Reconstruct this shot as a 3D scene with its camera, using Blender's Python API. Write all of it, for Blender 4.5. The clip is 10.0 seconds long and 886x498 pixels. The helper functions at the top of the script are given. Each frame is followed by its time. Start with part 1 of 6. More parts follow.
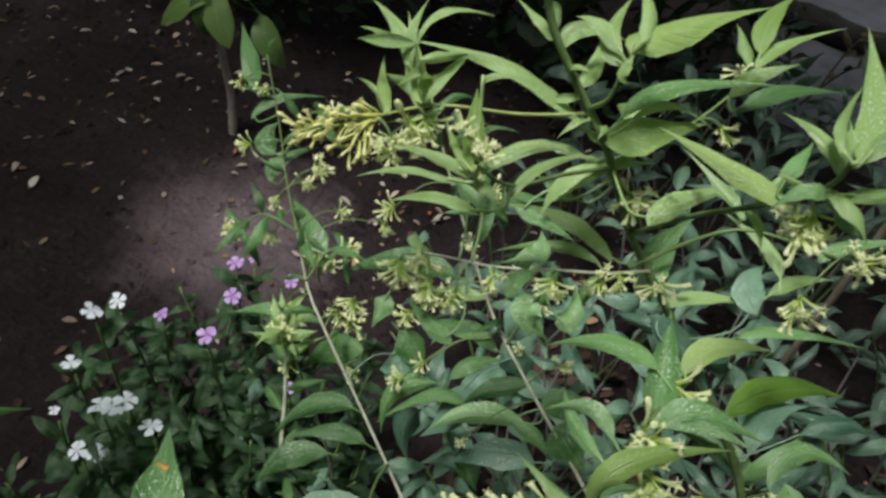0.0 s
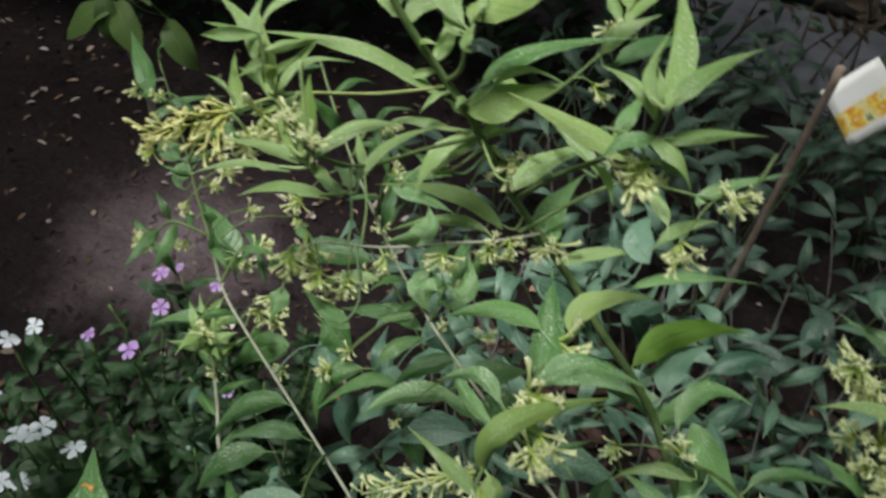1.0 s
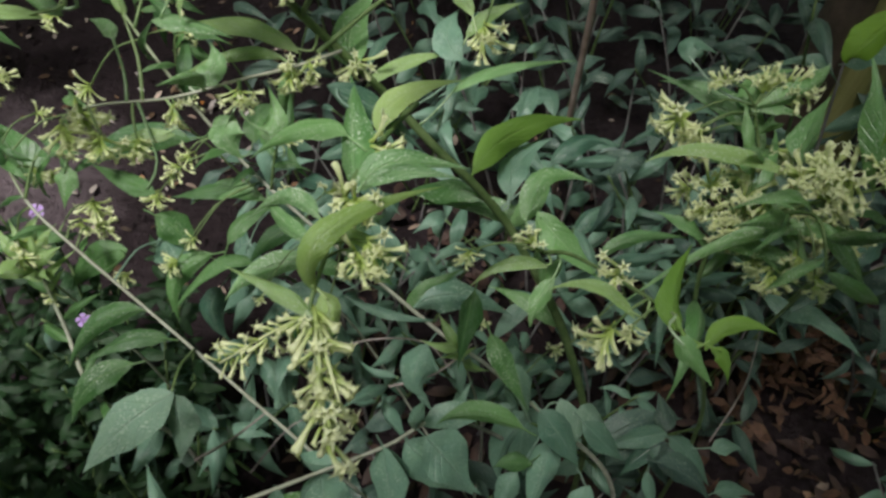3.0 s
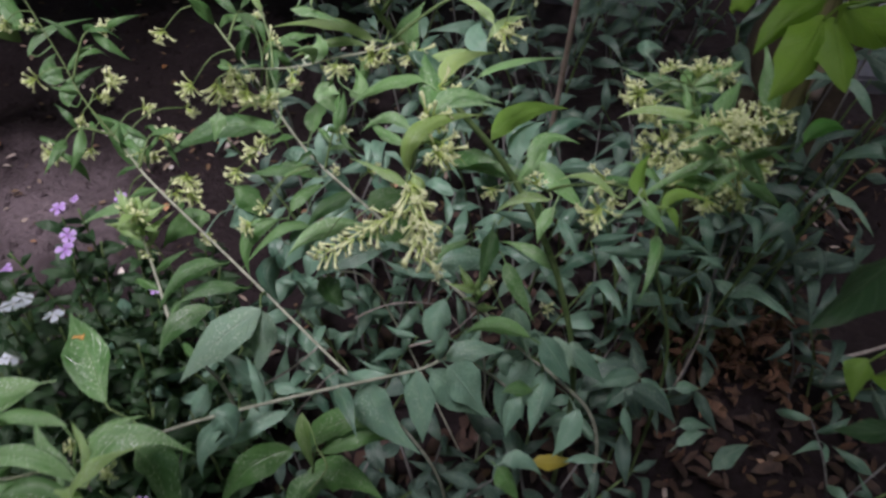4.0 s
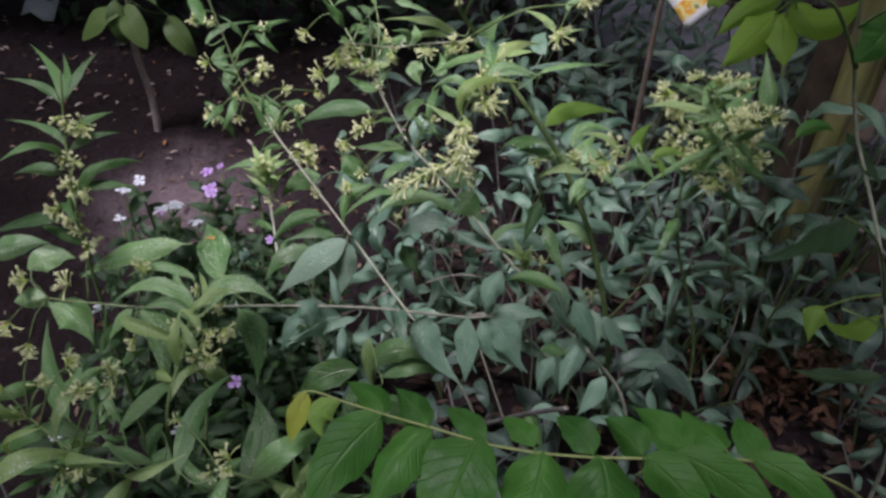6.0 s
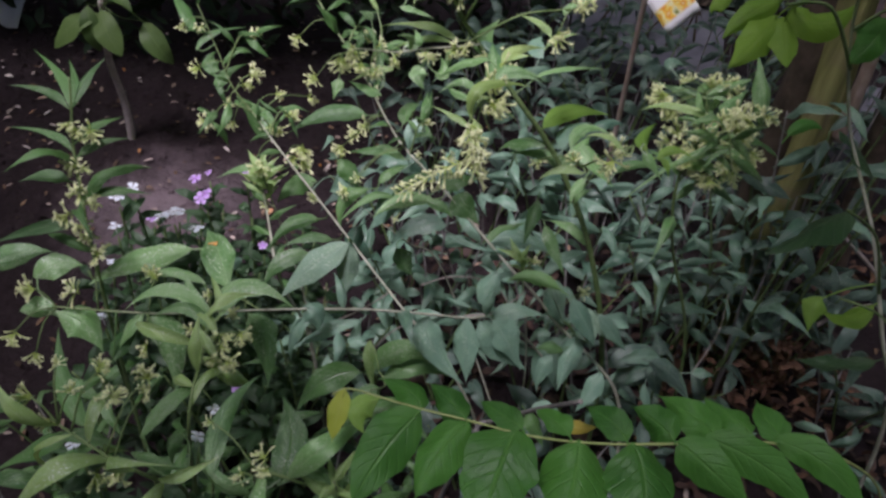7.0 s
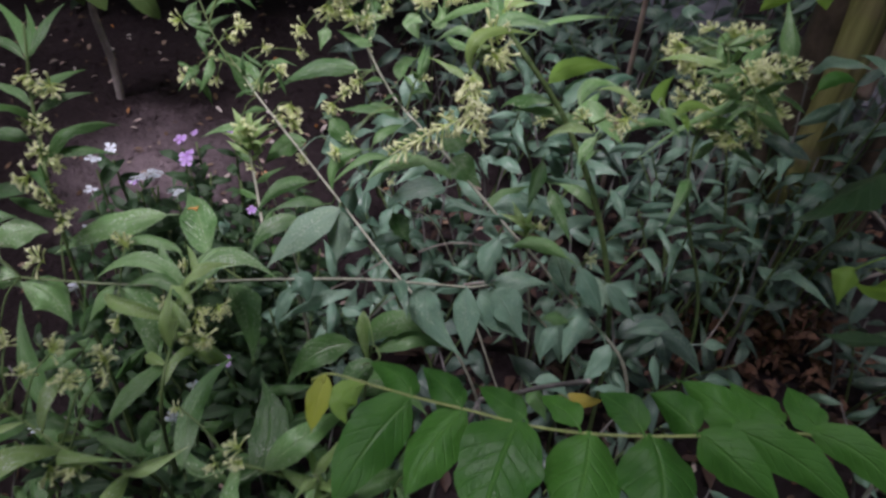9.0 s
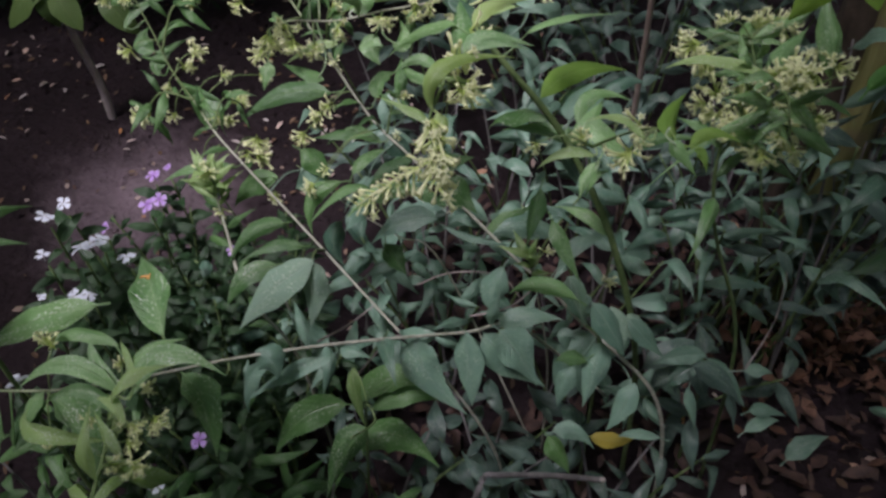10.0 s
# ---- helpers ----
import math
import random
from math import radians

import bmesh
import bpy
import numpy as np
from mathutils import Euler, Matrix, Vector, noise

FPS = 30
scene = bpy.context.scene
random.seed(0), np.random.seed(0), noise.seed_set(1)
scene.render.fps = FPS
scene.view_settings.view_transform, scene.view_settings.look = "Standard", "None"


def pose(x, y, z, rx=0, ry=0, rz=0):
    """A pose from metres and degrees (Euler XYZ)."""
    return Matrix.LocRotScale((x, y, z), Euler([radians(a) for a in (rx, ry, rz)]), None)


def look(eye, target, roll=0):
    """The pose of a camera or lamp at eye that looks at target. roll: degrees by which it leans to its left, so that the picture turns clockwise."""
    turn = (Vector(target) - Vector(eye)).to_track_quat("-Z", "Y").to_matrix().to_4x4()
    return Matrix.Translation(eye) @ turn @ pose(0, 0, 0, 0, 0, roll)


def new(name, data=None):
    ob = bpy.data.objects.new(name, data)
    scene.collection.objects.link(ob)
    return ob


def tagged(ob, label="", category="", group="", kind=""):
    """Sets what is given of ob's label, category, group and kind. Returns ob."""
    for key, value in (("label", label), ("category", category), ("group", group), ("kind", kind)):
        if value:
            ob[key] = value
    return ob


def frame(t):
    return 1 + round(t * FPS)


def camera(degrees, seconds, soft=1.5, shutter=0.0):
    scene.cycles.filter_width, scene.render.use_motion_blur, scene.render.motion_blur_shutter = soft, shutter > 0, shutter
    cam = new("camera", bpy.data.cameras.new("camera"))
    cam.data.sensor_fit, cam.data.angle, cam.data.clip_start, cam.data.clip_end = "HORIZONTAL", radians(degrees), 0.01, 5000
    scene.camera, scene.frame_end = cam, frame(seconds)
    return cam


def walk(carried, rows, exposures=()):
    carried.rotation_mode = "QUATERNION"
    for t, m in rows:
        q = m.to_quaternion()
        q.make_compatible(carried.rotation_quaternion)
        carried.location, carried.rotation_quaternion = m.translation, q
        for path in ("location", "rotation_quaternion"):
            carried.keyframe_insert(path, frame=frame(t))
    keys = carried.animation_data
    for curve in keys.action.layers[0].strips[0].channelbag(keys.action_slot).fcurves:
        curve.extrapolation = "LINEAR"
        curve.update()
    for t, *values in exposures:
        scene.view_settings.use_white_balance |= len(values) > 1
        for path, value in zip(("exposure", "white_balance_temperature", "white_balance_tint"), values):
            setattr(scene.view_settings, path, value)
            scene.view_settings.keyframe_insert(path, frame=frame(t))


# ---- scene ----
# the camera and its way
cam = camera(62.5, 10.0, 2.7, 0.4)
walk(cam, [
    (0.0, pose(-0.0428, 0.5298, 1.2636, 45.76, -6.56, 21.22)),
    (0.5, pose(-0.0217, 0.5386, 1.2710, 46.38, -5.90, 18.53)),
    (1.0, pose(0.0104, 0.5427, 1.2697, 45.03, -3.75, 14.43)),
    (1.5, pose(0.0361, 0.5439, 1.2493, 41.65, -1.98, 6.86)),
    (2.0, pose(0.0614, 0.5502, 1.2320, 38.36, -0.28, 1.09)),
    (2.5, pose(0.0681, 0.5613, 1.2139, 36.37, -0.99, -0.51)),
    (2.7, pose(0.0683, 0.5592, 1.2085, 36.22, -1.05, -1.24)),
    (3.8, pose(-0.0055, 0.3474, 1.2674, 43.25, -3.53, -2.05)),
    (4.0, pose(-0.0161, 0.2961, 1.2797, 43.60, -3.37, -3.33)),
    (4.5, pose(0.0069, 0.1987, 1.2900, 46.46, -1.18, 2.21)),
    (5.0, pose(0.0540, 0.1014, 1.2905, 47.24, -1.67, 10.67)),
    (5.5, pose(0.0752, 0.0712, 1.3018, 48.41, -1.44, 10.31)),
    (5.7, pose(0.0735, 0.0621, 1.3067, 48.57, -1.76, 9.34)),
    (6.8, pose(0.0211, 0.0374, 1.3041, 49.80, -2.91, 5.32)),
    (7.0, pose(0.0106, 0.0309, 1.3084, 49.51, -3.36, 4.89)),
    (7.5, pose(-0.0034, 0.0113, 1.3002, 50.09, -4.09, 3.87)),
    (8.0, pose(0.0000, 0.0000, 1.3000, 50.64, -3.83, 3.13)),
    (8.5, pose(0.0049, 0.0111, 1.2901, 49.44, -4.41, 2.40)),
    (9.0, pose(0.0151, 0.0864, 1.2654, 46.61, -3.21, 5.06)),
    (9.5, pose(0.0544, 0.1967, 1.2456, 44.64, 0.46, 2.74)),
    (10.0, pose(0.0618, 0.2479, 1.2443, 44.26, 1.87, 4.08)),
], [(0.0, -0.35, 6450, 4), (1.5, -0.50, 6450, 4), (2.0, -0.54, 6450, 4), (2.5, -0.42, 6450, 4), (4.5, -0.32, 6050, 26), (5.5, -0.17, 6080, 27), (7.0, -0.20, 6080, 27), (8.0, -0.10, 6080, 27), (9.5, -0.44, 6080, 27), (10.0, -0.46, 6080, 27)])

# ---- light: a dim overcast evening, open sky over and behind the camera ----
world = bpy.data.worlds.new("evening_sky")
scene.world = world
world.use_nodes = True
wn, wl = world.node_tree.nodes, world.node_tree.links
sky = wn.new("ShaderNodeTexSky")
sky.sky_type, sky.sun_disc = "NISHITA", False
sky.sun_elevation, sky.sun_rotation = radians(70), radians(218)
sky.dust_density, sky.ozone_density = 3.0, 1.0
wl.new(sky.outputs[0], wn["Background"].inputs[0])
wn["Background"].inputs[1].default_value = 0.15
sun_data = bpy.data.lights.new("sun", "SUN")
sun_data.energy, sun_data.angle, sun_data.color = 5.0, radians(14), (1.0, 0.97, 0.93)
sun = new("sun", sun_data)
sun.matrix_world = look((-0.7, -0.9, 3.2), (0, 0, 0))


# ---- materials ----
def mat(name):
    m = bpy.data.materials.new(name)
    m.use_nodes = True
    return m, m.node_tree.nodes, m.node_tree.links, m.node_tree.nodes["Principled BSDF"]


def noise_node(n, l, scale, detail=4.0, rough=0.6, vec=None):
    t = n.new("ShaderNodeTexNoise")
    t.inputs["Scale"].default_value, t.inputs["Detail"].default_value, t.inputs["Roughness"].default_value = scale, detail, rough
    if vec is not None:
        l.new(vec, t.inputs["Vector"])
    return t.outputs["Fac"]


def ramp(n, l, fac, *stops):
    r = n.new("ShaderNodeValToRGB")
    e = r.color_ramp.elements
    while len(e) < len(stops):
        e.new(0.5)
    for k, (p, c) in zip(e, stops):
        k.position, k.color = p, (*c, 1)
    l.new(fac, r.inputs[0])
    return r.outputs[0]


def calc(n, l, op, a, b=None, clamp=False):
    t = n.new("ShaderNodeMath")
    t.operation, t.use_clamp = op, clamp
    for i, v in enumerate((a, b)):
        if v is None:
            continue
        if isinstance(v, (int, float)):
            t.inputs[i].default_value = v
        else:
            l.new(v, t.inputs[i])
    return t.outputs[0]


def mixc(n, l, fac, a, b, mode="MIX"):
    t = n.new("ShaderNodeMix")
    t.data_type, t.blend_type = "RGBA", mode
    for sock, v in ((t.inputs["Factor"], fac), (t.inputs[6], a), (t.inputs[7], b)):
        if isinstance(v, (int, float)):
            sock.default_value = v
        elif isinstance(v, tuple):
            sock.default_value = (*v, 1)
        else:
            l.new(v, sock)
    return t.outputs[2]


def bump(n, l, height, strength, dist, bsdf):
    b = n.new("ShaderNodeBump")
    b.inputs["Strength"].default_value, b.inputs["Distance"].default_value = strength, dist
    l.new(height, b.inputs["Height"])
    l.new(b.outputs[0], bsdf.inputs["Normal"])
    return b


def leaf_material(name, dark, light, rib, rough=0.42, glow=0.28, specks=0.0, veins=9.0, coarse=0.5, spec=0.5, vein=0.22):
    """A leaf: midrib and side veins along its UV, mottling, some pale specks, bloom with painted sheen, light passing
    through.
    """
    m, n, l, p = mat(name)
    uv = n.new("ShaderNodeUVMap").outputs[0]
    info = n.new("ShaderNodeObjectInfo")
    rnd = info.outputs["Random"]
    shift = n.new("ShaderNodeVectorMath")
    shift.operation = "ADD"
    l.new(uv, shift.inputs[0])
    scl = n.new("ShaderNodeCombineXYZ")
    l.new(calc(n, l, "MULTIPLY", rnd, 37.0), scl.inputs[0])
    l.new(calc(n, l, "MULTIPLY", rnd, 11.0), scl.inputs[1])
    l.new(scl.outputs[0], shift.inputs[1])
    sep = n.new("ShaderNodeSeparateXYZ")
    l.new(uv, sep.inputs[0])
    off = calc(n, l, "ABSOLUTE", calc(n, l, "SUBTRACT", sep.outputs[1], 0.5))
    mid = calc(n, l, "SUBTRACT", 1.0, calc(n, l, "MULTIPLY", off, 26.0), True)
    wave = calc(n, l, "SINE", calc(n, l, "MULTIPLY", calc(n, l, "SUBTRACT", sep.outputs[0], calc(n, l, "MULTIPLY", off, 0.55)), veins * 6.283))
    side = calc(n, l, "MULTIPLY", calc(n, l, "SUBTRACT", wave, 0.72), 3.2, True)
    blotch = noise_node(n, l, 3.2, 5, 0.6, shift.outputs[0])
    grain = noise_node(n, l, 22, 3, 0.6, shift.outputs[0])
    tone = calc(n, l, "ADD", calc(n, l, "MULTIPLY", blotch, coarse), calc(n, l, "MULTIPLY", rnd, 0.75))
    tone = calc(n, l, "ADD", tone, calc(n, l, "MULTIPLY", calc(n, l, "SUBTRACT", grain, 0.5), 0.25))
    base = ramp(n, l, tone, (0.18, dark), (0.85, light))
    base = mixc(n, l, calc(n, l, "MULTIPLY", side, vein), base, rib)
    base = mixc(n, l, calc(n, l, "MULTIPLY", mid, 0.65), base, rib)
    if specks:
        dust_sheen = calc(n, l, "MULTIPLY", calc(n, l, "ADD", calc(n, l, "FRACT", calc(n, l, "MULTIPLY", rnd, 7.31)), 0.35), specks)
        long = n.new("ShaderNodeVectorMath")
        long.operation = "MULTIPLY"
        l.new(shift.outputs[0], long.inputs[0])
        long.inputs[1].default_value = (5.5, 3.2, 1)
        # pale patches: bloom on the leaf and the sky's sheen painted into its colour
        bloom_sheen = calc(n, l, "MULTIPLY", calc(n, l, "SUBTRACT", noise_node(n, l, 1.0, 4, 0.62, long.outputs[0]), 0.44), 3.4, True)
        base = mixc(n, l, calc(n, l, "MULTIPLY", calc(n, l, "MULTIPLY", bloom_sheen, 0.42), dust_sheen, True), base, (0.34, 0.52, 0.25))
        fine = n.new("ShaderNodeVectorMath")
        fine.operation = "MULTIPLY"
        l.new(shift.outputs[0], fine.inputs[0])
        fine.inputs[1].default_value = (40, 13, 1)
        dot = calc(n, l, "MULTIPLY", calc(n, l, "SUBTRACT", noise_node(n, l, 1.0, 2.0, 0.6, fine.outputs[0]), 0.545), 12.0, True)
        gate = calc(n, l, "MULTIPLY", calc(n, l, "SUBTRACT", noise_node(n, l, 3.0, 3, 0.6, shift.outputs[0]), 0.40), 5.0, True)
        base = mixc(n, l, calc(n, l, "MULTIPLY", calc(n, l, "MULTIPLY", dot, gate), dust_sheen, True), base, (0.80, 0.84, 0.72))
    foot = calc(n, l, "SUBTRACT", 1.0, calc(n, l, "MULTIPLY", sep.outputs[0], 3.5), True)
    base = mixc(n, l, calc(n, l, "MULTIPLY", foot, 0.35), base, rib)
    l.new(base, p.inputs["Base Color"])
    l.new(calc(n, l, "ADD", calc(n, l, "MULTIPLY", blotch, 0.25), rough - 0.1), p.inputs["Roughness"])
    p.inputs["Specular IOR Level"].default_value = spec
    relief = calc(n, l, "ADD", calc(n, l, "ADD", calc(n, l, "MULTIPLY", side, -0.42), calc(n, l, "MULTIPLY", mid, -0.9)), calc(n, l, "MULTIPLY", grain, 0.35))
    bump(n, l, calc(n, l, "ADD", relief, calc(n, l, "MULTIPLY", blotch, 1.2)), 0.45, 0.004, p)
    tr = n.new("ShaderNodeBsdfTranslucent")
    l.new(mixc(n, l, 0.5, base, (light[0] * 1.7, light[1] * 1.5, light[2] * 0.8)), tr.inputs[0])
    mx = n.new("ShaderNodeMixShader")
    mx.inputs[0].default_value = glow
    l.new(p.outputs[0], mx.inputs[1])
    l.new(tr.outputs[0], mx.inputs[2])
    l.new(mx.outputs[0], n["Material Output"].inputs[0])
    return m


YOUNG_M = leaf_material("young_leaf", (0.095, 0.215, 0.040), (0.330, 0.500, 0.165), (0.44, 0.57, 0.27), 0.30, 0.28, 1.0, 9.0, 0.85, 0.95, 0.10)
MATURE_M = leaf_material("mature_leaf", (0.050, 0.162, 0.040), (0.185, 0.372, 0.124), (0.29, 0.44, 0.21), 0.29, 0.18, 1.0, 9.0, 0.7, 0.95, 0.10)
TENDER_M = leaf_material("tender_leaf", (0.19, 0.33, 0.070), (0.40, 0.55, 0.185), (0.50, 0.62, 0.28), 0.36, 0.34, 0.7, 9.0, 0.6, 0.6, 0.10)
BRIGHT_M = leaf_material("bright_leaf", (0.13, 0.27, 0.040), (0.24, 0.42, 0.075), (0.28, 0.44, 0.11), 0.42, 0.36, 0.15, 9.0, 0.5, 0.5, 0.10)
# lower, older leaves: shade and sky sheen are put into this blue-green
SHADE_M = leaf_material("shaded_old_leaf", (0.020, 0.078, 0.050), (0.168, 0.298, 0.216), (0.22, 0.33, 0.25), 0.30, 0.13, 0.35, 9.0, 0.6, 0.75, 0.07)
PINNATE_M = leaf_material("leaflet", (0.024, 0.106, 0.018), (0.080, 0.245, 0.040), (0.13, 0.31, 0.07), 0.38, 0.28, 0.0, 8.0, 0.7, 0.4, 0.13)
BROAD_M = leaf_material("broad_leaf", (0.10, 0.22, 0.02), (0.19, 0.34, 0.04), (0.24, 0.38, 0.07), 0.42, 0.42, 0.0, 8.0, 0.5, 0.4, 0.14)
PERI_M = leaf_material("periwinkle_leaf", (0.012, 0.038, 0.014), (0.034, 0.080, 0.030), (0.10, 0.15, 0.08), 0.34, 0.14, 0.0, 7.0)
# darker copy for right-hand and low plants, shade put into the colour
DEEP_SHADE_M = leaf_material("deep_shade_leaf", (0.024, 0.055, 0.042), (0.085, 0.145, 0.118), (0.12, 0.17, 0.14), 0.34, 0.10, 0.3, 9.0, 0.5, 0.6, 0.07)
# darker copy of the mature leaf for low light, shade put into the colour
DIM_M = leaf_material("shaded_green_leaf", (0.023, 0.082, 0.020), (0.088, 0.205, 0.056), (0.14, 0.25, 0.09), 0.34, 0.16, 0.4, 9.0, 0.6, 0.6, 0.09)
LIME_M = leaf_material("lime_leaf", (0.24, 0.33, 0.03), (0.42, 0.49, 0.06), (0.46, 0.5, 0.12), 0.42, 0.36, 0.1, 8.0, 0.5, 0.5, 0.10)
# lighter copy of the blue-green leaf, its highlight put into the colour
PALE_M = leaf_material("pale_leaf", (0.105, 0.205, 0.135), (0.225, 0.345, 0.255), (0.30, 0.41, 0.31), 0.32, 0.16, 0.5, 9.0, 0.7, 0.7, 0.09)
SAP_M = leaf_material("sapling_leaf", (0.06, 0.12, 0.03), (0.12, 0.20, 0.055), (0.16, 0.25, 0.08), 0.48, 0.3, 0.0, 8.0)


def stem_material(name, a, b, rough=0.6, scale=60.0, tip=None, since=0.76):
    m, n, l, p = mat(name)
    co = n.new("ShaderNodeTexCoord").outputs["Object"]
    f = noise_node(n, l, scale, 5, 0.65, co)
    col = ramp(n, l, f, (0.3, a), (0.72, b))
    if tip:
        sep = n.new("ShaderNodeSeparateXYZ")
        l.new(n.new("ShaderNodeUVMap").outputs[0], sep.inputs[0])
        col = mixc(n, l, calc(n, l, "MULTIPLY", calc(n, l, "SUBTRACT", sep.outputs[0], since), 6.0, True), col, tip)
    l.new(col, p.inputs["Base Color"])
    p.inputs["Roughness"].default_value = rough
    bump(n, l, f, 0.5, 0.002, p)
    return m


STEM_GREEN = stem_material("green_stem", (0.07, 0.13, 0.035), (0.20, 0.27, 0.11))
STEM_GREY = stem_material("grey_stem", (0.27, 0.27, 0.20), (0.60, 0.60, 0.50), 0.6, 60.0, (0.20, 0.26, 0.12))
STEM_LEAN = stem_material("leaning_stem", (0.27, 0.27, 0.20), (0.60, 0.60, 0.50), 0.6, 60.0, (0.12, 0.17, 0.06), 0.60)
STEM_YELLOW = stem_material("yellow_stem", (0.22, 0.28, 0.08), (0.40, 0.45, 0.18))
STICK_M = stem_material("dry_stick", (0.34, 0.28, 0.27), (0.62, 0.54, 0.52), 0.8, 45)
DEAD_M = stem_material("dead_twig", (0.20, 0.16, 0.15), (0.42, 0.36, 0.34), 0.8, 45)
CANE_M = stem_material("cane", (0.28, 0.19, 0.16), (0.52, 0.40, 0.36), 0.7, 30)
TWIG_M = stem_material("grey_twig", (0.11, 0.10, 0.10), (0.27, 0.25, 0.25), 0.7, 40)
BROWN_BARK = stem_material("brown_bark", (0.045, 0.03, 0.022), (0.14, 0.10, 0.075), 0.85, 25)


def petal_material(name, base, tip, eye=None, glow=0.3):
    m, n, l, p = mat(name)
    sep = n.new("ShaderNodeSeparateXYZ")
    l.new(n.new("ShaderNodeUVMap").outputs[0], sep.inputs[0])
    rnd = n.new("ShaderNodeNewGeometry").outputs["Random Per Island"]
    f = noise_node(n, l, 90, 3, 0.5, n.new("ShaderNodeTexCoord").outputs["Object"])
    u = calc(n, l, "ADD", sep.outputs[0], calc(n, l, "MULTIPLY", calc(n, l, "SUBTRACT", f, 0.5), 0.25))
    u = calc(n, l, "ADD", u, calc(n, l, "MULTIPLY", calc(n, l, "SUBTRACT", rnd, 0.5), 0.3))
    stops = ((0.0, eye or base), (0.18, base), (0.9, tip)) if eye else ((0.05, base), (0.8, tip))
    col = ramp(n, l, u, *stops)
    l.new(col, p.inputs["Base Color"])
    p.inputs["Roughness"].default_value = 0.55
    tr = n.new("ShaderNodeBsdfTranslucent")
    l.new(col, tr.inputs[0])
    mx = n.new("ShaderNodeMixShader")
    mx.inputs[0].default_value = glow
    l.new(p.outputs[0], mx.inputs[1])
    l.new(tr.outputs[0], mx.inputs[2])
    l.new(mx.outputs[0], n["Material Output"].inputs[0])
    return m


FLOWER_M = petal_material("jasmine_flower", (0.50, 0.62, 0.17), (0.92, 0.94, 0.63), None, 0.4)
YELLOW_M = petal_material("yellowing_flower", (0.58, 0.62, 0.15), (0.92, 0.90, 0.48))
WHITE_M = petal_material("white_petal", (0.78, 0.81, 0.92), (0.82, 0.86, 0.97), (0.72, 0.72, 0.62))
PURPLE_M = petal_material("purple_petal", (0.46, 0.24, 0.66), (0.60, 0.40, 0.80), (0.28, 0.08, 0.36))


# ---- helpers for building ----
def mesh_object(name, verts, faces, material, parent=None, uvs=None, smooth=True):
    me = bpy.data.meshes.new(name)
    me.from_pydata(verts, [], faces)
    me.materials.append(material)
    if uvs is not None:
        layer = me.uv_layers.new(name="UVMap")
        idx = np.zeros(len(me.loops), dtype=np.int32)
        me.loops.foreach_get("vertex_index", idx)
        layer.data.foreach_set("uv", np.asarray(uvs, dtype=np.float32)[idx].ravel())
    if smooth:
        me.polygons.foreach_set("use_smooth", [True] * len(me.polygons))
    me.update()
    ob = new(name, me)
    ob.parent = parent
    return ob


def thing(name, at, label, category, group=""):
    e = new(name)
    e.empty_display_size = 0.05
    e.location = at
    return tagged(e, label, category, group)


def smooth_path(pts, per=6):
    pts = [Vector(p) for p in pts]
    out = []
    for i in range(len(pts) - 1):
        p0, p1, p2, p3 = pts[max(i - 1, 0)], pts[i], pts[i + 1], pts[min(i + 2, len(pts) - 1)]
        for k in range(per):
            t = k / per
            out.append(0.5 * ((2 * p1) + (p2 - p0) * t + (2 * p0 - 5 * p1 + 4 * p2 - p3) * t * t + (3 * p1 - p0 - 3 * p2 + p3) * t ** 3))
    out.append(pts[-1])
    return out


def tube_data(path, r0, r1, sides=7, bumps=0.0):
    verts, faces, uvs = [], [], []
    ref = Vector((0.3, 0.9, 0.2))
    n = len(path)
    for i, p in enumerate(path):
        d = (path[min(i + 1, n - 1)] - path[max(i - 1, 0)]).normalized()
        a = d.cross(ref)
        a = a.normalized() if a.length > 1e-4 else d.orthogonal().normalized()
        b = d.cross(a)
        r = r0 + (r1 - r0) * i / (n - 1)
        for k in range(sides):
            ang = 2 * math.pi * k / sides
            rr = r * (1 + bumps * noise.noise(p * 9 + a * math.cos(ang) * 2))
            verts.append(p + (a * math.cos(ang) + b * math.sin(ang)) * rr)
            uvs.append((i / (n - 1), k / sides))
    for i in range(n - 1):
        for k in range(sides):
            faces.append((i * sides + k, i * sides + (k + 1) % sides, (i + 1) * sides + (k + 1) % sides, (i + 1) * sides + k))
    faces.append(tuple(range(sides))[::-1])
    faces.append(tuple((n - 1) * sides + k for k in range(sides)))
    return verts, faces, uvs


PATHS = {}


def stem(owner, pts, r0, r1, material, name="stem", label="", knots=True):
    """A tapered, slightly knotted stem through pts, a part of owner. Coordinates are the world's."""
    path = smooth_path(pts)
    v, f, uv = tube_data(path, r0, r1, 7, 0.12 if knots else 0.0)
    o = owner.location if owner else Vector()
    ob = mesh_object(name, [p - o for p in v], f, material, owner, uv)
    if label:
        ob["label"] = label
    PATHS[ob.name] = (path, o.copy())
    return ob


# leaf kinds: outline, material
LANCE, OVATE, ROUND, DRIP = "lance", "ovate", "round", "drip"
YOUNG, MATURE, BRIGHT, SHADE = (LANCE, YOUNG_M), (LANCE, MATURE_M), (LANCE, BRIGHT_M), (LANCE, SHADE_M)
TENDER, PALE = (LANCE, TENDER_M), (LANCE, PALE_M)
DIM, DEEP_SHADE = (LANCE, DIM_M), (LANCE, DEEP_SHADE_M)
LEAFLET, BROAD, PERI, SAPLEAF = (DRIP, PINNATE_M), (OVATE, BROAD_M), (ROUND, PERI_M), (ROUND, SAP_M)
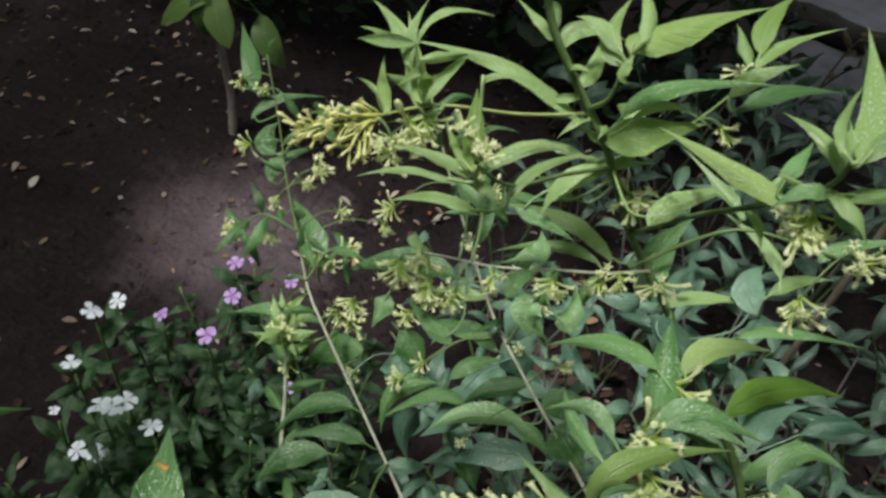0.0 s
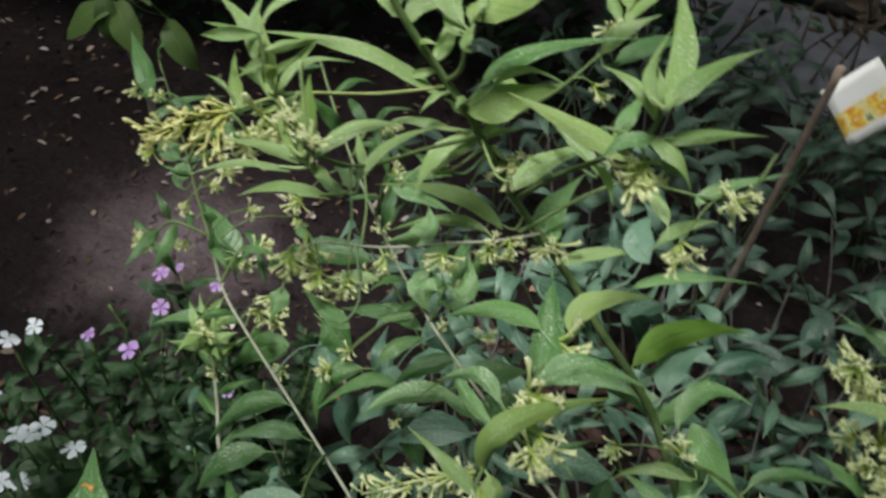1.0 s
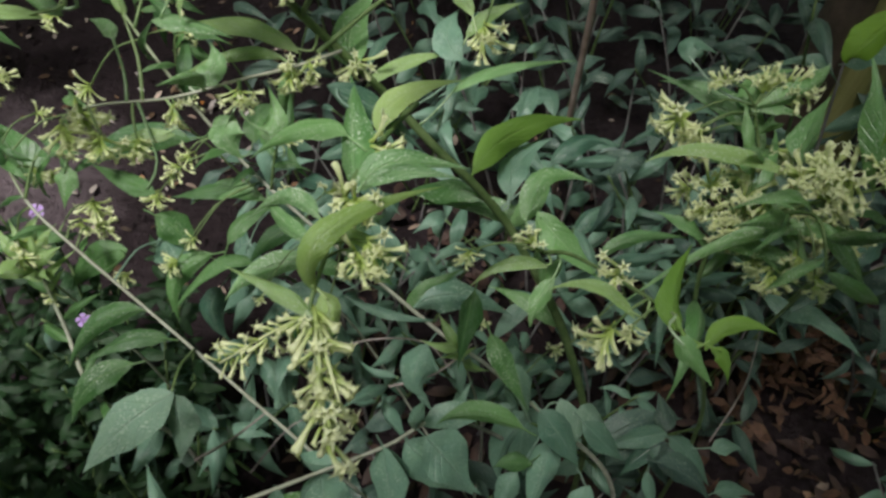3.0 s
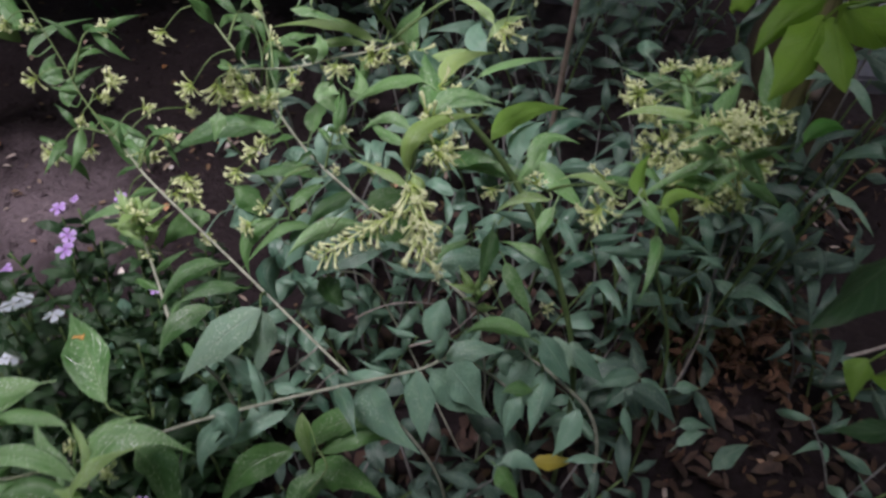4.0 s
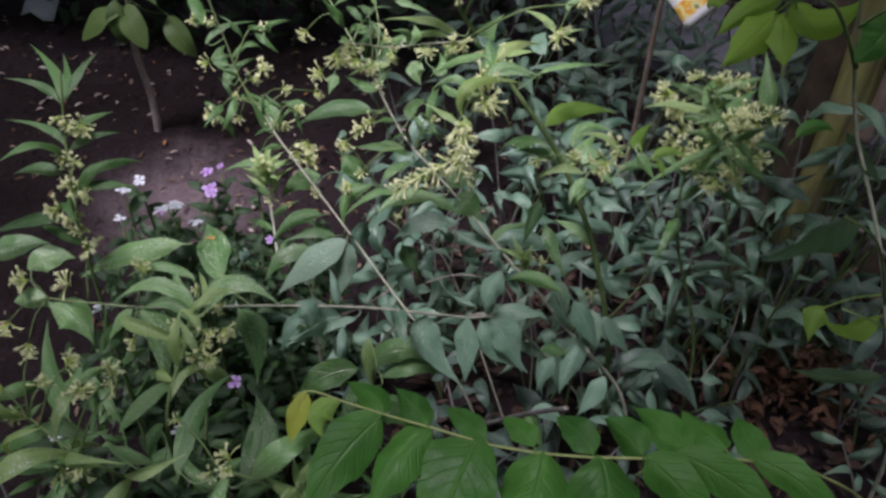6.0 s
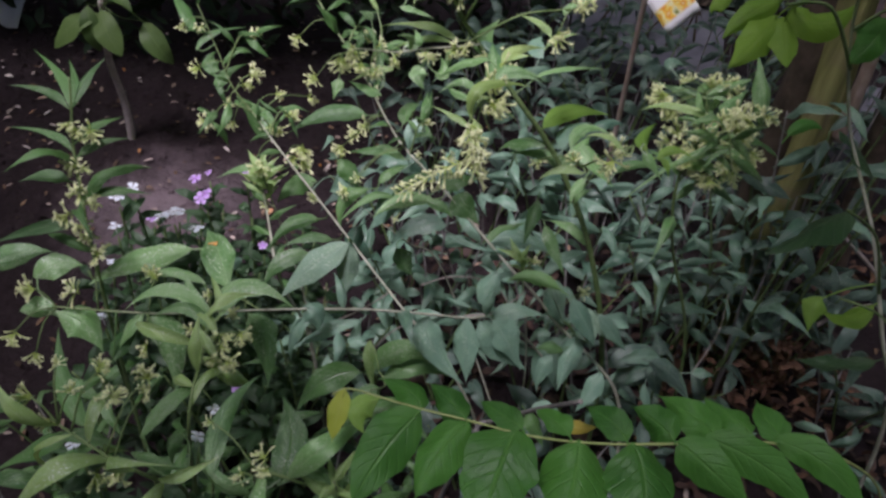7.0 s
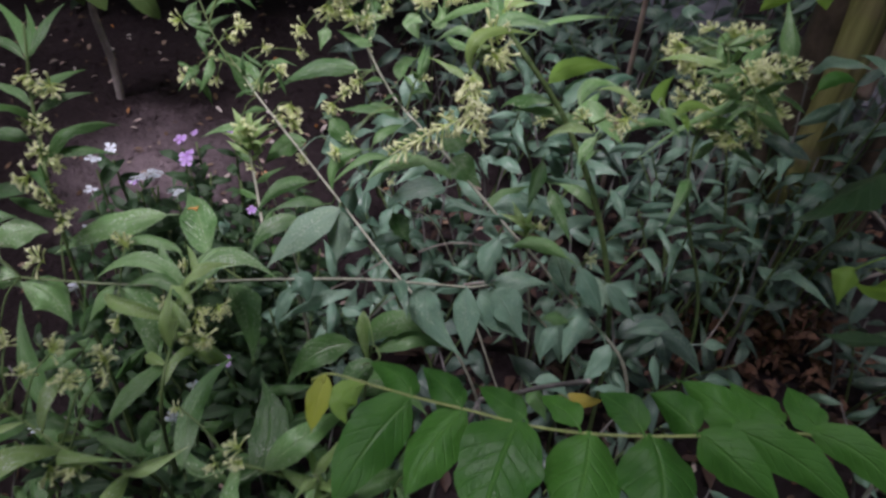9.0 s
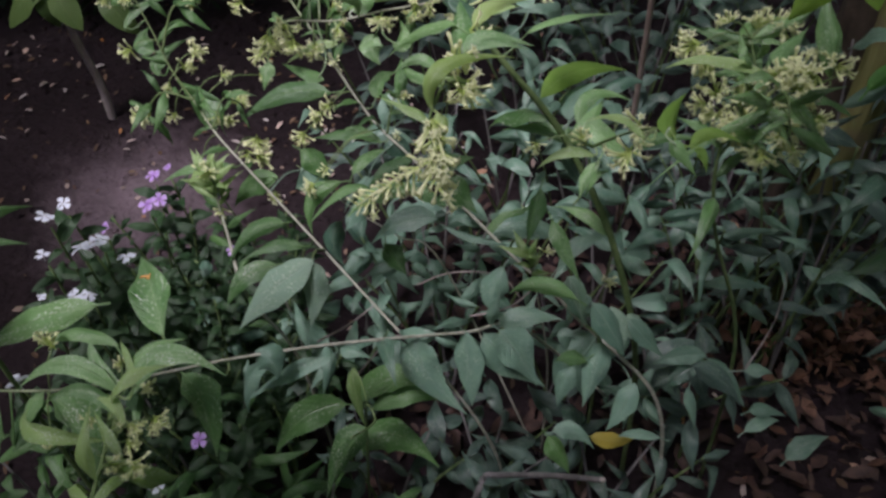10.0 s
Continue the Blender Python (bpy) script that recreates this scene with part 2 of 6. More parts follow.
# sapling leaves in shade, painted with the dark periwinkle green
SHADED_LEAFLET = (DRIP, PERI_M)
LEAF_MESH = {}
leaf_rng = random.Random(5)


def outline(shape, u):
    if shape == LANCE:
        return (math.sin(math.pi * u ** 0.74) ** 1.05) * (1 - 0.34 * u ** 3)
    if shape == OVATE:
        return (math.sin(math.pi * u ** 0.70) ** 0.80) * (1 - 0.28 * u ** 4)
    if shape == DRIP:
        return (math.sin(math.pi * min(u / 0.93, 1.0) ** 0.80) ** 0.68) * (1 - 0.25 * u ** 3) + 0.05 * (1 - u)
    return (math.sin(math.pi * u ** 0.82) ** 0.62) * (1 - 0.12 * u ** 5)


def leaf_mesh(kind, arch, variant):
    key = (kind[0], kind[1].name, arch, variant)
    if key in LEAF_MESH:
        return LEAF_MESH[key]
    rng = random.Random(str(key[0]) + str(arch) + str(variant))
    nu, nv = 11, 5
    turn, curl = rng.uniform(-0.8, 0.8), rng.choice((0.02, 0.08, 0.16, 0.24))
    fold, ripple, bend, phase = rng.choice((-0.34, -0.26, -0.14, 0.20)), rng.uniform(0.02, 0.06), rng.uniform(-0.12, 0.12), rng.uniform(0, 6)
    verts, faces, uvs = [], [], []
    for i in range(nu):
        u = i / (nu - 1)
        w = max(outline(kind[0], min(max(u, 0.004), 0.996)), 0.02)
        for j in range(nv):
            s = j / (nv - 1) * 2 - 1
            z = arch * 4 * u * (1 - u) * (1.15 - 0.3 * u) + fold * abs(s) ** 1.3 * w * (0.36 if kind[0] == LANCE else 0.28) + ripple * math.sin(u * 11 + phase + s) * abs(s) * w + turn * (u - 0.35) * s * w * 0.16 - curl * u ** 4
            verts.append((u, s * 0.5 * w + bend * math.sin(math.pi * u) * 1.2, z))
            uvs.append((u, j / (nv - 1)))
    for i in range(nu - 1):
        for j in range(nv - 1):
            a = i * nv + j
            faces.append((a, a + nv, a + nv + 1, a + 1))
    b = len(verts)
    for k, (x, r) in enumerate(((-0.07, 0.03), (0.03, 0.035))):
        for q in range(3):
            ang = q * 2.094
            verts.append((x, math.cos(ang) * r, math.sin(ang) * 0.009 - 0.012 * (1 - k)))
            uvs.append((0.1, 0.5))
    for q in range(3):
        faces.append((b + q, b + (q + 1) % 3, b + 3 + (q + 1) % 3, b + 3 + q))
    me = bpy.data.meshes.new("leaf")
    me.from_pydata(verts, [], faces)
    me.materials.append(kind[1])
    layer = me.uv_layers.new(name="UVMap")
    idx = np.zeros(len(me.loops), dtype=np.int32)
    me.loops.foreach_get("vertex_index", idx)
    layer.data.foreach_set("uv", np.asarray(uvs, dtype=np.float32)[idx].ravel())
    me.polygons.foreach_set("use_smooth", [True] * len(me.polygons))
    LEAF_MESH[key] = me
    return me


def nearest_on(path, p):
    """The point of a bent line that lies nearest to p."""
    best = path[0]
    for a, c in zip(path[:-1], path[1:]):
        d = c - a
        u = min(max((p - a).dot(d) / max(d.length_squared, 1e-9), 0.0), 1.0)
        q = a + d * u
        if (q - p).length < (best - p).length:
            best = q
    return best


def leaf(owner, kind, base, tip, wide=0.3, arch=0.12, roll=None, name="leaf", label=""):
    """One leaf from base to tip, upper side up; wide: width over length."""
    base, tip = Vector(base), Vector(tip)
    x = tip - base
    size = x.length
    x.normalize()
    up = Vector((0, -0.5, 0.85))
    y = up.cross(x).normalized()
    z = x.cross(y)
    turn = radians(leaf_rng.uniform(-16, 16) if roll is None else roll)
    y, z = y * math.cos(turn) + z * math.sin(turn), z * math.cos(turn) - y * math.sin(turn)
    if owner.name in PATHS and name == "leaf":
        near = nearest_on(PATHS[owner.name][0], base)
        gap = (near - base).length
        if gap > 0.012:
            mid = near.lerp(base, 0.45) + Vector((leaf_rng.uniform(-0.06, 0.06), leaf_rng.uniform(-0.06, 0.06), -0.10)) * gap
            v, f, uv = tube_data(smooth_path([near, mid, base - x * 0.2 * min(gap, 0.03), base + x * 0.004], 4), 0.0010 + 0.005 * min(gap, 0.2), 0.0008, 5)
            mesh_object("leaf_stalk" if gap < 0.05 else "twig", [p - PATHS[owner.name][1] for p in v], f, STEM_GREEN, owner, uv)
    ob = new(name, leaf_mesh(kind, round(arch / 0.04) * 0.04, leaf_rng.randrange(8)))
    o = PATHS[owner.name][1] if owner.name in PATHS else owner.location
    ob.parent = owner
    ob.matrix_basis = Matrix.Translation(base - o) @ Matrix((x, y, z)).transposed().to_4x4() @ Matrix.Diagonal((size, size * wide * (0.80 if kind[0] == LANCE else 1.05), size, 1))
    if label:
        ob["label"] = label
    return ob



def blade(st, kind, base, mid, tip, width, roll=None, label="", name="leaf", fold=None):
    """One leaf along the arc base, mid, tip, width metres wide at most, on a short stalk from its stem."""
    base, mid, tip = Vector(base), Vector(mid), Vector(tip)
    ctrl = 2 * mid - 0.5 * (base + tip)
    rng = leaf_rng
    lean_ = radians(rng.uniform(-24, 24) if roll is None else roll)
    bent, ripple, phase, twist = rng.choice((-0.62, -0.50, -0.36, -0.20, 0.18)), rng.uniform(0.05, 0.10), rng.uniform(0, 6), rng.uniform(-0.5, 0.5)
    if fold is None:
        fold = bent
    else:
        twist = 0.0
    skew = rng.uniform(-0.06, 0.06)
    path, o = PATHS[st.name]
    width *= 0.86 if kind[1] is YOUNG_M else 1.0
    nu, nv = 15, 5
    verts, faces, uvs = [], [], []
    for i in range(nu):
        u = i / (nu - 1)
        c = base * (1 - u) ** 2 + ctrl * 2 * u * (1 - u) + tip * u * u
        x = ((ctrl - base) * (1 - u) + (tip - ctrl) * u).normalized()
        y = Vector((0, -0.55, 0.85)).cross(x).normalized()
        z = x.cross(y)
        a = lean_ + twist * (u - 0.4)
        y, z = y * math.cos(a) + z * math.sin(a), z * math.cos(a) - y * math.sin(a)
        w = max(outline(kind[0], min(max(u + skew * u * (1 - u), 0.004), 0.996)), 0.015) * width
        for j in range(nv):
            s = j / (nv - 1) * 2 - 1
            edge = 1 + 0.05 * math.sin(u * 17 + phase + 2 * s) + 0.03 * math.sin(u * 31 + 2 * phase - 3 * s)
            verts.append(c - o + y * s * 0.5 * w * edge + z * w * (fold * abs(s) ** 1.4 * 0.55 + ripple * math.sin(u * 12 + phase + s) * abs(s)))
            uvs.append((u, j / (nv - 1)))
    for i in range(nu - 1):
        for j in range(nv - 1):
            q = i * nv + j
            faces.append((q, q + nv, q + nv + 1, q + 1))
    near = nearest_on(path, base)
    gap = (near - base).length
    x0 = (ctrl - base).normalized()
    start = near if gap < 0.07 else base - x0 * 0.012
    v, f, uv = tube_data(smooth_path([start, start.lerp(base, 0.6) - x0 * min(gap, 0.02) * 0.3, base + x0 * 0.006], 3), 0.0011, 0.0008, 5)
    k = len(verts)
    verts += [p - o for p in v]
    faces += [tuple(q + k for q in t) for t in f]
    uvs += [(0.1, 0.5)] * len(v)
    ob = mesh_object(name, verts, faces, kind[1], st, uvs)
    if label:
        ob["label"] = label
    return ob


def dress(st, kind, a, b, count, size, seed, wide=0.3, lift=0.15, arch=0.14, spread=1.0, skip=0.0):
    """Leaves set alternately along a stem between the fractions a and b of its length."""
    rng = random.Random(seed)
    path, _ = PATHS[st.name]
    turn = rng.uniform(0, 6.28)
    for k in range(count):
        f = a + (b - a) * (k + rng.uniform(-0.3, 0.3)) / max(count - 1, 1)
        i = min(max(f, 0.0), 0.999) * (len(path) - 1)
        j = int(i)
        p = path[j].lerp(path[min(j + 1, len(path) - 1)], i - j)
        d = (path[min(j + 1, len(path) - 1)] - path[max(j - 1, 0)]).normalized()
        turn += 2.4 + rng.uniform(-0.3, 0.3)
        if rng.random() < skip:
            continue
        side = d.orthogonal().normalized()
        side.rotate(Matrix.Rotation(turn, 3, d))
        way = (side * spread + d * rng.uniform(0.1, 0.55) + Vector((0, 0, lift + rng.uniform(-0.35, 0.2)))).normalized()
        leaf(st, kind, p, p + way * size * rng.uniform(0.7, 1.2), wide * rng.uniform(0.85, 1.2), arch * rng.uniform(0.6, 2.0), rng.uniform(-30, 30))


def flower_parts(rng, size, out_v, out_f, out_u, at, way, bud, fat=1.0):
    """One slender tubular flower with five small lobes, or a closed bud, added to the lists."""
    way = way.normalized()
    a = way.orthogonal().normalized()
    b = way.cross(a)
    sag = Vector((rng.uniform(-0.28, 0.28), rng.uniform(-0.28, 0.28), rng.uniform(-0.42, 0.05))) * size
    start = len(out_v)
    rings = ((0.0, 0.035), (0.12, 0.062), (0.50, 0.055), (0.80, 0.085), (0.93, 0.120), (1.0, 0.105))
    for t, r in rings:
        c = at + way * size * t + sag * t * t
        for k in range(5):
            ang = k * 1.2566
            out_v.append(c + (a * math.cos(ang) + b * math.sin(ang)) * size * r * fat)
            out_u.append((t, 0.5))
    for i in range(len(rings) - 1):
        for k in range(5):
            out_f.append((start + i * 5 + k, start + i * 5 + (k + 1) % 5, start + i * 5 + 5 + (k + 1) % 5, start + i * 5 + 5 + k))
    top = start + (len(rings) - 1) * 5
    end = at + way * size + sag
    if bud:
        out_v.append(end + way * size * 0.12)
        out_u.append((1.0, 0.5))
        for k in range(5):
            out_f.append((top + k, top + (k + 1) % 5, len(out_v) - 1))
    else:
        for k in range(5):
            ang = (k + 0.5) * 1.2566
            tipv = end + (a * math.cos(ang) + b * math.sin(ang)) * size * 0.30 * fat + way * size * rng.uniform(-0.10, 0.10)
            out_v.append(tipv)
            out_u.append((1.0, 0.5))
            out_f.append((top + k, len(out_v) - 1, top + (k + 1) % 5))
    return start


def bunch_mesh(seed, count, size):
    rng = random.Random(seed)
    v, f, u = [Vector((0, 0, -0.006))], [], [(0.0, 0.5)]
    for k in range(count):
        th, ph = rng.uniform(0, 6.283), rng.uniform(0.1, 1.25)
        way = Vector((math.sin(ph) * math.cos(th), math.sin(ph) * math.sin(th), math.cos(ph)))
        flower_parts(rng, size * rng.uniform(0.75, 1.15), v, f, u, Vector((0, 0, rng.uniform(-0.004, 0.010))) + way * 0.003, way, rng.random() < 0.4, 1.2)
        j = len(v) - 1
        while u[j] != (0.0, 0.5) or u[j - 1] != (0.0, 0.5):
            j -= 1
        f.append((j - 1, j, 0))
    me = bpy.data.meshes.new("inflorescence")
    me.from_pydata(v, [], f)
    me.materials.append(FLOWER_M)
    layer = me.uv_layers.new(name="UVMap")
    idx = np.zeros(len(me.loops), dtype=np.int32)
    me.loops.foreach_get("vertex_index", idx)
    layer.data.foreach_set("uv", np.asarray(u, dtype=np.float32)[idx].ravel())
    return me


BUNCHES = [bunch_mesh(100 + k, 15 + k, 0.0160) for k in range(7)]
bunch_rng = random.Random(9)


def bunch(st, at, way=None, scale=1.0):
    """A bunch of tubular flowers hanging from a stem, with the stalk that holds it."""
    at = Vector(at)
    path, o = PATHS[st.name]
    near = min(path, key=lambda q: (q - at).length)
    out = Vector(way) if way else (at - near).normalized() * 0.7 + Vector((bunch_rng.uniform(-0.4, 0.4), -0.45 + bunch_rng.uniform(-0.3, 0.3), -0.15))
    out.normalize()
    ob = new("inflorescence", bunch_rng.choice(BUNCHES))
    ob.parent = st
    ob.matrix_basis = Matrix.Translation(at - out * 0.010 - o) @ out.to_track_quat("Z", "Y").to_matrix().to_4x4() @ Matrix.Rotation(bunch_rng.uniform(0, 6.28), 4, "Z") @ Matrix.Scale(scale * bunch_rng.uniform(0.85, 1.15), 4)
    foot = at - out * 0.010
    if (foot - near).length > 0.004:
        mid = (foot + near) / 2 + Vector((0, 0, 0.2 * (foot - near).length))
        v, f, uv = tube_data(smooth_path([near, mid, foot], 3), 0.0010, 0.0008, 5)
        mesh_object("flower_stalk", [p - o for p in v], f, STEM_GREEN, st, uv)
    return ob


def raceme(st, a, b, count, size, material=None, seed=1, lean=0.5, drop=-0.25, fat=1.0):
    """A longer spike of flowers from a to b."""
    rng = random.Random(seed)
    a, b = Vector(a), Vector(b)
    o = PATHS[st.name][1]
    axis = (b - a).normalized()
    v, f, u = tube_data(smooth_path([a, (a + b) / 2 + Vector((0, 0, 0.004)), b], 4), 0.0014, 0.0008, 5)
    for k in range(count):
        t = min(max((k // 4 * 4 + 2 + rng.uniform(-1.2, 1.2)) / count, 0.02), 1.0)
        side = axis.orthogonal().normalized()
        side.rotate(Matrix.Rotation(k * 2.4 + rng.uniform(-0.6, 0.6), 3, axis))
        way = side * rng.uniform(0.7, 1.2) + axis * lean * rng.uniform(0.4, 1.8) + Vector((0, 0, drop))
        flower_parts(rng, size * rng.uniform(0.65, 1.15), v, f, u, a.lerp(b, t) + side * 0.002, way, rng.random() < 0.35, fat)
    return mesh_object("inflorescence", [Vector(p) - o for p in v], f, material or FLOWER_M, st, u)


def twigs(owner, st, a, b, count, seed, kind, length=0.14, size=0.085, wide=0.28, flowers=0.5, lift=0.35):
    """Short leafy side twigs growing from a stem, some with flowers at the tip."""
    rng = random.Random(seed)
    path, _ = PATHS[st.name]
    turn = rng.uniform(0, 6.28)
    for k in range(count):
        i = min(max(a + (b - a) * (k + rng.uniform(0, 0.6)) / count, 0.0), 0.99) * (len(path) - 1)
        p = path[int(i)]
        d = (path[min(int(i) + 1, len(path) - 1)] - path[max(int(i) - 1, 0)]).normalized()
        turn += 2.4
        out = d.orthogonal().normalized()
        out.rotate(Matrix.Rotation(turn, 3, d))
        way = (out + d * rng.uniform(0.2, 0.8) + Vector((0, 0, lift))).normalized()
        far = length * rng.uniform(0.6, 1.25)
        tip = p + way * far - Vector((0, 0, 0.15 * far))
        s = stem(owner, [p, p + way * far * 0.55 + Vector((0, 0, 0.02)), tip], 0.0018, 0.0009, STEM_GREEN, "twig", "", False)
        dress(s, kind, 0.25, 1.0, rng.randint(4, 6), size, seed * 31 + k, wide, 0.0, 0.18)
        if rng.random() < flowers:
            bunch(s, tip + way * 0.006, None, 0.9)


# ---- the ground ----
def soil_material():
    m, n, l, p = mat("dark_soil")
    geo = n.new("ShaderNodeNewGeometry")
    pos = geo.outputs["Position"]
    big = noise_node(n, l, 2.2, 6, 0.6, pos)
    fine = noise_node(n, l, 55, 6, 0.7, pos)
    col = ramp(n, l, calc(n, l, "ADD", calc(n, l, "MULTIPLY", big, 0.6), calc(n, l, "MULTIPLY", fine, 0.4)), (0.3, (0.017, 0.0105, 0.0125)), (0.50, (0.039, 0.025, 0.029)), (0.72, (0.090, 0.066, 0.074)))
    # a paler patch with a ragged edge in the bare soil
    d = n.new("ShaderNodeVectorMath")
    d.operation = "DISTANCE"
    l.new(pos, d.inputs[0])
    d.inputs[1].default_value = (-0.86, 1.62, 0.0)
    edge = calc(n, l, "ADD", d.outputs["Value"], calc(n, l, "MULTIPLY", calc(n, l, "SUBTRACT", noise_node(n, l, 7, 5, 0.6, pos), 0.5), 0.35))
    pale_patch = calc(n, l, "MULTIPLY", calc(n, l, "SUBTRACT", 0.32, edge), 3.6, True)
    col = mixc(n, l, calc(n, l, "MULTIPLY", pale_patch, 0.9), col, (0.31, 0.235, 0.265))
    l.new(col, p.inputs["Base Color"])
    p.inputs["Roughness"].default_value = 0.92
    p.inputs["Specular IOR Level"].default_value = 0.25
    bump(n, l, calc(n, l, "ADD", fine, calc(n, l, "MULTIPLY", noise_node(n, l, 18, 4, 0.6, pos), 1.5)), 1.0, 0.03, p)
    return m


def ground_height(x, y):
    h = 0.020 * noise.noise(Vector((x * 2.1, y * 2.1, 0.3))) + 0.008 * noise.noise(Vector((x * 9, y * 9, 1.7)))
    return h * max(0.0, 1 - (abs(x) + abs(y)) / 30)


steps = [math.copysign(abs(t) ** 3.2 * 300 + abs(t) * 3.2, t) for t in np.linspace(-1, 1, 151)]
gv = [(x, y + 1.3, ground_height(x, y + 1.3)) for y in steps for x in steps]
gf = [(j * 151 + i, j * 151 + i + 1, (j + 1) * 151 + i + 1, (j + 1) * 151 + i) for j in range(150) for i in range(150)]
tagged(mesh_object("ground", gv, gf, soil_material()), "bare dark brown garden soil with a pale patch", "ground", kind="structure")

# a pale concrete yard beyond the bed, a low step above the soil
cm, cn, clk, cp = mat("pale_concrete")
cpos = cn.new("ShaderNodeNewGeometry").outputs["Position"]
cf = noise_node(cn, clk, 6, 7, 0.65, cpos)
clk.new(ramp(cn, clk, cf, (0.3, (0.09, 0.085, 0.105)), (0.7, (0.19, 0.18, 0.22))), cp.inputs["Base Color"])
cp.inputs["Roughness"].default_value = 0.8
bump(cn, clk, noise_node(cn, clk, 70, 5, 0.6, cpos), 0.4, 0.004, cp)


def slab(name, pts, z0, z1, material):
    bm = bmesh.new()
    low = [bm.verts.new((x, y, z0)) for x, y in pts]
    high = [bm.verts.new((x, y, z1)) for x, y in pts]
    n = len(pts)
    bm.faces.new(high)
    for i in range(n):
        bm.faces.new((low[i], low[(i + 1) % n], high[(i + 1) % n], high[i]))
    bmesh.ops.recalc_face_normals(bm, faces=bm.faces)
    bmesh.ops.bevel(bm, geom=[e for e in bm.edges if e.verts[0].co.z > z1 - 1e-4 and e.verts[1].co.z > z1 - 1e-4], offset=0.012, segments=2, affect="EDGES")
    me = bpy.data.meshes.new(name)
    bm.to_mesh(me)
    bm.free()
    me.materials.append(material)
    return new(name, me)


tagged(slab("pavement_1", [(0.36, 2.80), (0.93, 2.66), (1.06, 3.2), (1.30, 4.6), (0.28, 4.6)], -0.05, 0.05, cm), "pale grey concrete strip of the yard with a rounded edge", "pavement", kind="structure")
tagged(slab("pavement_2", [(1.13, 2.26), (2.3, 2.12), (2.35, 2.72), (1.36, 2.74)], -0.05, 0.05, cm), "pale grey concrete patch beyond the trees", "pavement", kind="structure")


# unseen plain walls on all sides, added to cut the low light
wm_, wn_, wl_, wp_ = mat("weathered_plaster")
wpos = wn_.new("ShaderNodeNewGeometry").outputs["Position"]
wl_.new(ramp(wn_, wl_, noise_node(wn_, wl_, 1.5, 7, 0.65, wpos), (0.3, (0.07, 0.065, 0.06)), (0.7, (0.16, 0.15, 0.14))), wp_.inputs["Base Color"])
wp_.inputs["Roughness"].default_value = 0.9
for side_name, box in (("shade_wall_west", ((-3.6, -2.8), (-3.4, 6.4))), ("shade_wall_south", ((-3.4, -2.8), (4.2, -2.6))), ("shade_wall_east", ((4.0, -2.6), (4.2, 6.2))), ("shade_wall_north", ((-3.4, 6.2), (4.2, 6.4)))):
    (x0, y0), (x1, y1) = box
    tagged(slab(side_name, [(x0, y0), (x1, y0), (x1, y1), (x0, y1)], -0.1, 3.2, wm_), "unseen weathered grey plaster wall added to cut low light", "wall", kind="structure")


# ---- litter: fallen leaves, petals and chips on the soil ----
def litter_material():
    m, n, l, p = mat("litter")
    rnd = n.new("ShaderNodeNewGeometry").outputs["Random Per Island"]
    f = noise_node(n, l, 80, 3, 0.5, n.new("ShaderNodeTexCoord").outputs["Object"])
    col = ramp(n, l, rnd, (0.0, (0.05, 0.03, 0.02)), (0.35, (0.12, 0.07, 0.04)), (0.62, (0.24, 0.15, 0.09)), (0.76, (0.34, 0.26, 0.22)), (0.90, (0.55, 0.47, 0.44)), (1.0, (0.42, 0.17, 0.03)))
    l.new(mixc(n, l, 0.35, col, ramp(n, l, f, (0.3, (0.03, 0.02, 0.015)), (0.7, (0.4, 0.3, 0.22))), "OVERLAY"), p.inputs["Base Color"])
    p.inputs["Roughness"].default_value = 0.75
    return m


def scatter_leaves(name, count, seed, place, size, material, lie=True, kind_label="", category="", parent=None):
    """Many small curled leaves in one mesh; place(rng) gives the spot, or None to drop it."""
    rng = random.Random(seed)
    v, f, u = [], [], []
    for _ in range(count):
        c = place(rng)
        if c is None:
            continue
        c = Vector(c)
        s = size * rng.uniform(0.4, 1.3)
        w = s * rng.uniform(0.28, 0.55)
        if lie:
            m3 = Euler((rng.uniform(-0.35, 0.35), rng.uniform(-0.35, 0.35), rng.uniform(0, 6.28))).to_matrix()
        else:
            m3 = Euler((rng.uniform(-1.0, 1.0), rng.uniform(-1.0, 1.0), rng.uniform(0, 6.28))).to_matrix()
        curl = rng.uniform(0.0, 0.22) * s
        b = len(v)
        for x, y, z in ((-0.5, 0, 0), (-0.15, -0.5, 1), (-0.15, 0, 0.3), (-0.15, 0.5, 1), (0.25, -0.42, 0.8), (0.25, 0, 0.2), (0.25, 0.42, 0.8), (0.58, 0, -0.4)):
            v.append(c + m3 @ Vector((x * s, y * w, z * curl)))
            u.append((x + 0.5, y + 0.5))
        for q in ((0, 1, 2), (0, 2, 3), (1, 4, 5, 2), (2, 5, 6, 3), (4, 7, 5), (5, 7, 6)):
            f.append(tuple(b + k for k in q))
    ob = mesh_object(name, v, f, material, parent, u)
    if kind_label:
        tagged(ob, kind_label, category, kind="stuff")
    return ob


LITTER_M = litter_material()
DARK_LITTER = stem_material("rotting_leaf", (0.022, 0.012, 0.010), (0.105, 0.055, 0.042), 0.7, 30)
BROWN_LITTER = stem_material("brown_dry_leaf", (0.040, 0.019, 0.014), (0.22, 0.110, 0.065), 0.75, 30)


def on_soil(rng):
    x, y = rng.uniform(-2.3, 1.6), rng.uniform(0.4, 3.0)
    if x > 0.4 and y > 2.0:
        return None
    return x, y, ground_height(x, y) + 0.006


scatter_leaves("leaf_litter", 1500, 21, on_soil, 0.024, LITTER_M, True, "scattered dry leaves, petals and chips on bare soil", "leaf litter")


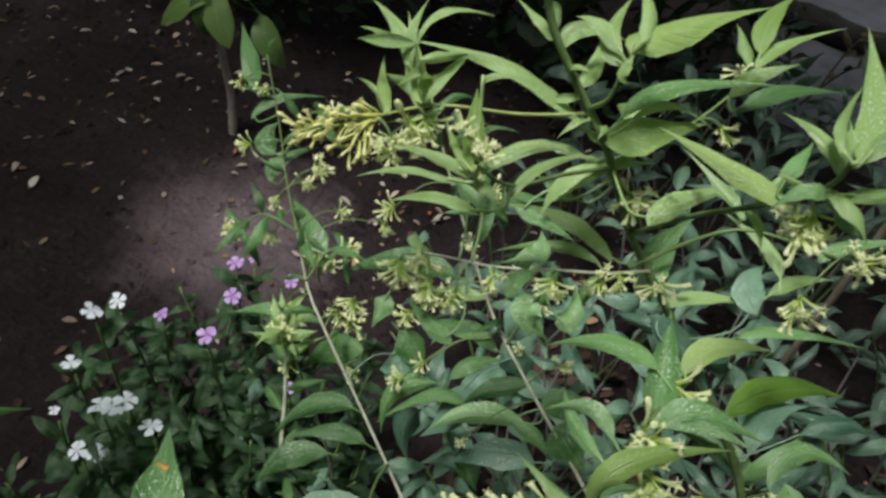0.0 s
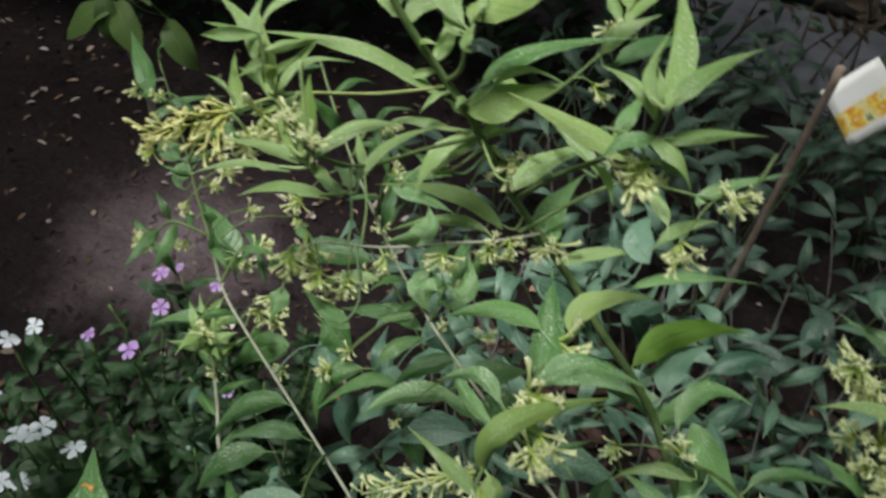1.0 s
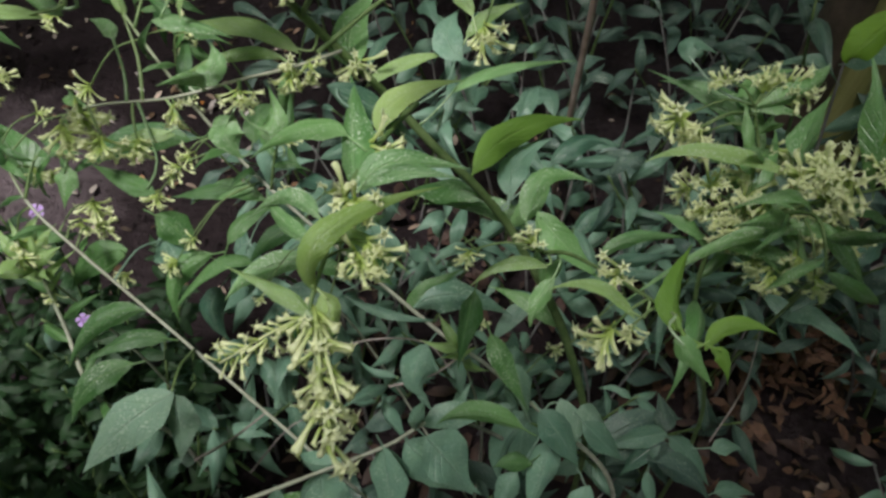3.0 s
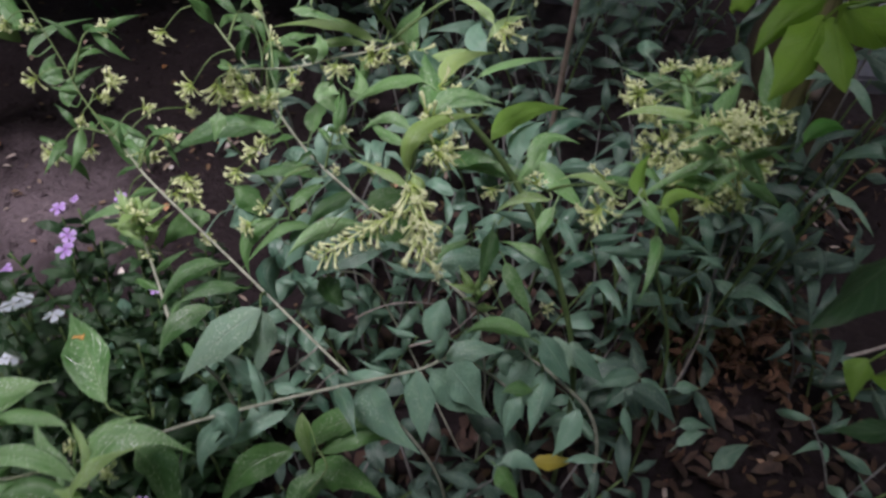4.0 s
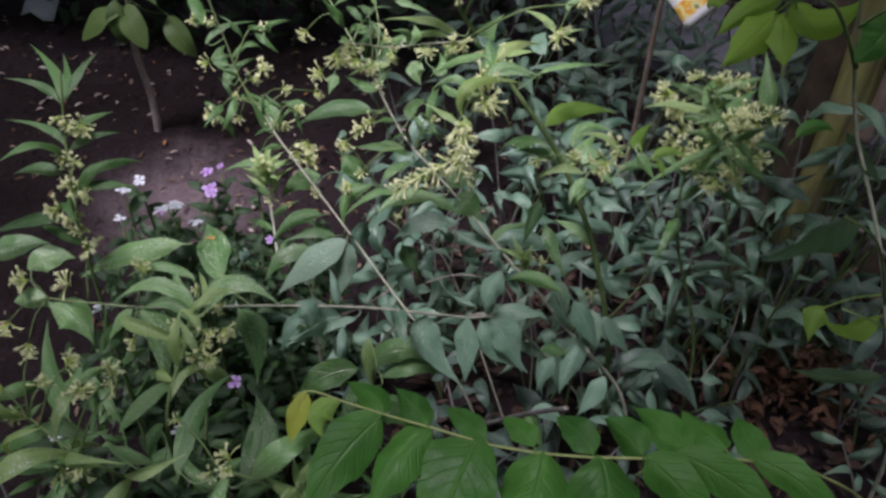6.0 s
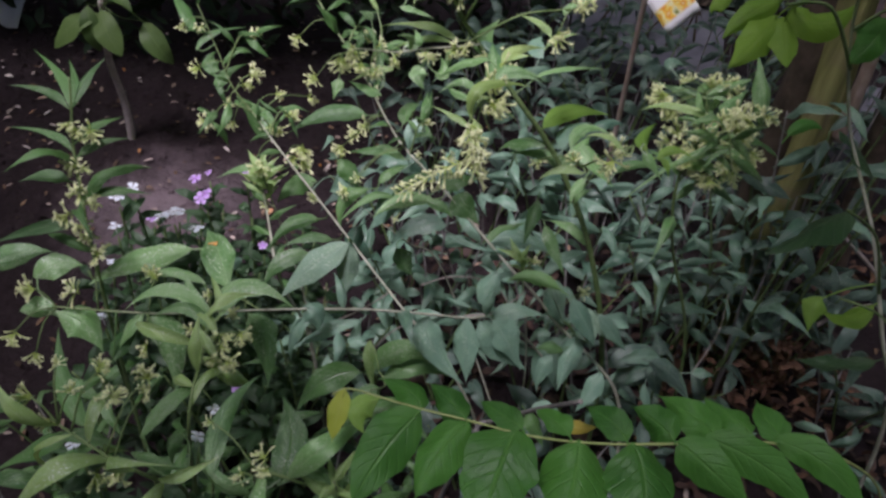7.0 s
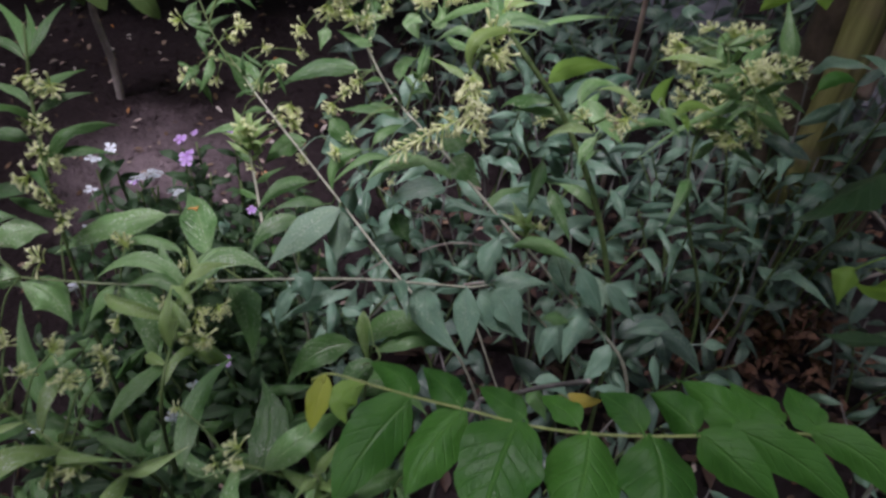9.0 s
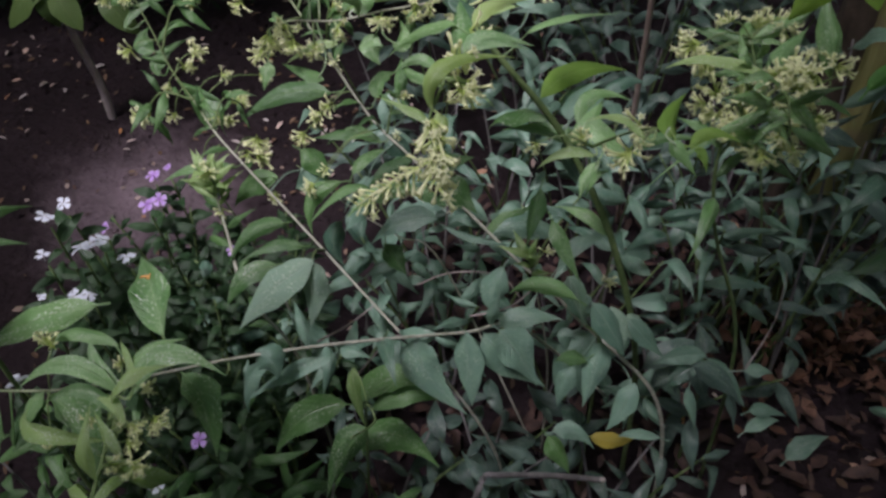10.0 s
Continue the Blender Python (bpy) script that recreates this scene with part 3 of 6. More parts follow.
def fleck_material():
    m, n, l, p = mat("pale_fleck")
    rnd = n.new("ShaderNodeNewGeometry").outputs["Random Per Island"]
    l.new(ramp(n, l, rnd, (0.0, (0.30, 0.24, 0.21)), (0.6, (0.55, 0.48, 0.46)), (0.85, (0.66, 0.60, 0.58)), (1.0, (0.50, 0.20, 0.05))), p.inputs["Base Color"])
    p.inputs["Roughness"].default_value = 0.7
    return m


def in_patches(rng):
    x, y = rng.uniform(-2.0, 0.1), rng.uniform(1.1, 2.4)
    if noise.noise(Vector((x * 2.5, y * 2.5, 8.0))) < 0.12:
        return None
    return x, y, ground_height(x, y) + 0.008


scatter_leaves("fallen_petals", 150, 24, in_patches, 0.032, fleck_material(), True, "pale dry petals and leaf scraps strewn over the soil", "fallen petals")


def clod_at(rng):
    x, y = rng.uniform(-2.2, 0.5), rng.uniform(1.0, 2.6)
    return x, y, ground_height(x, y)


def clods(count, seed):
    rng = random.Random(seed)
    v, f = [], []
    for _ in range(count):
        c0, r = Vector(clod_at(rng)), 0.004 + 0.016 * rng.random() ** 3
        b0 = len(v)
        for dx, dy, dz in ((1, 0, 0), (0, 1, 0), (-1, 0, 0), (0, -1, 0), (0, 0, 0.9), (0, 0, -0.6)):
            v.append(c0 + Vector((dx, dy, dz)) * r * rng.uniform(0.7, 1.2) + Vector((rng.uniform(-0.3, 0.3) * r, rng.uniform(-0.3, 0.3) * r, 0)))
        for t in ((0, 1, 4), (1, 2, 4), (2, 3, 4), (3, 0, 4), (1, 0, 5), (2, 1, 5), (3, 2, 5), (0, 3, 5)):
            f.append(tuple(b0 + i for i in t))
    return mesh_object("soil_clods", v, f, bpy.data.materials["dark_soil"], None, None, False)


tagged(clods(2600, 25), "small crumbs and clods of dark soil", "soil", kind="stuff")


def dry_heap(rng):
    a, r = rng.uniform(0, 6.28), abs(rng.gauss(0, 0.13))
    x, y = 0.71 + 1.2 * r * math.cos(a), 1.14 + r * math.sin(a)
    return x, y, ground_height(x, y) + 0.01 + max(0, 0.20 * (1 - r / 0.28)) * rng.uniform(0.2, 1)


scatter_leaves("dry_leaf_heap", 480, 22, dry_heap, 0.034, BROWN_LITTER, False, "low heap of curled red-brown dry leaves", "dry leaves")


def under_bush(rng):
    x, y = rng.uniform(-0.15, 0.95), rng.uniform(0.72, 1.60)
    return x, y, ground_height(x, y) + rng.uniform(0.01, 0.05)


scatter_leaves("dry_litter", 620, 27, under_bush, 0.045, DARK_LITTER, True, "red-brown leaf litter on the soil under the bush", "dry leaves")


def dry_right(rng):
    x, y = rng.uniform(0.9, 1.6), rng.uniform(1.45, 2.0)
    return x, y, ground_height(x, y) + rng.uniform(0.01, 0.05)


scatter_leaves("dry_leaves", 220, 23, dry_right, 0.045, BROWN_LITTER, False, "orange-brown fallen leaves on the soil", "dry leaves")

for pts, r in (([(0.86, 1.44, 0.30), (0.93, 1.40, 0.255), (1.00, 1.37, 0.20)], 0.008), ([(0.80, 1.25, 0.12), (0.88, 1.28, 0.17), (0.95, 1.30, 0.19)], 0.007), ([(0.95, 1.15, 0.03), (1.15, 1.2, 0.05), (1.3, 1.32, 0.03)], 0.006)):
    tw = thing("dry_twig", Vector(pts[0]) * 1.0, "broken grey-brown dry twig among fallen leaves", "twig", "dry twigs")
    stem(tw, pts, r * 0.85, r * 0.5, DEAD_M, "branch")

# ---- a dark hedge added at the back, its top overhanging to shade the soil ----
HEDGE_M = leaf_material("hedge_leaf", (0.012, 0.030, 0.012), (0.030, 0.062, 0.024), (0.05, 0.08, 0.04), 0.5, 0.1)


def in_hedge(rng):
    x = rng.uniform(-3.3, 0.25)
    z = rng.uniform(0.0, 1.0) ** 0.8 * (1.9 + 0.2 * noise.noise(Vector((x * 1.5, 3, 0))))
    y = 2.50 - 0.42 * min(max(z - 0.5, 0.0) / 0.8, 1.0) + abs(rng.gauss(0, 0.35)) + 0.15 * noise.noise(Vector((x * 2, 0, 0)))
    return x, y, z


hedge = thing("hedge", (-1.8, 3.0, 0), "dense dark green hedge added to darken the back of the garden", "hedge")
scatter_leaves("foliage", 7500, 31, lambda r: Vector(in_hedge(r)) - Vector((-1.8, 3.0, 0)), 0.085, HEDGE_M, False, parent=hedge)
for k in range(13):
    x = -3.2 + 0.26 * k
    rk = random.Random(k)
    stem(hedge, [(x, 2.95, 0), (x + rk.uniform(-0.1, 0.1), 2.9 + rk.uniform(-0.1, 0.1), 0.6), (x + rk.uniform(-0.2, 0.2), 2.95, 1.4)], 0.016, 0.006, BROWN_BARK, "branch")


# ---- the tree: two fused stems, mossy yellow-green bark peeling beside brown ----
def bark_material():
    m, n, l, p = mat("mossy_bark")
    co = n.new("ShaderNodeTexCoord").outputs["Object"]
    mp = n.new("ShaderNodeMapping")
    mp.inputs["Scale"].default_value = (34, 34, 3.0)
    l.new(co, mp.inputs[0])
    streak = noise_node(n, l, 1.0, 6, 0.6, mp.outputs[0])
    patch = noise_node(n, l, 7, 4, 0.5, co)
    col = ramp(n, l, streak, (0.28, (0.09, 0.075, 0.035)), (0.5, (0.25, 0.245, 0.085)), (0.72, (0.50, 0.46, 0.19)))
    col = mixc(n, l, calc(n, l, "MULTIPLY", calc(n, l, "SUBTRACT", patch, 0.55), 6.0, True), col, (0.30, 0.22, 0.15))
    l.new(col, p.inputs["Base Color"])
    p.inputs["Roughness"].default_value = 0.8
    bump(n, l, streak, 0.8, 0.012, p)
    return m


MOSSY = bark_material()
tree = thing("tree", (0.66, 1.30, 0), "garden tree with mossy yellow-green and brown peeling bark", "tree")


def trunk(name, pts, r0, r1, material, seed):
    path = smooth_path(pts, 8)
    v, f, u = tube_data(path, r0, r1, 18, 0.0)
    o = tree.location
    out = []
    for i, p in enumerate(v):
        c = path[i // 18]
        d = p - c
        k = i % 18
        groove = 0.10 * math.sin(k * 2.1 + seed) + 0.16 * noise.noise(Vector((math.cos(k * 0.349) * 1.4, math.sin(k * 0.349) * 1.4, c.z * 2.2 + seed)))
        out.append(c + d * (1 + groove) - o)
    return mesh_object(name, out, f, material, tree, u)


trunk("trunk", [(0.655, 1.30, -0.03), (0.650, 1.295, 0.3), (0.640, 1.29, 0.6), (0.615, 1.29, 0.9), (0.58, 1.31, 1.4), (0.52, 1.4, 2.4)], 0.050, 0.030, MOSSY, 1.0)
trunk("brown_stem", [(0.600, 1.31, -0.03), (0.595, 1.30, 0.3), (0.592, 1.295, 0.6), (0.575, 1.29, 0.85), (0.50, 1.32, 1.4), (0.3, 1.5, 2.3)], 0.036, 0.022, BROWN_BARK, 4.0)
trunk("bark_strip", [(0.690, 1.27, 0.62), (0.682, 1.262, 0.75), (0.668, 1.26, 0.9), (0.655, 1.27, 1.02)], 0.013, 0.006, CANE_M, 7.0)


# unseen crown, added over the whole bed to shade its edges
def in_crown(rng):
    x, y = rng.uniform(-2.9, 3.0), rng.uniform(-1.6, 4.9)
    ragged = 0.22 * noise.noise(Vector((x * 2.2, y * 2.2, 5.0)))
    # gaps placed so that light falls on chosen parts of the bed
    for gx, gy, rx, ry in LIGHT_GAPS:
        if ((x - gx) / rx) ** 2 + ((y - gy) / ry) ** 2 < 1 + 3 * ragged:
            return None
    if ((x - 0.1) / 3.0) ** 2 + ((y - 1.6) / 3.2) ** 2 > 1 + ragged:
        return None
    return Vector((x, y, 2.45 + rng.uniform(-0.2, 0.5))) - tree.location


LIGHT_GAPS = ((-0.52, 0.60, 0.50, 0.47), (-1.0, 0.46, 0.24, 0.22), (-1.34, 0.95, 0.36, 0.32), (0.0, 1.04, 0.17, 0.15), (-0.93, 0.02, 0.17, 0.17))
scatter_leaves("crown", 9000, 41, in_crown, 0.19, BROAD_M, False, parent=tree)
for k in range(9):
    a = k * 0.7 - 1.6
    r = 2.0 if -1.7 < a < 2.2 else 1.3
    far = Vector((0.6 + r * math.cos(a), 1.3 + r * math.sin(a), 2.65))
    stem(tree, [(0.52, 1.4, 2.3), Vector((0.52, 1.4, 2.3)).lerp(far, 0.5) + Vector((0, 0, 0.1)), far], 0.022, 0.006, BROWN_BARK, "limb")

second = thing("slender_tree", (0.99, 1.60, 0), "slender dark brown tree stem leaning behind the mossy tree", "tree")
stem(second, [(1.02, 1.60, -0.02), (0.975, 1.60, 0.38), (0.93, 1.60, 0.68), (0.86, 1.62, 1.2), (0.8, 1.7, 1.9)], 0.034, 0.018, BROWN_BARK, "trunk")
scatter_leaves("crown", 160, 43, lambda r: Vector((0.8 + r.gauss(0, 0.25), 1.75 + r.gauss(0, 0.22), 1.9 + r.gauss(0, 0.15))) - second.location, 0.12, BROAD_M, False, parent=second)

# ---- thin sapling with drooping leaves on the bare soil ----
sap = thing("sapling", (-1.077, 1.95, 0), "thin grey-stemmed sapling with drooping oval leaves on bare soil", "sapling")
sap_st = stem(sap, [(-1.077, 1.95, -0.01), (-1.070, 1.95, 0.13), (-1.082, 1.945, 0.28), (-1.066, 1.94, 0.38), (-1.05, 1.92, 0.47)], 0.0125, 0.008, STICK_M)
for b, t, w in (((-1.057, 1.90, 0.44), (-1.180, 1.85, 0.352), 0.42), ((-1.045, 1.90, 0.45), (-0.985, 1.84, 0.350), 0.52), ((-0.925, 1.89, 0.43), (-0.850, 1.85, 0.335), 0.48), ((-1.079, 1.90, 0.46), (-1.060, 1.86, 0.345), 0.4), ((-1.0, 1.90, 0.49), (-0.86, 1.88, 0.55), 0.4), ((-1.07, 1.92, 0.48), (-1.16, 1.90, 0.53), 0.42), ((-1.03, 1.90, 0.50), (-0.93, 1.84, 0.50), 0.42), ((-1.06, 1.93, 0.49), (-1.08, 2.03, 0.54), 0.4)):
    leaf(sap_st, SAPLEAF, b, t, w, 0.12)
stem(sap, [(-1.055, 1.925, 0.455), (-0.99, 1.90, 0.475), (-0.925, 1.89, 0.432)], 0.003, 0.002, STEM_GREEN, "leaf_stalk")

# ---- cane with a seed packet ----
cane = thing("cane", (0.352, 1.555, 0), "thin brown garden cane stuck in the soil", "cane")
stem(cane, [(0.352, 1.559, -0.02), (0.327, 1.479, 0.4), (0.315, 1.440, 0.6), (0.300, 1.392, 0.85)], 0.0062, 0.0052, CANE_M, "pole")
packet = thing("seed_packet", (0.365, 1.45, 0.75), "white paper seed packet printed with orange blooms, pinned to a cane", "seed packet")
pm, pn, pl, pp = mat("printed_paper")
puv = pn.new("ShaderNodeSeparateXYZ")
pl.new(pn.new("ShaderNodeUVMap").outputs[0], puv.inputs[0])
band = calc(pn, pl, "MULTIPLY", calc(pn, pl, "SUBTRACT", 0.21, calc(pn, pl, "ABSOLUTE", calc(pn, pl, "SUBTRACT", puv.outputs[1], 0.60))), 18.0, True)
pf = noise_node(pn, pl, 5.0, 3, 0.5, pn.new("ShaderNodeUVMap").outputs[0])
pl.new(mixc(pn, pl, band, (0.88, 0.86, 0.90), ramp(pn, pl, pf, (0.30, (0.25, 0.28, 0.06)), (0.38, (0.85, 0.78, 0.50)), (0.50, (0.88, 0.62, 0.10)), (0.60, (0.80, 0.30, 0.02)), (0.70, (0.88, 0.80, 0.45)))), pp.inputs["Base Color"])
pp.inputs["Roughness"].default_value = 0.5
pk = []
ca, cb, cc, cd = Vector((0.306, 1.440, 0.789)), Vector((0.360, 1.465, 0.837)), Vector((0.421, 1.442, 0.776)), Vector((0.367, 1.417, 0.728))
puvs = []
for j in range(7):
    for i in range(7):
        s, t = i / 6, j / 6
        q = ca.lerp(cb, t).lerp(cd.lerp(cc, t), s)
        pk.append(q + Vector((0.1, -0.75, 0.6)) * (0.003 * math.sin(s * 3.1) + 0.0015 * math.sin(t * 5 + s * 3)) - packet.location)
        puvs.append((t, s))
sheet = mesh_object("paper", pk, [(j * 7 + i, j * 7 + i + 1, j * 7 + i + 8, j * 7 + i + 7) for j in range(6) for i in range(6)], pm, packet, puvs)
so = sheet.modifiers.new("thickness", "SOLIDIFY")
so.thickness = 0.0008

# ---- a dark rotten log on the yard and bare twigs in front of it ----
log = thing("log", (0.72, 3.48, 0.05), "dark rotten log lying on the pale yard", "log")
lv, lf, lu = tube_data(smooth_path([(0.25, 3.62, 0.09), (0.55, 3.52, 0.105), (0.90, 3.42, 0.09), (1.35, 3.30, 0.10)], 9), 0.058, 0.036, 14, 0.0)
lv = [p + Vector((0.02 * noise.noise(p * 11), 0.02 * noise.noise(p * 11 + Vector((5, 0, 0))), 0.02 * noise.noise(p * 13))) - log.location for p in lv]
mesh_object("wood", lv, lf, stem_material("rotten_wood", (0.010, 0.008, 0.009), (0.040, 0.032, 0.034), 0.9, 30), log, lu)
for k in range(9):
    rk = random.Random(300 + k)
    x, y = 0.36 + 0.075 * k, 2.86 + rk.uniform(-0.05, 0.25)
    tw = thing("dry_twig", (x, y, 0.05), "thin dark bare twig with withered leaves by the yard's edge", "twig", "dry twigs")
    top = Vector((x + rk.uniform(-0.15, 0.25), y + rk.uniform(-0.1, 0.2), 0.05 + rk.uniform(0.10, 0.30)))
    ts = stem(tw, [(x, y, 0.045), Vector((x, y, 0.05)).lerp(top, 0.5) + Vector((0, 0, 0.05)), top], 0.005, 0.002, BROWN_BARK, "branch")
    dress(ts, (OVATE, BROWN_BARK), 0.4, 1.0, 5, 0.07, 310 + k, 0.3, 0.0, 0.12)

# ---- a brown stone on the yard and a scrap of white sheet ----
bm = bmesh.new()
bmesh.ops.create_icosphere(bm, subdivisions=3, radius=0.19)
for v in bm.verts:
    v.co *= 1 + 0.25 * noise.noise(v.co * 6)
    v.co.z *= 0.8
me = bpy.data.meshes.new("stone")
bm.to_mesh(me)
bm.free()
me.materials.append(stem_material("brown_stone", (0.05, 0.035, 0.04), (0.13, 0.09, 0.10), 0.8, 14))
me.polygons.foreach_set("use_smooth", [True] * len(me.polygons))
rock = tagged(new("stone", me), "rounded dark purple-brown stone on the pale yard", "stone")
rock.location = (1.72, 3.22, 0.12)
sv = [(-1.96 + 0.045 * i + 0.012 * math.sin(j), 2.64 + 0.035 * j, 0.015 + 0.022 * j + 0.02 * math.sin(i * 1.9 + j * 1.3)) for j in range(8) for i in range(4)]
wm, _, _, wp = mat("white_sheet")
wp.inputs["Base Color"].default_value, wp.inputs["Roughness"].default_value = (0.55, 0.56, 0.62, 1), 0.4
scrap = tagged(mesh_object("plastic_sheet", sv, [(j * 4 + i, j * 4 + i + 1, j * 4 + i + 5, j * 4 + i + 4) for j in range(7) for i in range(3)], wm), "crumpled scrap of whitish plastic sheet on the soil", "plastic sheet")
scrap.modifiers.new("thickness", "SOLIDIFY").thickness = 0.002

# ---- the night-blooming jasmine: the main bush ----
bush = thing("night_jasmine_bush", (0.30, 0.90, 0), "large night-blooming jasmine bush with pale yellow-green tubular flowers", "bush")
tall = stem(bush, [(0.300, 0.900, -0.01), (0.270, 0.890, 0.350), (0.210, 0.900, 0.580), (0.150, 0.935, 0.700), (0.112, 0.945, 0.757), (0.072, 0.950, 0.805), (0.040, 0.965, 0.838), (0.010, 0.970, 0.872), (-0.018, 0.965, 0.912), (-0.040, 0.945, 0.965), (-0.057, 0.935, 1.002), (-0.072, 0.937, 1.019), (-0.107, 0.933, 1.070), (-0.120, 0.940, 1.110)], 0.0046, 0.0022, STEM_GREEN)
yellow = stem(bush, [(-0.072, 0.937, 1.015), (-0.110, 0.914, 1.015), (-0.154, 0.888, 1.021), (-0.183, 0.859, 1.020), (-0.216, 0.830, 1.013)], 0.0013, 0.0008, STEM_YELLOW)
bloom = stem(bush, [(0.006, 0.968, 0.880), (-0.025, 0.945, 0.884), (-0.061, 0.928, 0.886), (-0.103, 0.912, 0.884), (-0.145, 0.894, 0.893), (-0.168, 0.892, 0.885)], 0.0015, 0.0008, STEM_GREY)
droop = stem(bush, [(0.060, 0.925, 0.868), (0.045, 0.86, 0.905), (0.024, 0.811, 0.912), (0.010, 0.770, 0.895), (0.003, 0.737, 0.886), (0.012, 0.705, 0.880)], 0.0021, 0.0009, STEM_GREEN)
side = stem(bush, [(0.160, 0.875, 0.760), (0.173, 0.854, 0.786), (0.185, 0.790, 0.845), (0.198, 0.735, 0.889)], 0.0019, 0.0009, STEM_GREEN)
crown = stem(bush, [(-0.018, 0.965, 0.912), (0.010, 0.910, 0.985), (0.032, 0.862, 1.040), (0.046, 0.834, 1.078), (0.046, 0.822, 1.100)], 0.0021, 0.0011, STEM_GREEN)
back = stem(bush, [(-0.010, 0.958, 0.886), (0.060, 1.020, 0.905), (0.134, 0.985, 0.937), (0.165, 1.035, 0.95)], 0.0019, 0.0009, STEM_GREEN)
backtwig = stem(bush, [(-0.055, 0.975, 0.955), (-0.01, 1.03, 0.965), (0.025, 1.11, 0.970), (0.028, 1.13, 0.975)], 0.0016, 0.0009, STEM_GREEN)
reach = stem(bush, [(0.350, 0.850, -0.01), (0.330, 0.850, 0.200), (0.295, 0.860, 0.325), (0.236, 0.895, 0.375), (0.187, 0.930, 0.398), (0.140, 0.945, 0.450), (0.093, 0.955, 0.495), (-0.012, 1.000, 0.588), (-0.065, 1.030, 0.625), (-0.120, 1.068, 0.662), (-0.177, 1.093, 0.757), (-0.225, 1.150, 0.790), (-0.285, 1.240, 0.820)], 0.0034, 0.0013, STEM_GREY)
thin = stem(bush, [(0.15, 0.93, -0.01), (-0.016, 1.021, 0.401), (-0.087, 1.032, 0.461), (-0.149, 1.034, 0.511), (-0.232, 1.060, 0.574)], 0.0019, 0.0009, STEM_GREY)
lean = stem(bush, [(0.100, 0.820, -0.01), (0.070, 0.790, 0.250), (0.012, 0.798, 0.400), (-0.084, 0.855, 0.486), (-0.150, 0.895, 0.546), (-0.210, 0.931, 0.600), (-0.266, 0.964, 0.650), (-0.305, 0.992, 0.680), (-0.345, 1.045, 0.686), (-0.410, 1.130, 0.690), (-0.439, 1.169, 0.724), (-0.486, 1.223, 0.789)], 0.0024, 0.0009, STEM_LEAN)
right = stem(bush, [(0.440, 0.900, -0.01), (0.400, 0.890, 0.400), (0.315, 0.875, 0.640), (0.295, 0.881, 0.750), (0.311, 0.875, 0.800), (0.372, 0.843, 0.875)], 0.0030, 0.0012, STEM_GREEN)
right_back = stem(bush, [(0.295, 0.881, 0.745), (0.330, 0.915, 0.790), (0.318, 0.950, 0.845)], 0.0019, 0.0010, STEM_GREEN)
along = stem(bush, [(0.240, 0.900, 0.250), (0.100, 0.880, 0.440), (0.023, 0.822, 0.500), (-0.104, 0.736, 0.585), (-0.202, 0.680, 0.628), (-0.270, 0.620, 0.675), (-0.340, 0.592, 0.690), (-0.449, 0.592, 0.685)], 0.0025, 0.0011, STEM_GREY)
rosette = stem(bush, [(-0.045, 0.944, 0.978), (-0.070, 0.890, 1.000), (-0.090, 0.825, 1.030), (-0.101, 0.783, 1.068)], 0.0016, 0.0009, STEM_GREEN)
top_shoot = stem(bush, [(-0.072, 0.937, 1.019), (-0.061, 0.925, 1.037), (-0.058, 0.922, 1.063), (-0.051, 0.924, 1.078)], 0.0019, 0.0010, STEM_GREEN)
tip_shoot = stem(bush, [(-0.154, 0.888, 1.021), (-0.163, 0.879, 1.028), (-0.173, 0.889, 1.056)], 0.0014, 0.0008, STEM_GREEN)
pair_twig = stem(bush, [(-0.165, 0.904, 0.560), (-0.160, 0.862, 0.603), (-0.153, 0.824, 0.629)], 0.0018, 0.0010, STEM_GREEN)
blade(tall, YOUNG, (-0.076, 0.931, 1.011), (-0.126, 0.929, 1.035), (-0.194, 0.916, 1.040), 0.017)
blade(tip_shoot, YOUNG, (-0.172, 0.890, 1.057), (-0.165, 0.905, 1.071), (-0.138, 0.921, 1.069), 0.008)
blade(tip_shoot, TENDER, (-0.164, 0.878, 1.025), (-0.177, 0.902, 1.033), (-0.199, 0.940, 1.047), 0.013)
blade(tip_shoot, YOUNG, (-0.160, 0.881, 1.026), (-0.156, 0.898, 1.038), (-0.146, 0.922, 1.043), 0.011)
blade(tip_shoot, YOUNG, (-0.172, 0.882, 1.041), (-0.178, 0.890, 1.057), (-0.176, 0.912, 1.073), 0.010)
blade(yellow, TENDER, (-0.177, 0.865, 1.020), (-0.190, 0.882, 1.026), (-0.201, 0.910, 1.029), 0.009)
blade(yellow, YOUNG, (-0.185, 0.868, 1.028), (-0.192, 0.869, 1.033), (-0.203, 0.875, 1.031), 0.004)
blade(yellow, YOUNG, (-0.152, 0.889, 1.022), (-0.159, 0.879, 1.018), (-0.181, 0.872, 1.009), 0.007)
blade(yellow, YOUNG, (-0.178, 0.891, 1.039), (-0.191, 0.907, 1.050), (-0.219, 0.926, 1.056), 0.012)
blade(yellow, YOUNG, (-0.180, 0.898, 1.045), (-0.195, 0.899, 1.050), (-0.215, 0.903, 1.048), 0.010)
blade(rosette, TENDER, (-0.102, 0.783, 1.063), (-0.111, 0.807, 1.070), (-0.120, 0.837, 1.072), 0.011)
blade(rosette, TENDER, (-0.104, 0.780, 1.066), (-0.114, 0.790, 1.070), (-0.126, 0.808, 1.071), 0.004)
blade(rosette, YOUNG, (-0.104, 0.781, 1.061), (-0.120, 0.782, 1.067), (-0.144, 0.783, 1.063), 0.007)
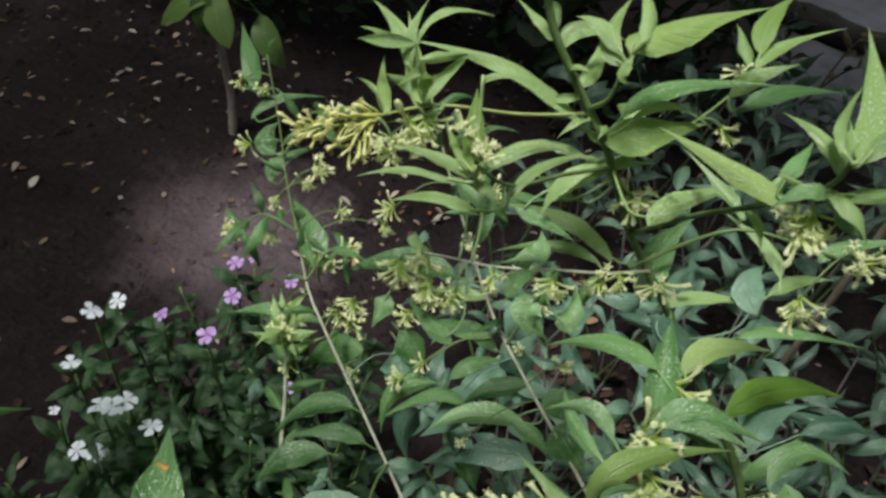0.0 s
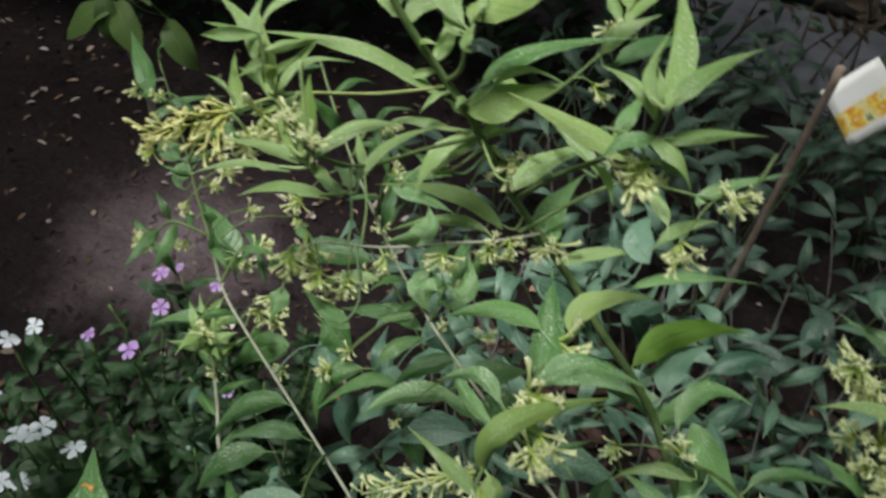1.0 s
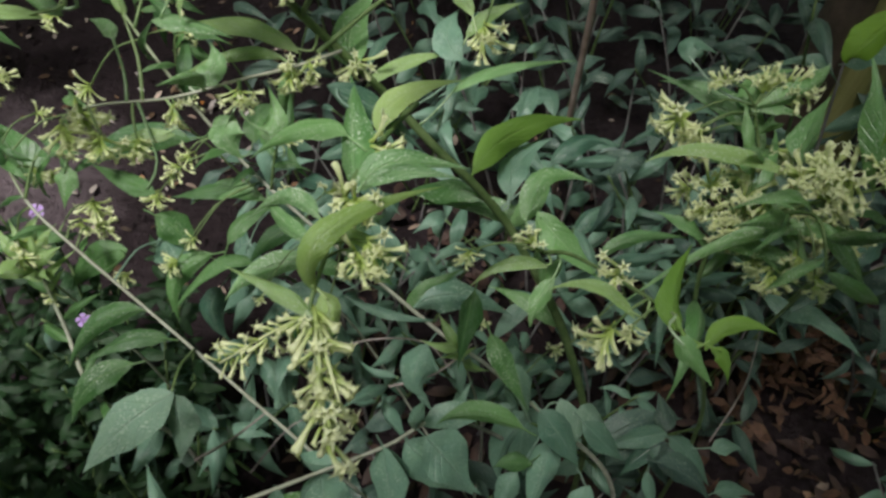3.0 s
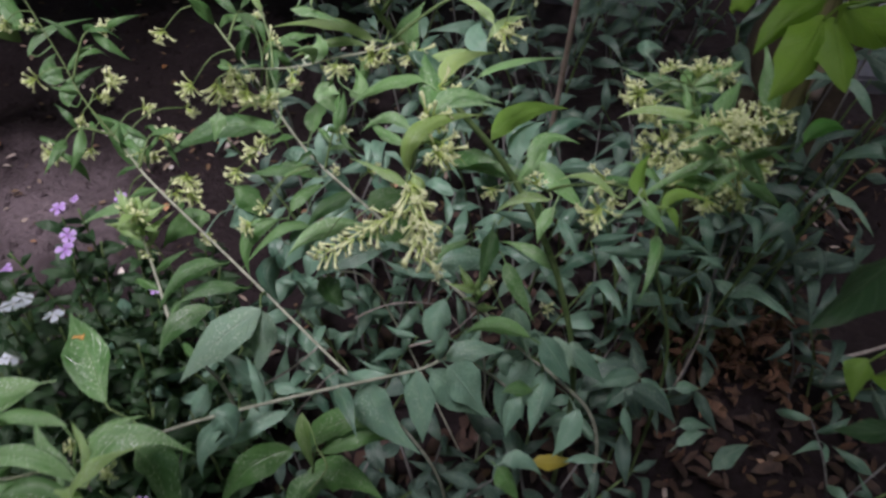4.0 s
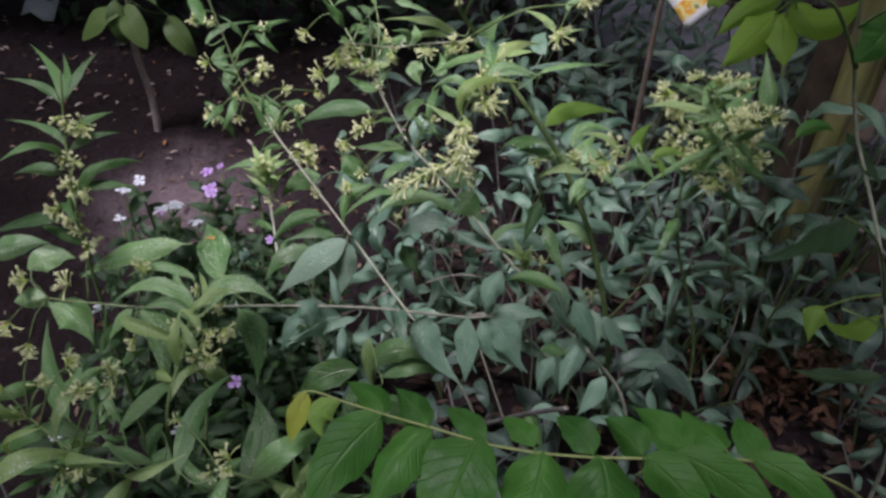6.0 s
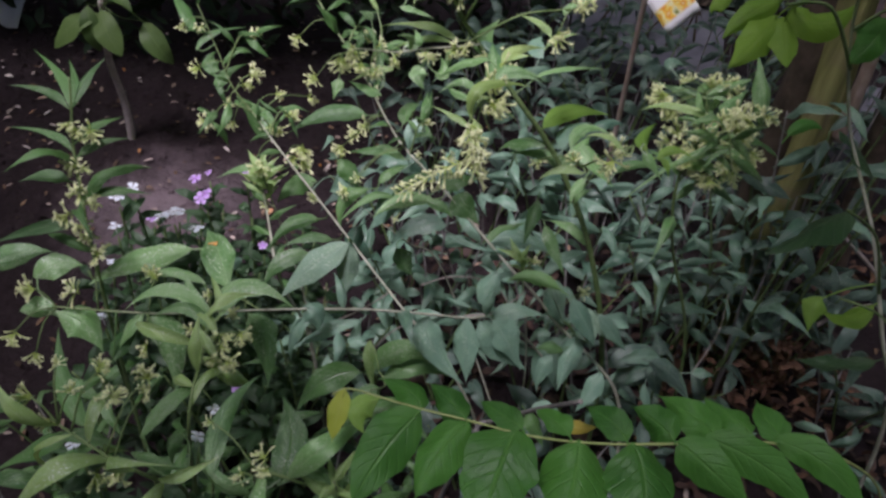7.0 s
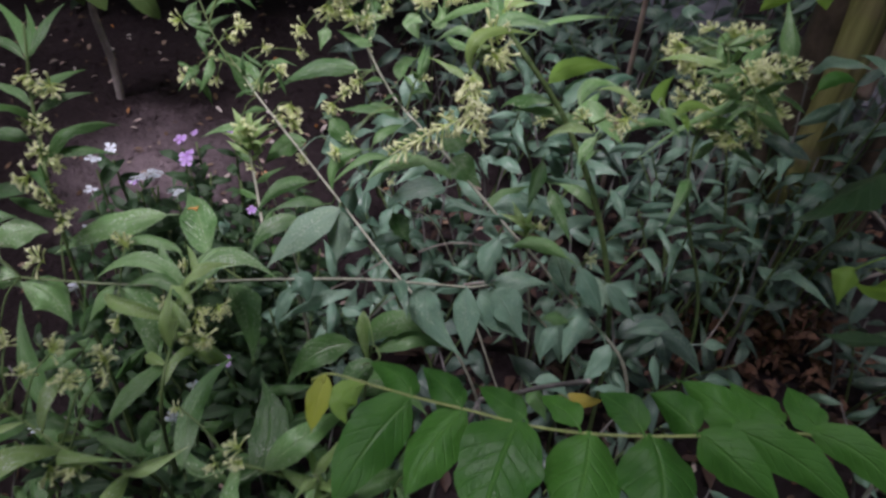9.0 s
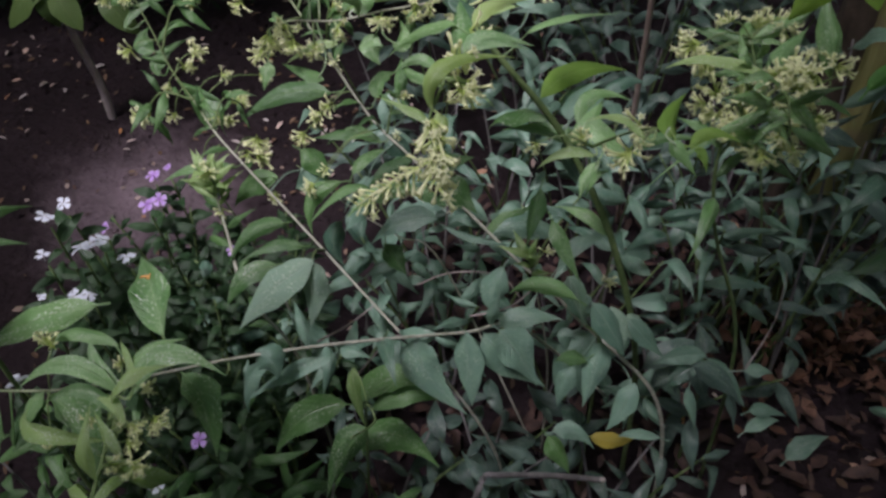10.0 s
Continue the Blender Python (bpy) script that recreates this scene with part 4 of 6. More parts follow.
blade(rosette, YOUNG, (-0.100, 0.787, 1.060), (-0.084, 0.801, 1.072), (-0.064, 0.813, 1.069), 0.009)
blade(rosette, YOUNG, (-0.107, 0.779, 1.057), (-0.129, 0.774, 1.061), (-0.152, 0.766, 1.053), 0.006)
blade(rosette, YOUNG, (-0.110, 0.805, 1.093), (-0.105, 0.808, 1.099), (-0.088, 0.816, 1.096), 0.004)
blade(rosette, YOUNG, (-0.102, 0.787, 1.055), (-0.094, 0.784, 1.055), (-0.088, 0.784, 1.046), 0.007)
blade(rosette, YOUNG, (-0.089, 0.822, 1.024), (-0.080, 0.839, 1.037), (-0.055, 0.861, 1.039), 0.008)
blade(rosette, YOUNG, (-0.100, 0.805, 1.021), (-0.124, 0.801, 1.026), (-0.147, 0.795, 1.018), 0.008)
blade(rosette, MATURE, (-0.096, 0.813, 1.017), (-0.107, 0.817, 1.022), (-0.124, 0.827, 1.023), 0.007)
blade(tall, YOUNG, (-0.052, 0.937, 0.985), (-0.073, 0.917, 0.972), (-0.079, 0.904, 0.950), 0.014)
blade(tall, YOUNG, (-0.075, 0.923, 0.951), (-0.058, 0.947, 0.967), (-0.019, 0.975, 0.970), 0.016)
blade(tall, YOUNG, (-0.060, 0.932, 0.986), (-0.089, 0.928, 0.992), (-0.109, 0.924, 0.984), 0.009)
blade(tall, MATURE, (-0.098, 0.908, 0.947), (-0.078, 0.909, 0.946), (-0.052, 0.910, 0.933), 0.013)
blade(tall, MATURE, (-0.066, 0.929, 0.950), (-0.076, 0.934, 0.955), (-0.097, 0.942, 0.955), 0.012)
blade(tall, YOUNG, (-0.081, 0.936, 1.032), (-0.077, 0.952, 1.041), (-0.079, 0.976, 1.049), 0.014)
blade(tall, YOUNG, (-0.097, 0.932, 1.053), (-0.090, 0.943, 1.065), (-0.062, 0.953, 1.061), 0.013)
blade(tall, YOUNG, (-0.102, 0.932, 1.059), (-0.113, 0.939, 1.064), (-0.137, 0.953, 1.070), 0.009)
blade(top_shoot, YOUNG, (-0.058, 0.922, 1.061), (-0.072, 0.936, 1.070), (-0.067, 0.969, 1.082), 0.015)
blade(top_shoot, TENDER, (-0.058, 0.923, 1.070), (-0.040, 0.944, 1.083), (0.010, 0.980, 1.092), 0.027)
blade(top_shoot, YOUNG, (-0.055, 0.921, 1.068), (-0.057, 0.911, 1.061), (-0.052, 0.914, 1.056), 0.008)
blade(top_shoot, YOUNG, (-0.061, 0.922, 1.066), (-0.079, 0.931, 1.077), (-0.094, 0.938, 1.074), 0.012)
blade(top_shoot, YOUNG, (-0.053, 0.924, 1.074), (-0.054, 0.944, 1.086), (-0.068, 0.970, 1.095), 0.012)
blade(tall, MATURE, (-0.050, 0.945, 1.015), (-0.025, 0.993, 1.020), (0.044, 1.051, 1.013), 0.014)
blade(tall, YOUNG, (-0.045, 0.946, 1.012), (-0.025, 0.957, 1.025), (0.006, 0.962, 1.015), 0.010)
blade(tall, TENDER, (-0.058, 0.934, 1.002), (-0.033, 0.946, 1.009), (0.001, 0.969, 1.014), 0.028)
blade(crown, TENDER, (0.044, 0.845, 1.053), (0.012, 0.871, 1.049), (-0.029, 0.902, 1.042), 0.012)
blade(crown, YOUNG, (0.034, 0.891, 1.007), (0.017, 0.903, 1.014), (-0.011, 0.923, 1.021), 0.012)
blade(tall, YOUNG, (-0.014, 0.894, 0.979), (-0.000, 0.912, 0.991), (0.036, 0.940, 0.996), 0.017)
blade(crown, YOUNG, (0.047, 0.829, 1.087), (0.037, 0.839, 1.096), (0.018, 0.852, 1.097), 0.008)
blade(crown, YOUNG, (0.048, 0.822, 1.100), (0.052, 0.856, 1.110), (0.044, 0.902, 1.124), 0.015)
blade(crown, YOUNG, (0.051, 0.824, 1.100), (0.061, 0.837, 1.110), (0.086, 0.861, 1.115), 0.011)
blade(crown, YOUNG, (0.046, 0.822, 1.100), (0.039, 0.834, 1.107), (0.045, 0.861, 1.116), 0.008)
blade(crown, YOUNG, (0.052, 0.830, 1.077), (0.069, 0.834, 1.083), (0.099, 0.846, 1.081), 0.009)
blade(crown, MATURE, (0.050, 0.832, 1.075), (0.037, 0.826, 1.078), (0.026, 0.820, 1.067), 0.009)
blade(crown, MATURE, (0.033, 0.857, 1.059), (0.038, 0.866, 1.066), (0.044, 0.884, 1.070), 0.009)
blade(crown, MATURE, (0.053, 0.832, 1.069), (0.061, 0.828, 1.067), (0.069, 0.830, 1.060), 0.008)
blade(backtwig, YOUNG, (0.035, 1.136, 0.979), (0.023, 1.153, 0.991), (0.011, 1.175, 0.997), 0.014)
blade(backtwig, YOUNG, (0.038, 1.137, 0.980), (0.050, 1.162, 0.995), (0.100, 1.204, 1.006), 0.015)
blade(backtwig, TENDER, (0.037, 1.146, 0.989), (0.035, 1.173, 1.005), (0.053, 1.216, 1.020), 0.020)
blade(backtwig, DIM, (0.034, 1.094, 0.962), (0.059, 1.115, 0.977), (0.106, 1.140, 0.979), 0.016)
blade(back, MATURE, (0.114, 0.987, 0.923), (0.130, 1.002, 0.933), (0.181, 1.031, 0.938), 0.011)
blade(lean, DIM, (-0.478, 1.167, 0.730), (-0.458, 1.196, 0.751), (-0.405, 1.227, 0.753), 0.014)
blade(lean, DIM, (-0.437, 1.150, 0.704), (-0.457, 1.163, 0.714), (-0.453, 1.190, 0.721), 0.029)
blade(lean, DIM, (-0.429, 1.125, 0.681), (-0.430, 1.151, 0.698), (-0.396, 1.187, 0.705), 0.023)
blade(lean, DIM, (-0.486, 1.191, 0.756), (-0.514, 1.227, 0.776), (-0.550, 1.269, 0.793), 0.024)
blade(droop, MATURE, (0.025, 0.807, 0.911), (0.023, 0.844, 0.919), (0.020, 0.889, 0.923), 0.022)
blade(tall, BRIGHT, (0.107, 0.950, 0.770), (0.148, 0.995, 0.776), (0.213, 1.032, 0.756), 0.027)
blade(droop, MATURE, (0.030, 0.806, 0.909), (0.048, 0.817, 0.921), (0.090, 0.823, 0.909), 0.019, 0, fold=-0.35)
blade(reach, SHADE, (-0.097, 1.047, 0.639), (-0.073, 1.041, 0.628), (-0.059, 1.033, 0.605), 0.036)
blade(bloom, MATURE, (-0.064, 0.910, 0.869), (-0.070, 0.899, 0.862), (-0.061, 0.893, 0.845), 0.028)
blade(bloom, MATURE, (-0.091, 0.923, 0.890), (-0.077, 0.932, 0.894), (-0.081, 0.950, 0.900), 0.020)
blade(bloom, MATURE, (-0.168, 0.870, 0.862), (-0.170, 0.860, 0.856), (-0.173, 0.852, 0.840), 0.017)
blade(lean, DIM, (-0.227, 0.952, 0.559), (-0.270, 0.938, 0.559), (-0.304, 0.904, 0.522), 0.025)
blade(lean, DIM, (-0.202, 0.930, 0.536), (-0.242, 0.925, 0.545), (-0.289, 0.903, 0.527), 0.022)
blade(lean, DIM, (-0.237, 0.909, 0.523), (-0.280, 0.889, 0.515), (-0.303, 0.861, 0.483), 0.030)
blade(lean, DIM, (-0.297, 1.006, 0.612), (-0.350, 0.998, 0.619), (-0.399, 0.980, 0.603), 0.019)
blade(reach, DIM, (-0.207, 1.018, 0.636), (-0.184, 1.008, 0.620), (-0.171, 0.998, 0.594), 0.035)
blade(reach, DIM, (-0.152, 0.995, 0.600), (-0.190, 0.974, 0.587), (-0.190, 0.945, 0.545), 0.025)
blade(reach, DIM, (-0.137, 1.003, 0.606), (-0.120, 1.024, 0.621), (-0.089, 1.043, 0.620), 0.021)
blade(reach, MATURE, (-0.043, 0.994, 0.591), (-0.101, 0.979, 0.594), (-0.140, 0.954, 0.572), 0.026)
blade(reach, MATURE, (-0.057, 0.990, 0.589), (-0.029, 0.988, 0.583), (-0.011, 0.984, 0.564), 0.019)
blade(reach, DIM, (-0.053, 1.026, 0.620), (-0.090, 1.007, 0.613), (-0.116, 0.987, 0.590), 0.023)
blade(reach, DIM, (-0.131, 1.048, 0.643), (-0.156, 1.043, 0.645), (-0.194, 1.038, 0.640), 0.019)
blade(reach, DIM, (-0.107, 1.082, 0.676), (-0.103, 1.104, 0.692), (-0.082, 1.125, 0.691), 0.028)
blade(tall, YOUNG, (-0.023, 0.957, 0.886), (-0.067, 0.971, 0.901), (-0.130, 0.968, 0.893), 0.018)
blade(bloom, YOUNG, (-0.031, 0.948, 0.888), (-0.068, 0.948, 0.891), (-0.114, 0.935, 0.873), 0.011)
blade(bloom, MATURE, (-0.048, 0.899, 0.863), (-0.038, 0.911, 0.866), (-0.045, 0.939, 0.872), 0.018)
blade(droop, MATURE, (0.020, 0.839, 0.920), (-0.010, 0.862, 0.904), (-0.049, 0.871, 0.868), 0.015)
blade(droop, SHADE, (0.007, 0.874, 0.927), (0.035, 0.871, 0.911), (0.065, 0.863, 0.882), 0.018)
blade(droop, TENDER, (0.038, 0.851, 0.910), (0.050, 0.871, 0.921), (0.089, 0.889, 0.919), 0.016)
blade(tall, MATURE, (0.089, 0.976, 0.835), (0.122, 0.992, 0.844), (0.189, 1.006, 0.843), 0.012)
blade(tall, SHADE, (0.143, 0.951, 0.740), (0.148, 0.981, 0.751), (0.183, 1.010, 0.753), 0.027)
blade(tall, SHADE, (0.176, 0.973, 0.757), (0.205, 0.990, 0.770), (0.231, 0.992, 0.761), 0.021)
blade(droop, TENDER, (0.006, 0.752, 0.889), (0.016, 0.766, 0.925), (0.076, 0.817, 0.901), 0.015)
blade(tall, MATURE, (0.157, 0.940, 0.711), (0.120, 0.958, 0.721), (0.065, 0.965, 0.714), 0.021)
blade(droop, YOUNG, (0.006, 0.737, 0.886), (-0.014, 0.749, 0.894), (-0.043, 0.765, 0.894), 0.011)
blade(droop, YOUNG, (0.012, 0.783, 0.901), (0.033, 0.777, 0.900), (0.057, 0.766, 0.884), 0.010)
blade(droop, MATURE, (0.006, 0.789, 0.905), (-0.011, 0.803, 0.908), (-0.036, 0.803, 0.890), 0.011)
blade(droop, MATURE, (0.005, 0.777, 0.899), (-0.016, 0.795, 0.898), (-0.028, 0.821, 0.894), 0.010)
blade(droop, TENDER, (0.009, 0.752, 0.889), (0.014, 0.740, 0.882), (0.010, 0.729, 0.866), 0.015)
blade(side, YOUNG, (0.162, 0.863, 0.756), (0.131, 0.864, 0.760), (0.101, 0.853, 0.745), 0.014)
blade(side, MATURE, (0.166, 0.851, 0.760), (0.152, 0.835, 0.750), (0.147, 0.823, 0.732), 0.015)
blade(side, YOUNG, (0.184, 0.749, 0.864), (0.162, 0.762, 0.878), (0.134, 0.763, 0.873), 0.010)
blade(side, MATURE, (0.144, 0.895, 0.775), (0.162, 0.925, 0.793), (0.203, 0.929, 0.782), 0.018)
blade(side, MATURE, (0.155, 0.901, 0.779), (0.175, 0.881, 0.765), (0.206, 0.862, 0.741), 0.023)
blade(side, BRIGHT, (0.198, 0.729, 0.884), (0.202, 0.752, 0.888), (0.218, 0.784, 0.889), 0.017)
blade(side, BRIGHT, (0.213, 0.720, 0.878), (0.228, 0.730, 0.888), (0.254, 0.729, 0.880), 0.011)
blade(side, BRIGHT, (0.216, 0.720, 0.878), (0.222, 0.715, 0.878), (0.226, 0.707, 0.865), 0.009)
blade(side, MATURE, (0.196, 0.725, 0.882), (0.205, 0.717, 0.878), (0.219, 0.706, 0.862), 0.013)
blade(right, MATURE, (0.372, 0.832, 0.805), (0.310, 0.852, 0.819), (0.215, 0.839, 0.734), 0.014)
blade(right, MATURE, (0.205, 0.870, 0.757), (0.231, 0.883, 0.767), (0.281, 0.888, 0.761), 0.013)
blade(right_back, MATURE, (0.316, 0.948, 0.842), (0.324, 0.970, 0.853), (0.363, 0.987, 0.851), 0.019)
blade(right_back, MATURE, (0.322, 0.948, 0.842), (0.339, 0.948, 0.847), (0.358, 0.943, 0.837), 0.012)
blade(right_back, MATURE, (0.331, 0.929, 0.813), (0.309, 0.973, 0.832), (0.259, 1.000, 0.828), 0.028)
blade(right_back, DIM, (0.327, 0.936, 0.821), (0.299, 0.966, 0.831), (0.248, 1.005, 0.836), 0.015)
blade(right, MATURE, (0.328, 0.886, 0.849), (0.343, 0.909, 0.856), (0.368, 0.944, 0.862), 0.023)
blade(right, YOUNG, (0.327, 0.878, 0.844), (0.267, 0.893, 0.855), (0.222, 0.891, 0.845), 0.015)
blade(right_back, SHADE, (0.269, 0.976, 0.864), (0.271, 0.988, 0.875), (0.292, 0.986, 0.866), 0.021)
blade(tall, MATURE, (0.017, 0.969, 0.864), (0.010, 1.000, 0.872), (0.032, 1.050, 0.884), 0.029)
blade(tall, SHADE, (0.095, 0.980, 0.863), (0.084, 1.000, 0.870), (0.094, 1.029, 0.874), 0.025)
blade(tall, YOUNG, (0.098, 0.993, 0.873), (0.115, 1.009, 0.882), (0.145, 1.027, 0.882), 0.013)
blade(tall, YOUNG, (0.022, 0.965, 0.849), (0.052, 0.982, 0.858), (0.097, 0.997, 0.857), 0.015)
blade(tall, SHADE, (0.024, 0.974, 0.861), (0.032, 0.989, 0.870), (0.047, 1.005, 0.869), 0.009)
blade(tall, YOUNG, (0.103, 1.006, 0.883), (0.087, 1.028, 0.893), (0.052, 1.049, 0.893), 0.014)
blade(bloom, YOUNG, (-0.130, 0.948, 0.923), (-0.139, 0.962, 0.929), (-0.150, 0.986, 0.932), 0.009)
blade(bloom, MATURE, (-0.136, 0.933, 0.915), (-0.143, 0.940, 0.920), (-0.156, 0.950, 0.918), 0.011)
blade(bloom, YOUNG, (-0.101, 0.891, 0.870), (-0.126, 0.886, 0.869), (-0.154, 0.877, 0.855), 0.013)
blade(bloom, DIM, (-0.112, 0.857, 0.850), (-0.133, 0.865, 0.854), (-0.159, 0.880, 0.854), 0.014)
blade(reach, DIM, (-0.110, 0.987, 0.592), (-0.151, 0.986, 0.591), (-0.201, 0.948, 0.552), 0.018)
blade(reach, DIM, (-0.099, 1.040, 0.633), (-0.139, 1.047, 0.642), (-0.175, 1.038, 0.630), 0.024)
blade(tall, SHADE, (-0.014, 0.980, 0.537), (0.035, 0.964, 0.528), (0.085, 0.962, 0.520), 0.012)
blade(side, DIM, (0.124, 0.855, 0.669), (0.137, 0.832, 0.651), (0.158, 0.805, 0.620), 0.021)
blade(side, DIM, (0.110, 0.885, 0.692), (0.103, 0.863, 0.674), (0.096, 0.836, 0.642), 0.022)
blade(side, DIM, (0.156, 0.797, 0.601), (0.112, 0.808, 0.612), (0.077, 0.802, 0.601), 0.021)
blade(along, MATURE, (-0.585, 0.665, 0.658), (-0.549, 0.682, 0.675), (-0.510, 0.695, 0.673), 0.031)
blade(along, MATURE, (-0.479, 0.611, 0.709), (-0.454, 0.623, 0.722), (-0.427, 0.630, 0.718), 0.032)
blade(along, MATURE, (-0.303, 0.655, 0.738), (-0.368, 0.641, 0.725), (-0.424, 0.622, 0.694), 0.030)
blade(along, MATURE, (-0.285, 0.633, 0.706), (-0.328, 0.637, 0.718), (-0.367, 0.626, 0.701), 0.015)
blade(along, MATURE, (-0.341, 0.589, 0.686), (-0.314, 0.572, 0.661), (-0.304, 0.541, 0.608), 0.038)
blade(along, MATURE, (-0.449, 0.588, 0.680), (-0.415, 0.582, 0.673), (-0.394, 0.567, 0.642), 0.042)
blade(along, MATURE, (-0.345, 0.590, 0.690), (-0.362, 0.578, 0.677), (-0.372, 0.565, 0.652), 0.019)
blade(along, MATURE, (-0.242, 0.639, 0.655), (-0.221, 0.619, 0.626), (-0.213, 0.591, 0.577), 0.038)
blade(along, MATURE, (-0.491, 0.585, 0.679), (-0.467, 0.587, 0.685), (-0.442, 0.584, 0.673), 0.026)
blade(along, DIM, (-0.375, 0.553, 0.646), (-0.371, 0.575, 0.661), (-0.351, 0.600, 0.666), 0.025)
blade(pair_twig, PALE, (-0.153, 0.825, 0.624), (-0.207, 0.806, 0.587), (-0.254, 0.788, 0.533), 0.044, 0, fold=-0.20)
blade(pair_twig, PALE, (-0.154, 0.824, 0.622), (-0.157, 0.813, 0.579), (-0.168, 0.801, 0.523), 0.036, 0, fold=-0.25)
blade(along, SHADE, (-0.030, 0.786, 0.532), (-0.020, 0.761, 0.497), (0.032, 0.735, 0.446), 0.047)
blade(along, SHADE, (0.024, 0.824, 0.502), (0.031, 0.793, 0.460), (0.036, 0.768, 0.413), 0.040)
blade(along, SHADE, (0.048, 0.838, 0.478), (0.084, 0.818, 0.451), (0.131, 0.802, 0.415), 0.051)
blade(along, SHADE, (0.066, 0.859, 0.470), (0.107, 0.867, 0.483), (0.153, 0.868, 0.476), 0.031)
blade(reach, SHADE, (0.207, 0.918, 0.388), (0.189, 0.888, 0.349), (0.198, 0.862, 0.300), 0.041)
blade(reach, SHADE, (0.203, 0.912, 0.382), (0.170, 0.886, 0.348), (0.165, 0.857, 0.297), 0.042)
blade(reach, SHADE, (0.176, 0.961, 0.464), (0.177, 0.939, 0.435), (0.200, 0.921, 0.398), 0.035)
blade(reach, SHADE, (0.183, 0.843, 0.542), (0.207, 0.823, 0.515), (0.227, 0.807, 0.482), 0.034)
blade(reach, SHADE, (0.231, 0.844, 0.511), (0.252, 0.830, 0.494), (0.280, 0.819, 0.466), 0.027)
blade(reach, DEEP_SHADE, (0.278, 0.878, 0.359), (0.329, 0.899, 0.380), (0.390, 0.907, 0.373), 0.038)
blade(reach, DEEP_SHADE, (0.296, 0.864, 0.334), (0.333, 0.884, 0.353), (0.384, 0.895, 0.349), 0.042)
blade(reach, DEEP_SHADE, (0.324, 0.827, 0.440), (0.362, 0.816, 0.425), (0.391, 0.800, 0.392), 0.032)
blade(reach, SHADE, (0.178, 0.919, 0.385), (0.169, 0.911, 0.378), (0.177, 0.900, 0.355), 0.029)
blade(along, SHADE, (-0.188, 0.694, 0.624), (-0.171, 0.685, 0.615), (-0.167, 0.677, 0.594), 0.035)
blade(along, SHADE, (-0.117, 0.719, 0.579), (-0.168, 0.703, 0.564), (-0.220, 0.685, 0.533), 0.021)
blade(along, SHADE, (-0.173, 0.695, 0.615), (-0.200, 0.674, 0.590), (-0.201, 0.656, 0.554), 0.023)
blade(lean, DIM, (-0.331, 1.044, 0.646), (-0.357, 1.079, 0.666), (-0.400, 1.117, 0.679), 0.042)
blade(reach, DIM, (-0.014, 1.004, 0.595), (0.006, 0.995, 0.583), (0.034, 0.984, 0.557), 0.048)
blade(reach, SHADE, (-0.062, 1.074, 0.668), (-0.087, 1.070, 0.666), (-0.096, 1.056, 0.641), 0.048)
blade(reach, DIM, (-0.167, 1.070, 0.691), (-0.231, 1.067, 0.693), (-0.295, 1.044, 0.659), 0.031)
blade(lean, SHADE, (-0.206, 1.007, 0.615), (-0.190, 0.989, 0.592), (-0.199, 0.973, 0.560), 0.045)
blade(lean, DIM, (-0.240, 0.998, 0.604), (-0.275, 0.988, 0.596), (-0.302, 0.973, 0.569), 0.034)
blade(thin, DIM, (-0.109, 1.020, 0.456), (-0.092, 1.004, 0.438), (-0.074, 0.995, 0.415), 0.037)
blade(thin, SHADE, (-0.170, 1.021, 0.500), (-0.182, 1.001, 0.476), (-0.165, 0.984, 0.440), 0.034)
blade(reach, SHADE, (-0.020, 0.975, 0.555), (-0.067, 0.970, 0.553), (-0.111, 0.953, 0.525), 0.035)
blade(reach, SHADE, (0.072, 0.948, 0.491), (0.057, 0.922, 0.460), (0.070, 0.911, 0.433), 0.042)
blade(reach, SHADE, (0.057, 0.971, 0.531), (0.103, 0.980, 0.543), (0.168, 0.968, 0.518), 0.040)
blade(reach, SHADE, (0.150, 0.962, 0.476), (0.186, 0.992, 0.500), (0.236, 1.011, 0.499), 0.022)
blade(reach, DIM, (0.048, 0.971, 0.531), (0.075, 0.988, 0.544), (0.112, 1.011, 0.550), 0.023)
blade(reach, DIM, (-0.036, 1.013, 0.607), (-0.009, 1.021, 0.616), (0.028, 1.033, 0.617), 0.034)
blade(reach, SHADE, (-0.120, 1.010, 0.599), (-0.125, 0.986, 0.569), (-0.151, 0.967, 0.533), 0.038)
blade(droop, MATURE, (0.031, 0.808, 0.910), (0.051, 0.813, 0.917), (0.086, 0.813, 0.911), 0.011)
bunch(yellow, (-0.162, 0.861, 1.013), None, 0.90)
bunch(yellow, (-0.165, 0.844, 1.008), None, 0.81)
bunch(yellow, (-0.154, 0.868, 1.014), None, 0.63)
bunch(rosette, (-0.110, 0.786, 1.084), None, 0.54)
bunch(rosette, (-0.094, 0.785, 1.074), None, 0.45)
bunch(bloom, (-0.154, 0.888, 0.887), None, 1.08)
bunch(bloom, (-0.166, 0.881, 0.874), None, 0.99)
bunch(bloom, (-0.140, 0.867, 0.879), None, 0.90)
bunch(bloom, (-0.123, 0.875, 0.867), None, 0.81)
bunch(bloom, (-0.102, 0.900, 0.876), None, 0.85)
bunch(bloom, (-0.057, 0.909, 0.883), None, 0.90)
bunch(bloom, (-0.027, 0.935, 0.884), None, 0.90)
bunch(bloom, (-0.012, 0.939, 0.883), None, 0.72)
bunch(tall, (0.016, 0.965, 0.868), None, 0.90)
bunch(tall, (-0.025, 0.952, 0.952), None, 0.99)
bunch(backtwig, (0.028, 1.056, 0.957), None, 0.72)
bunch(backtwig, (0.025, 1.123, 0.979), None, 0.63)
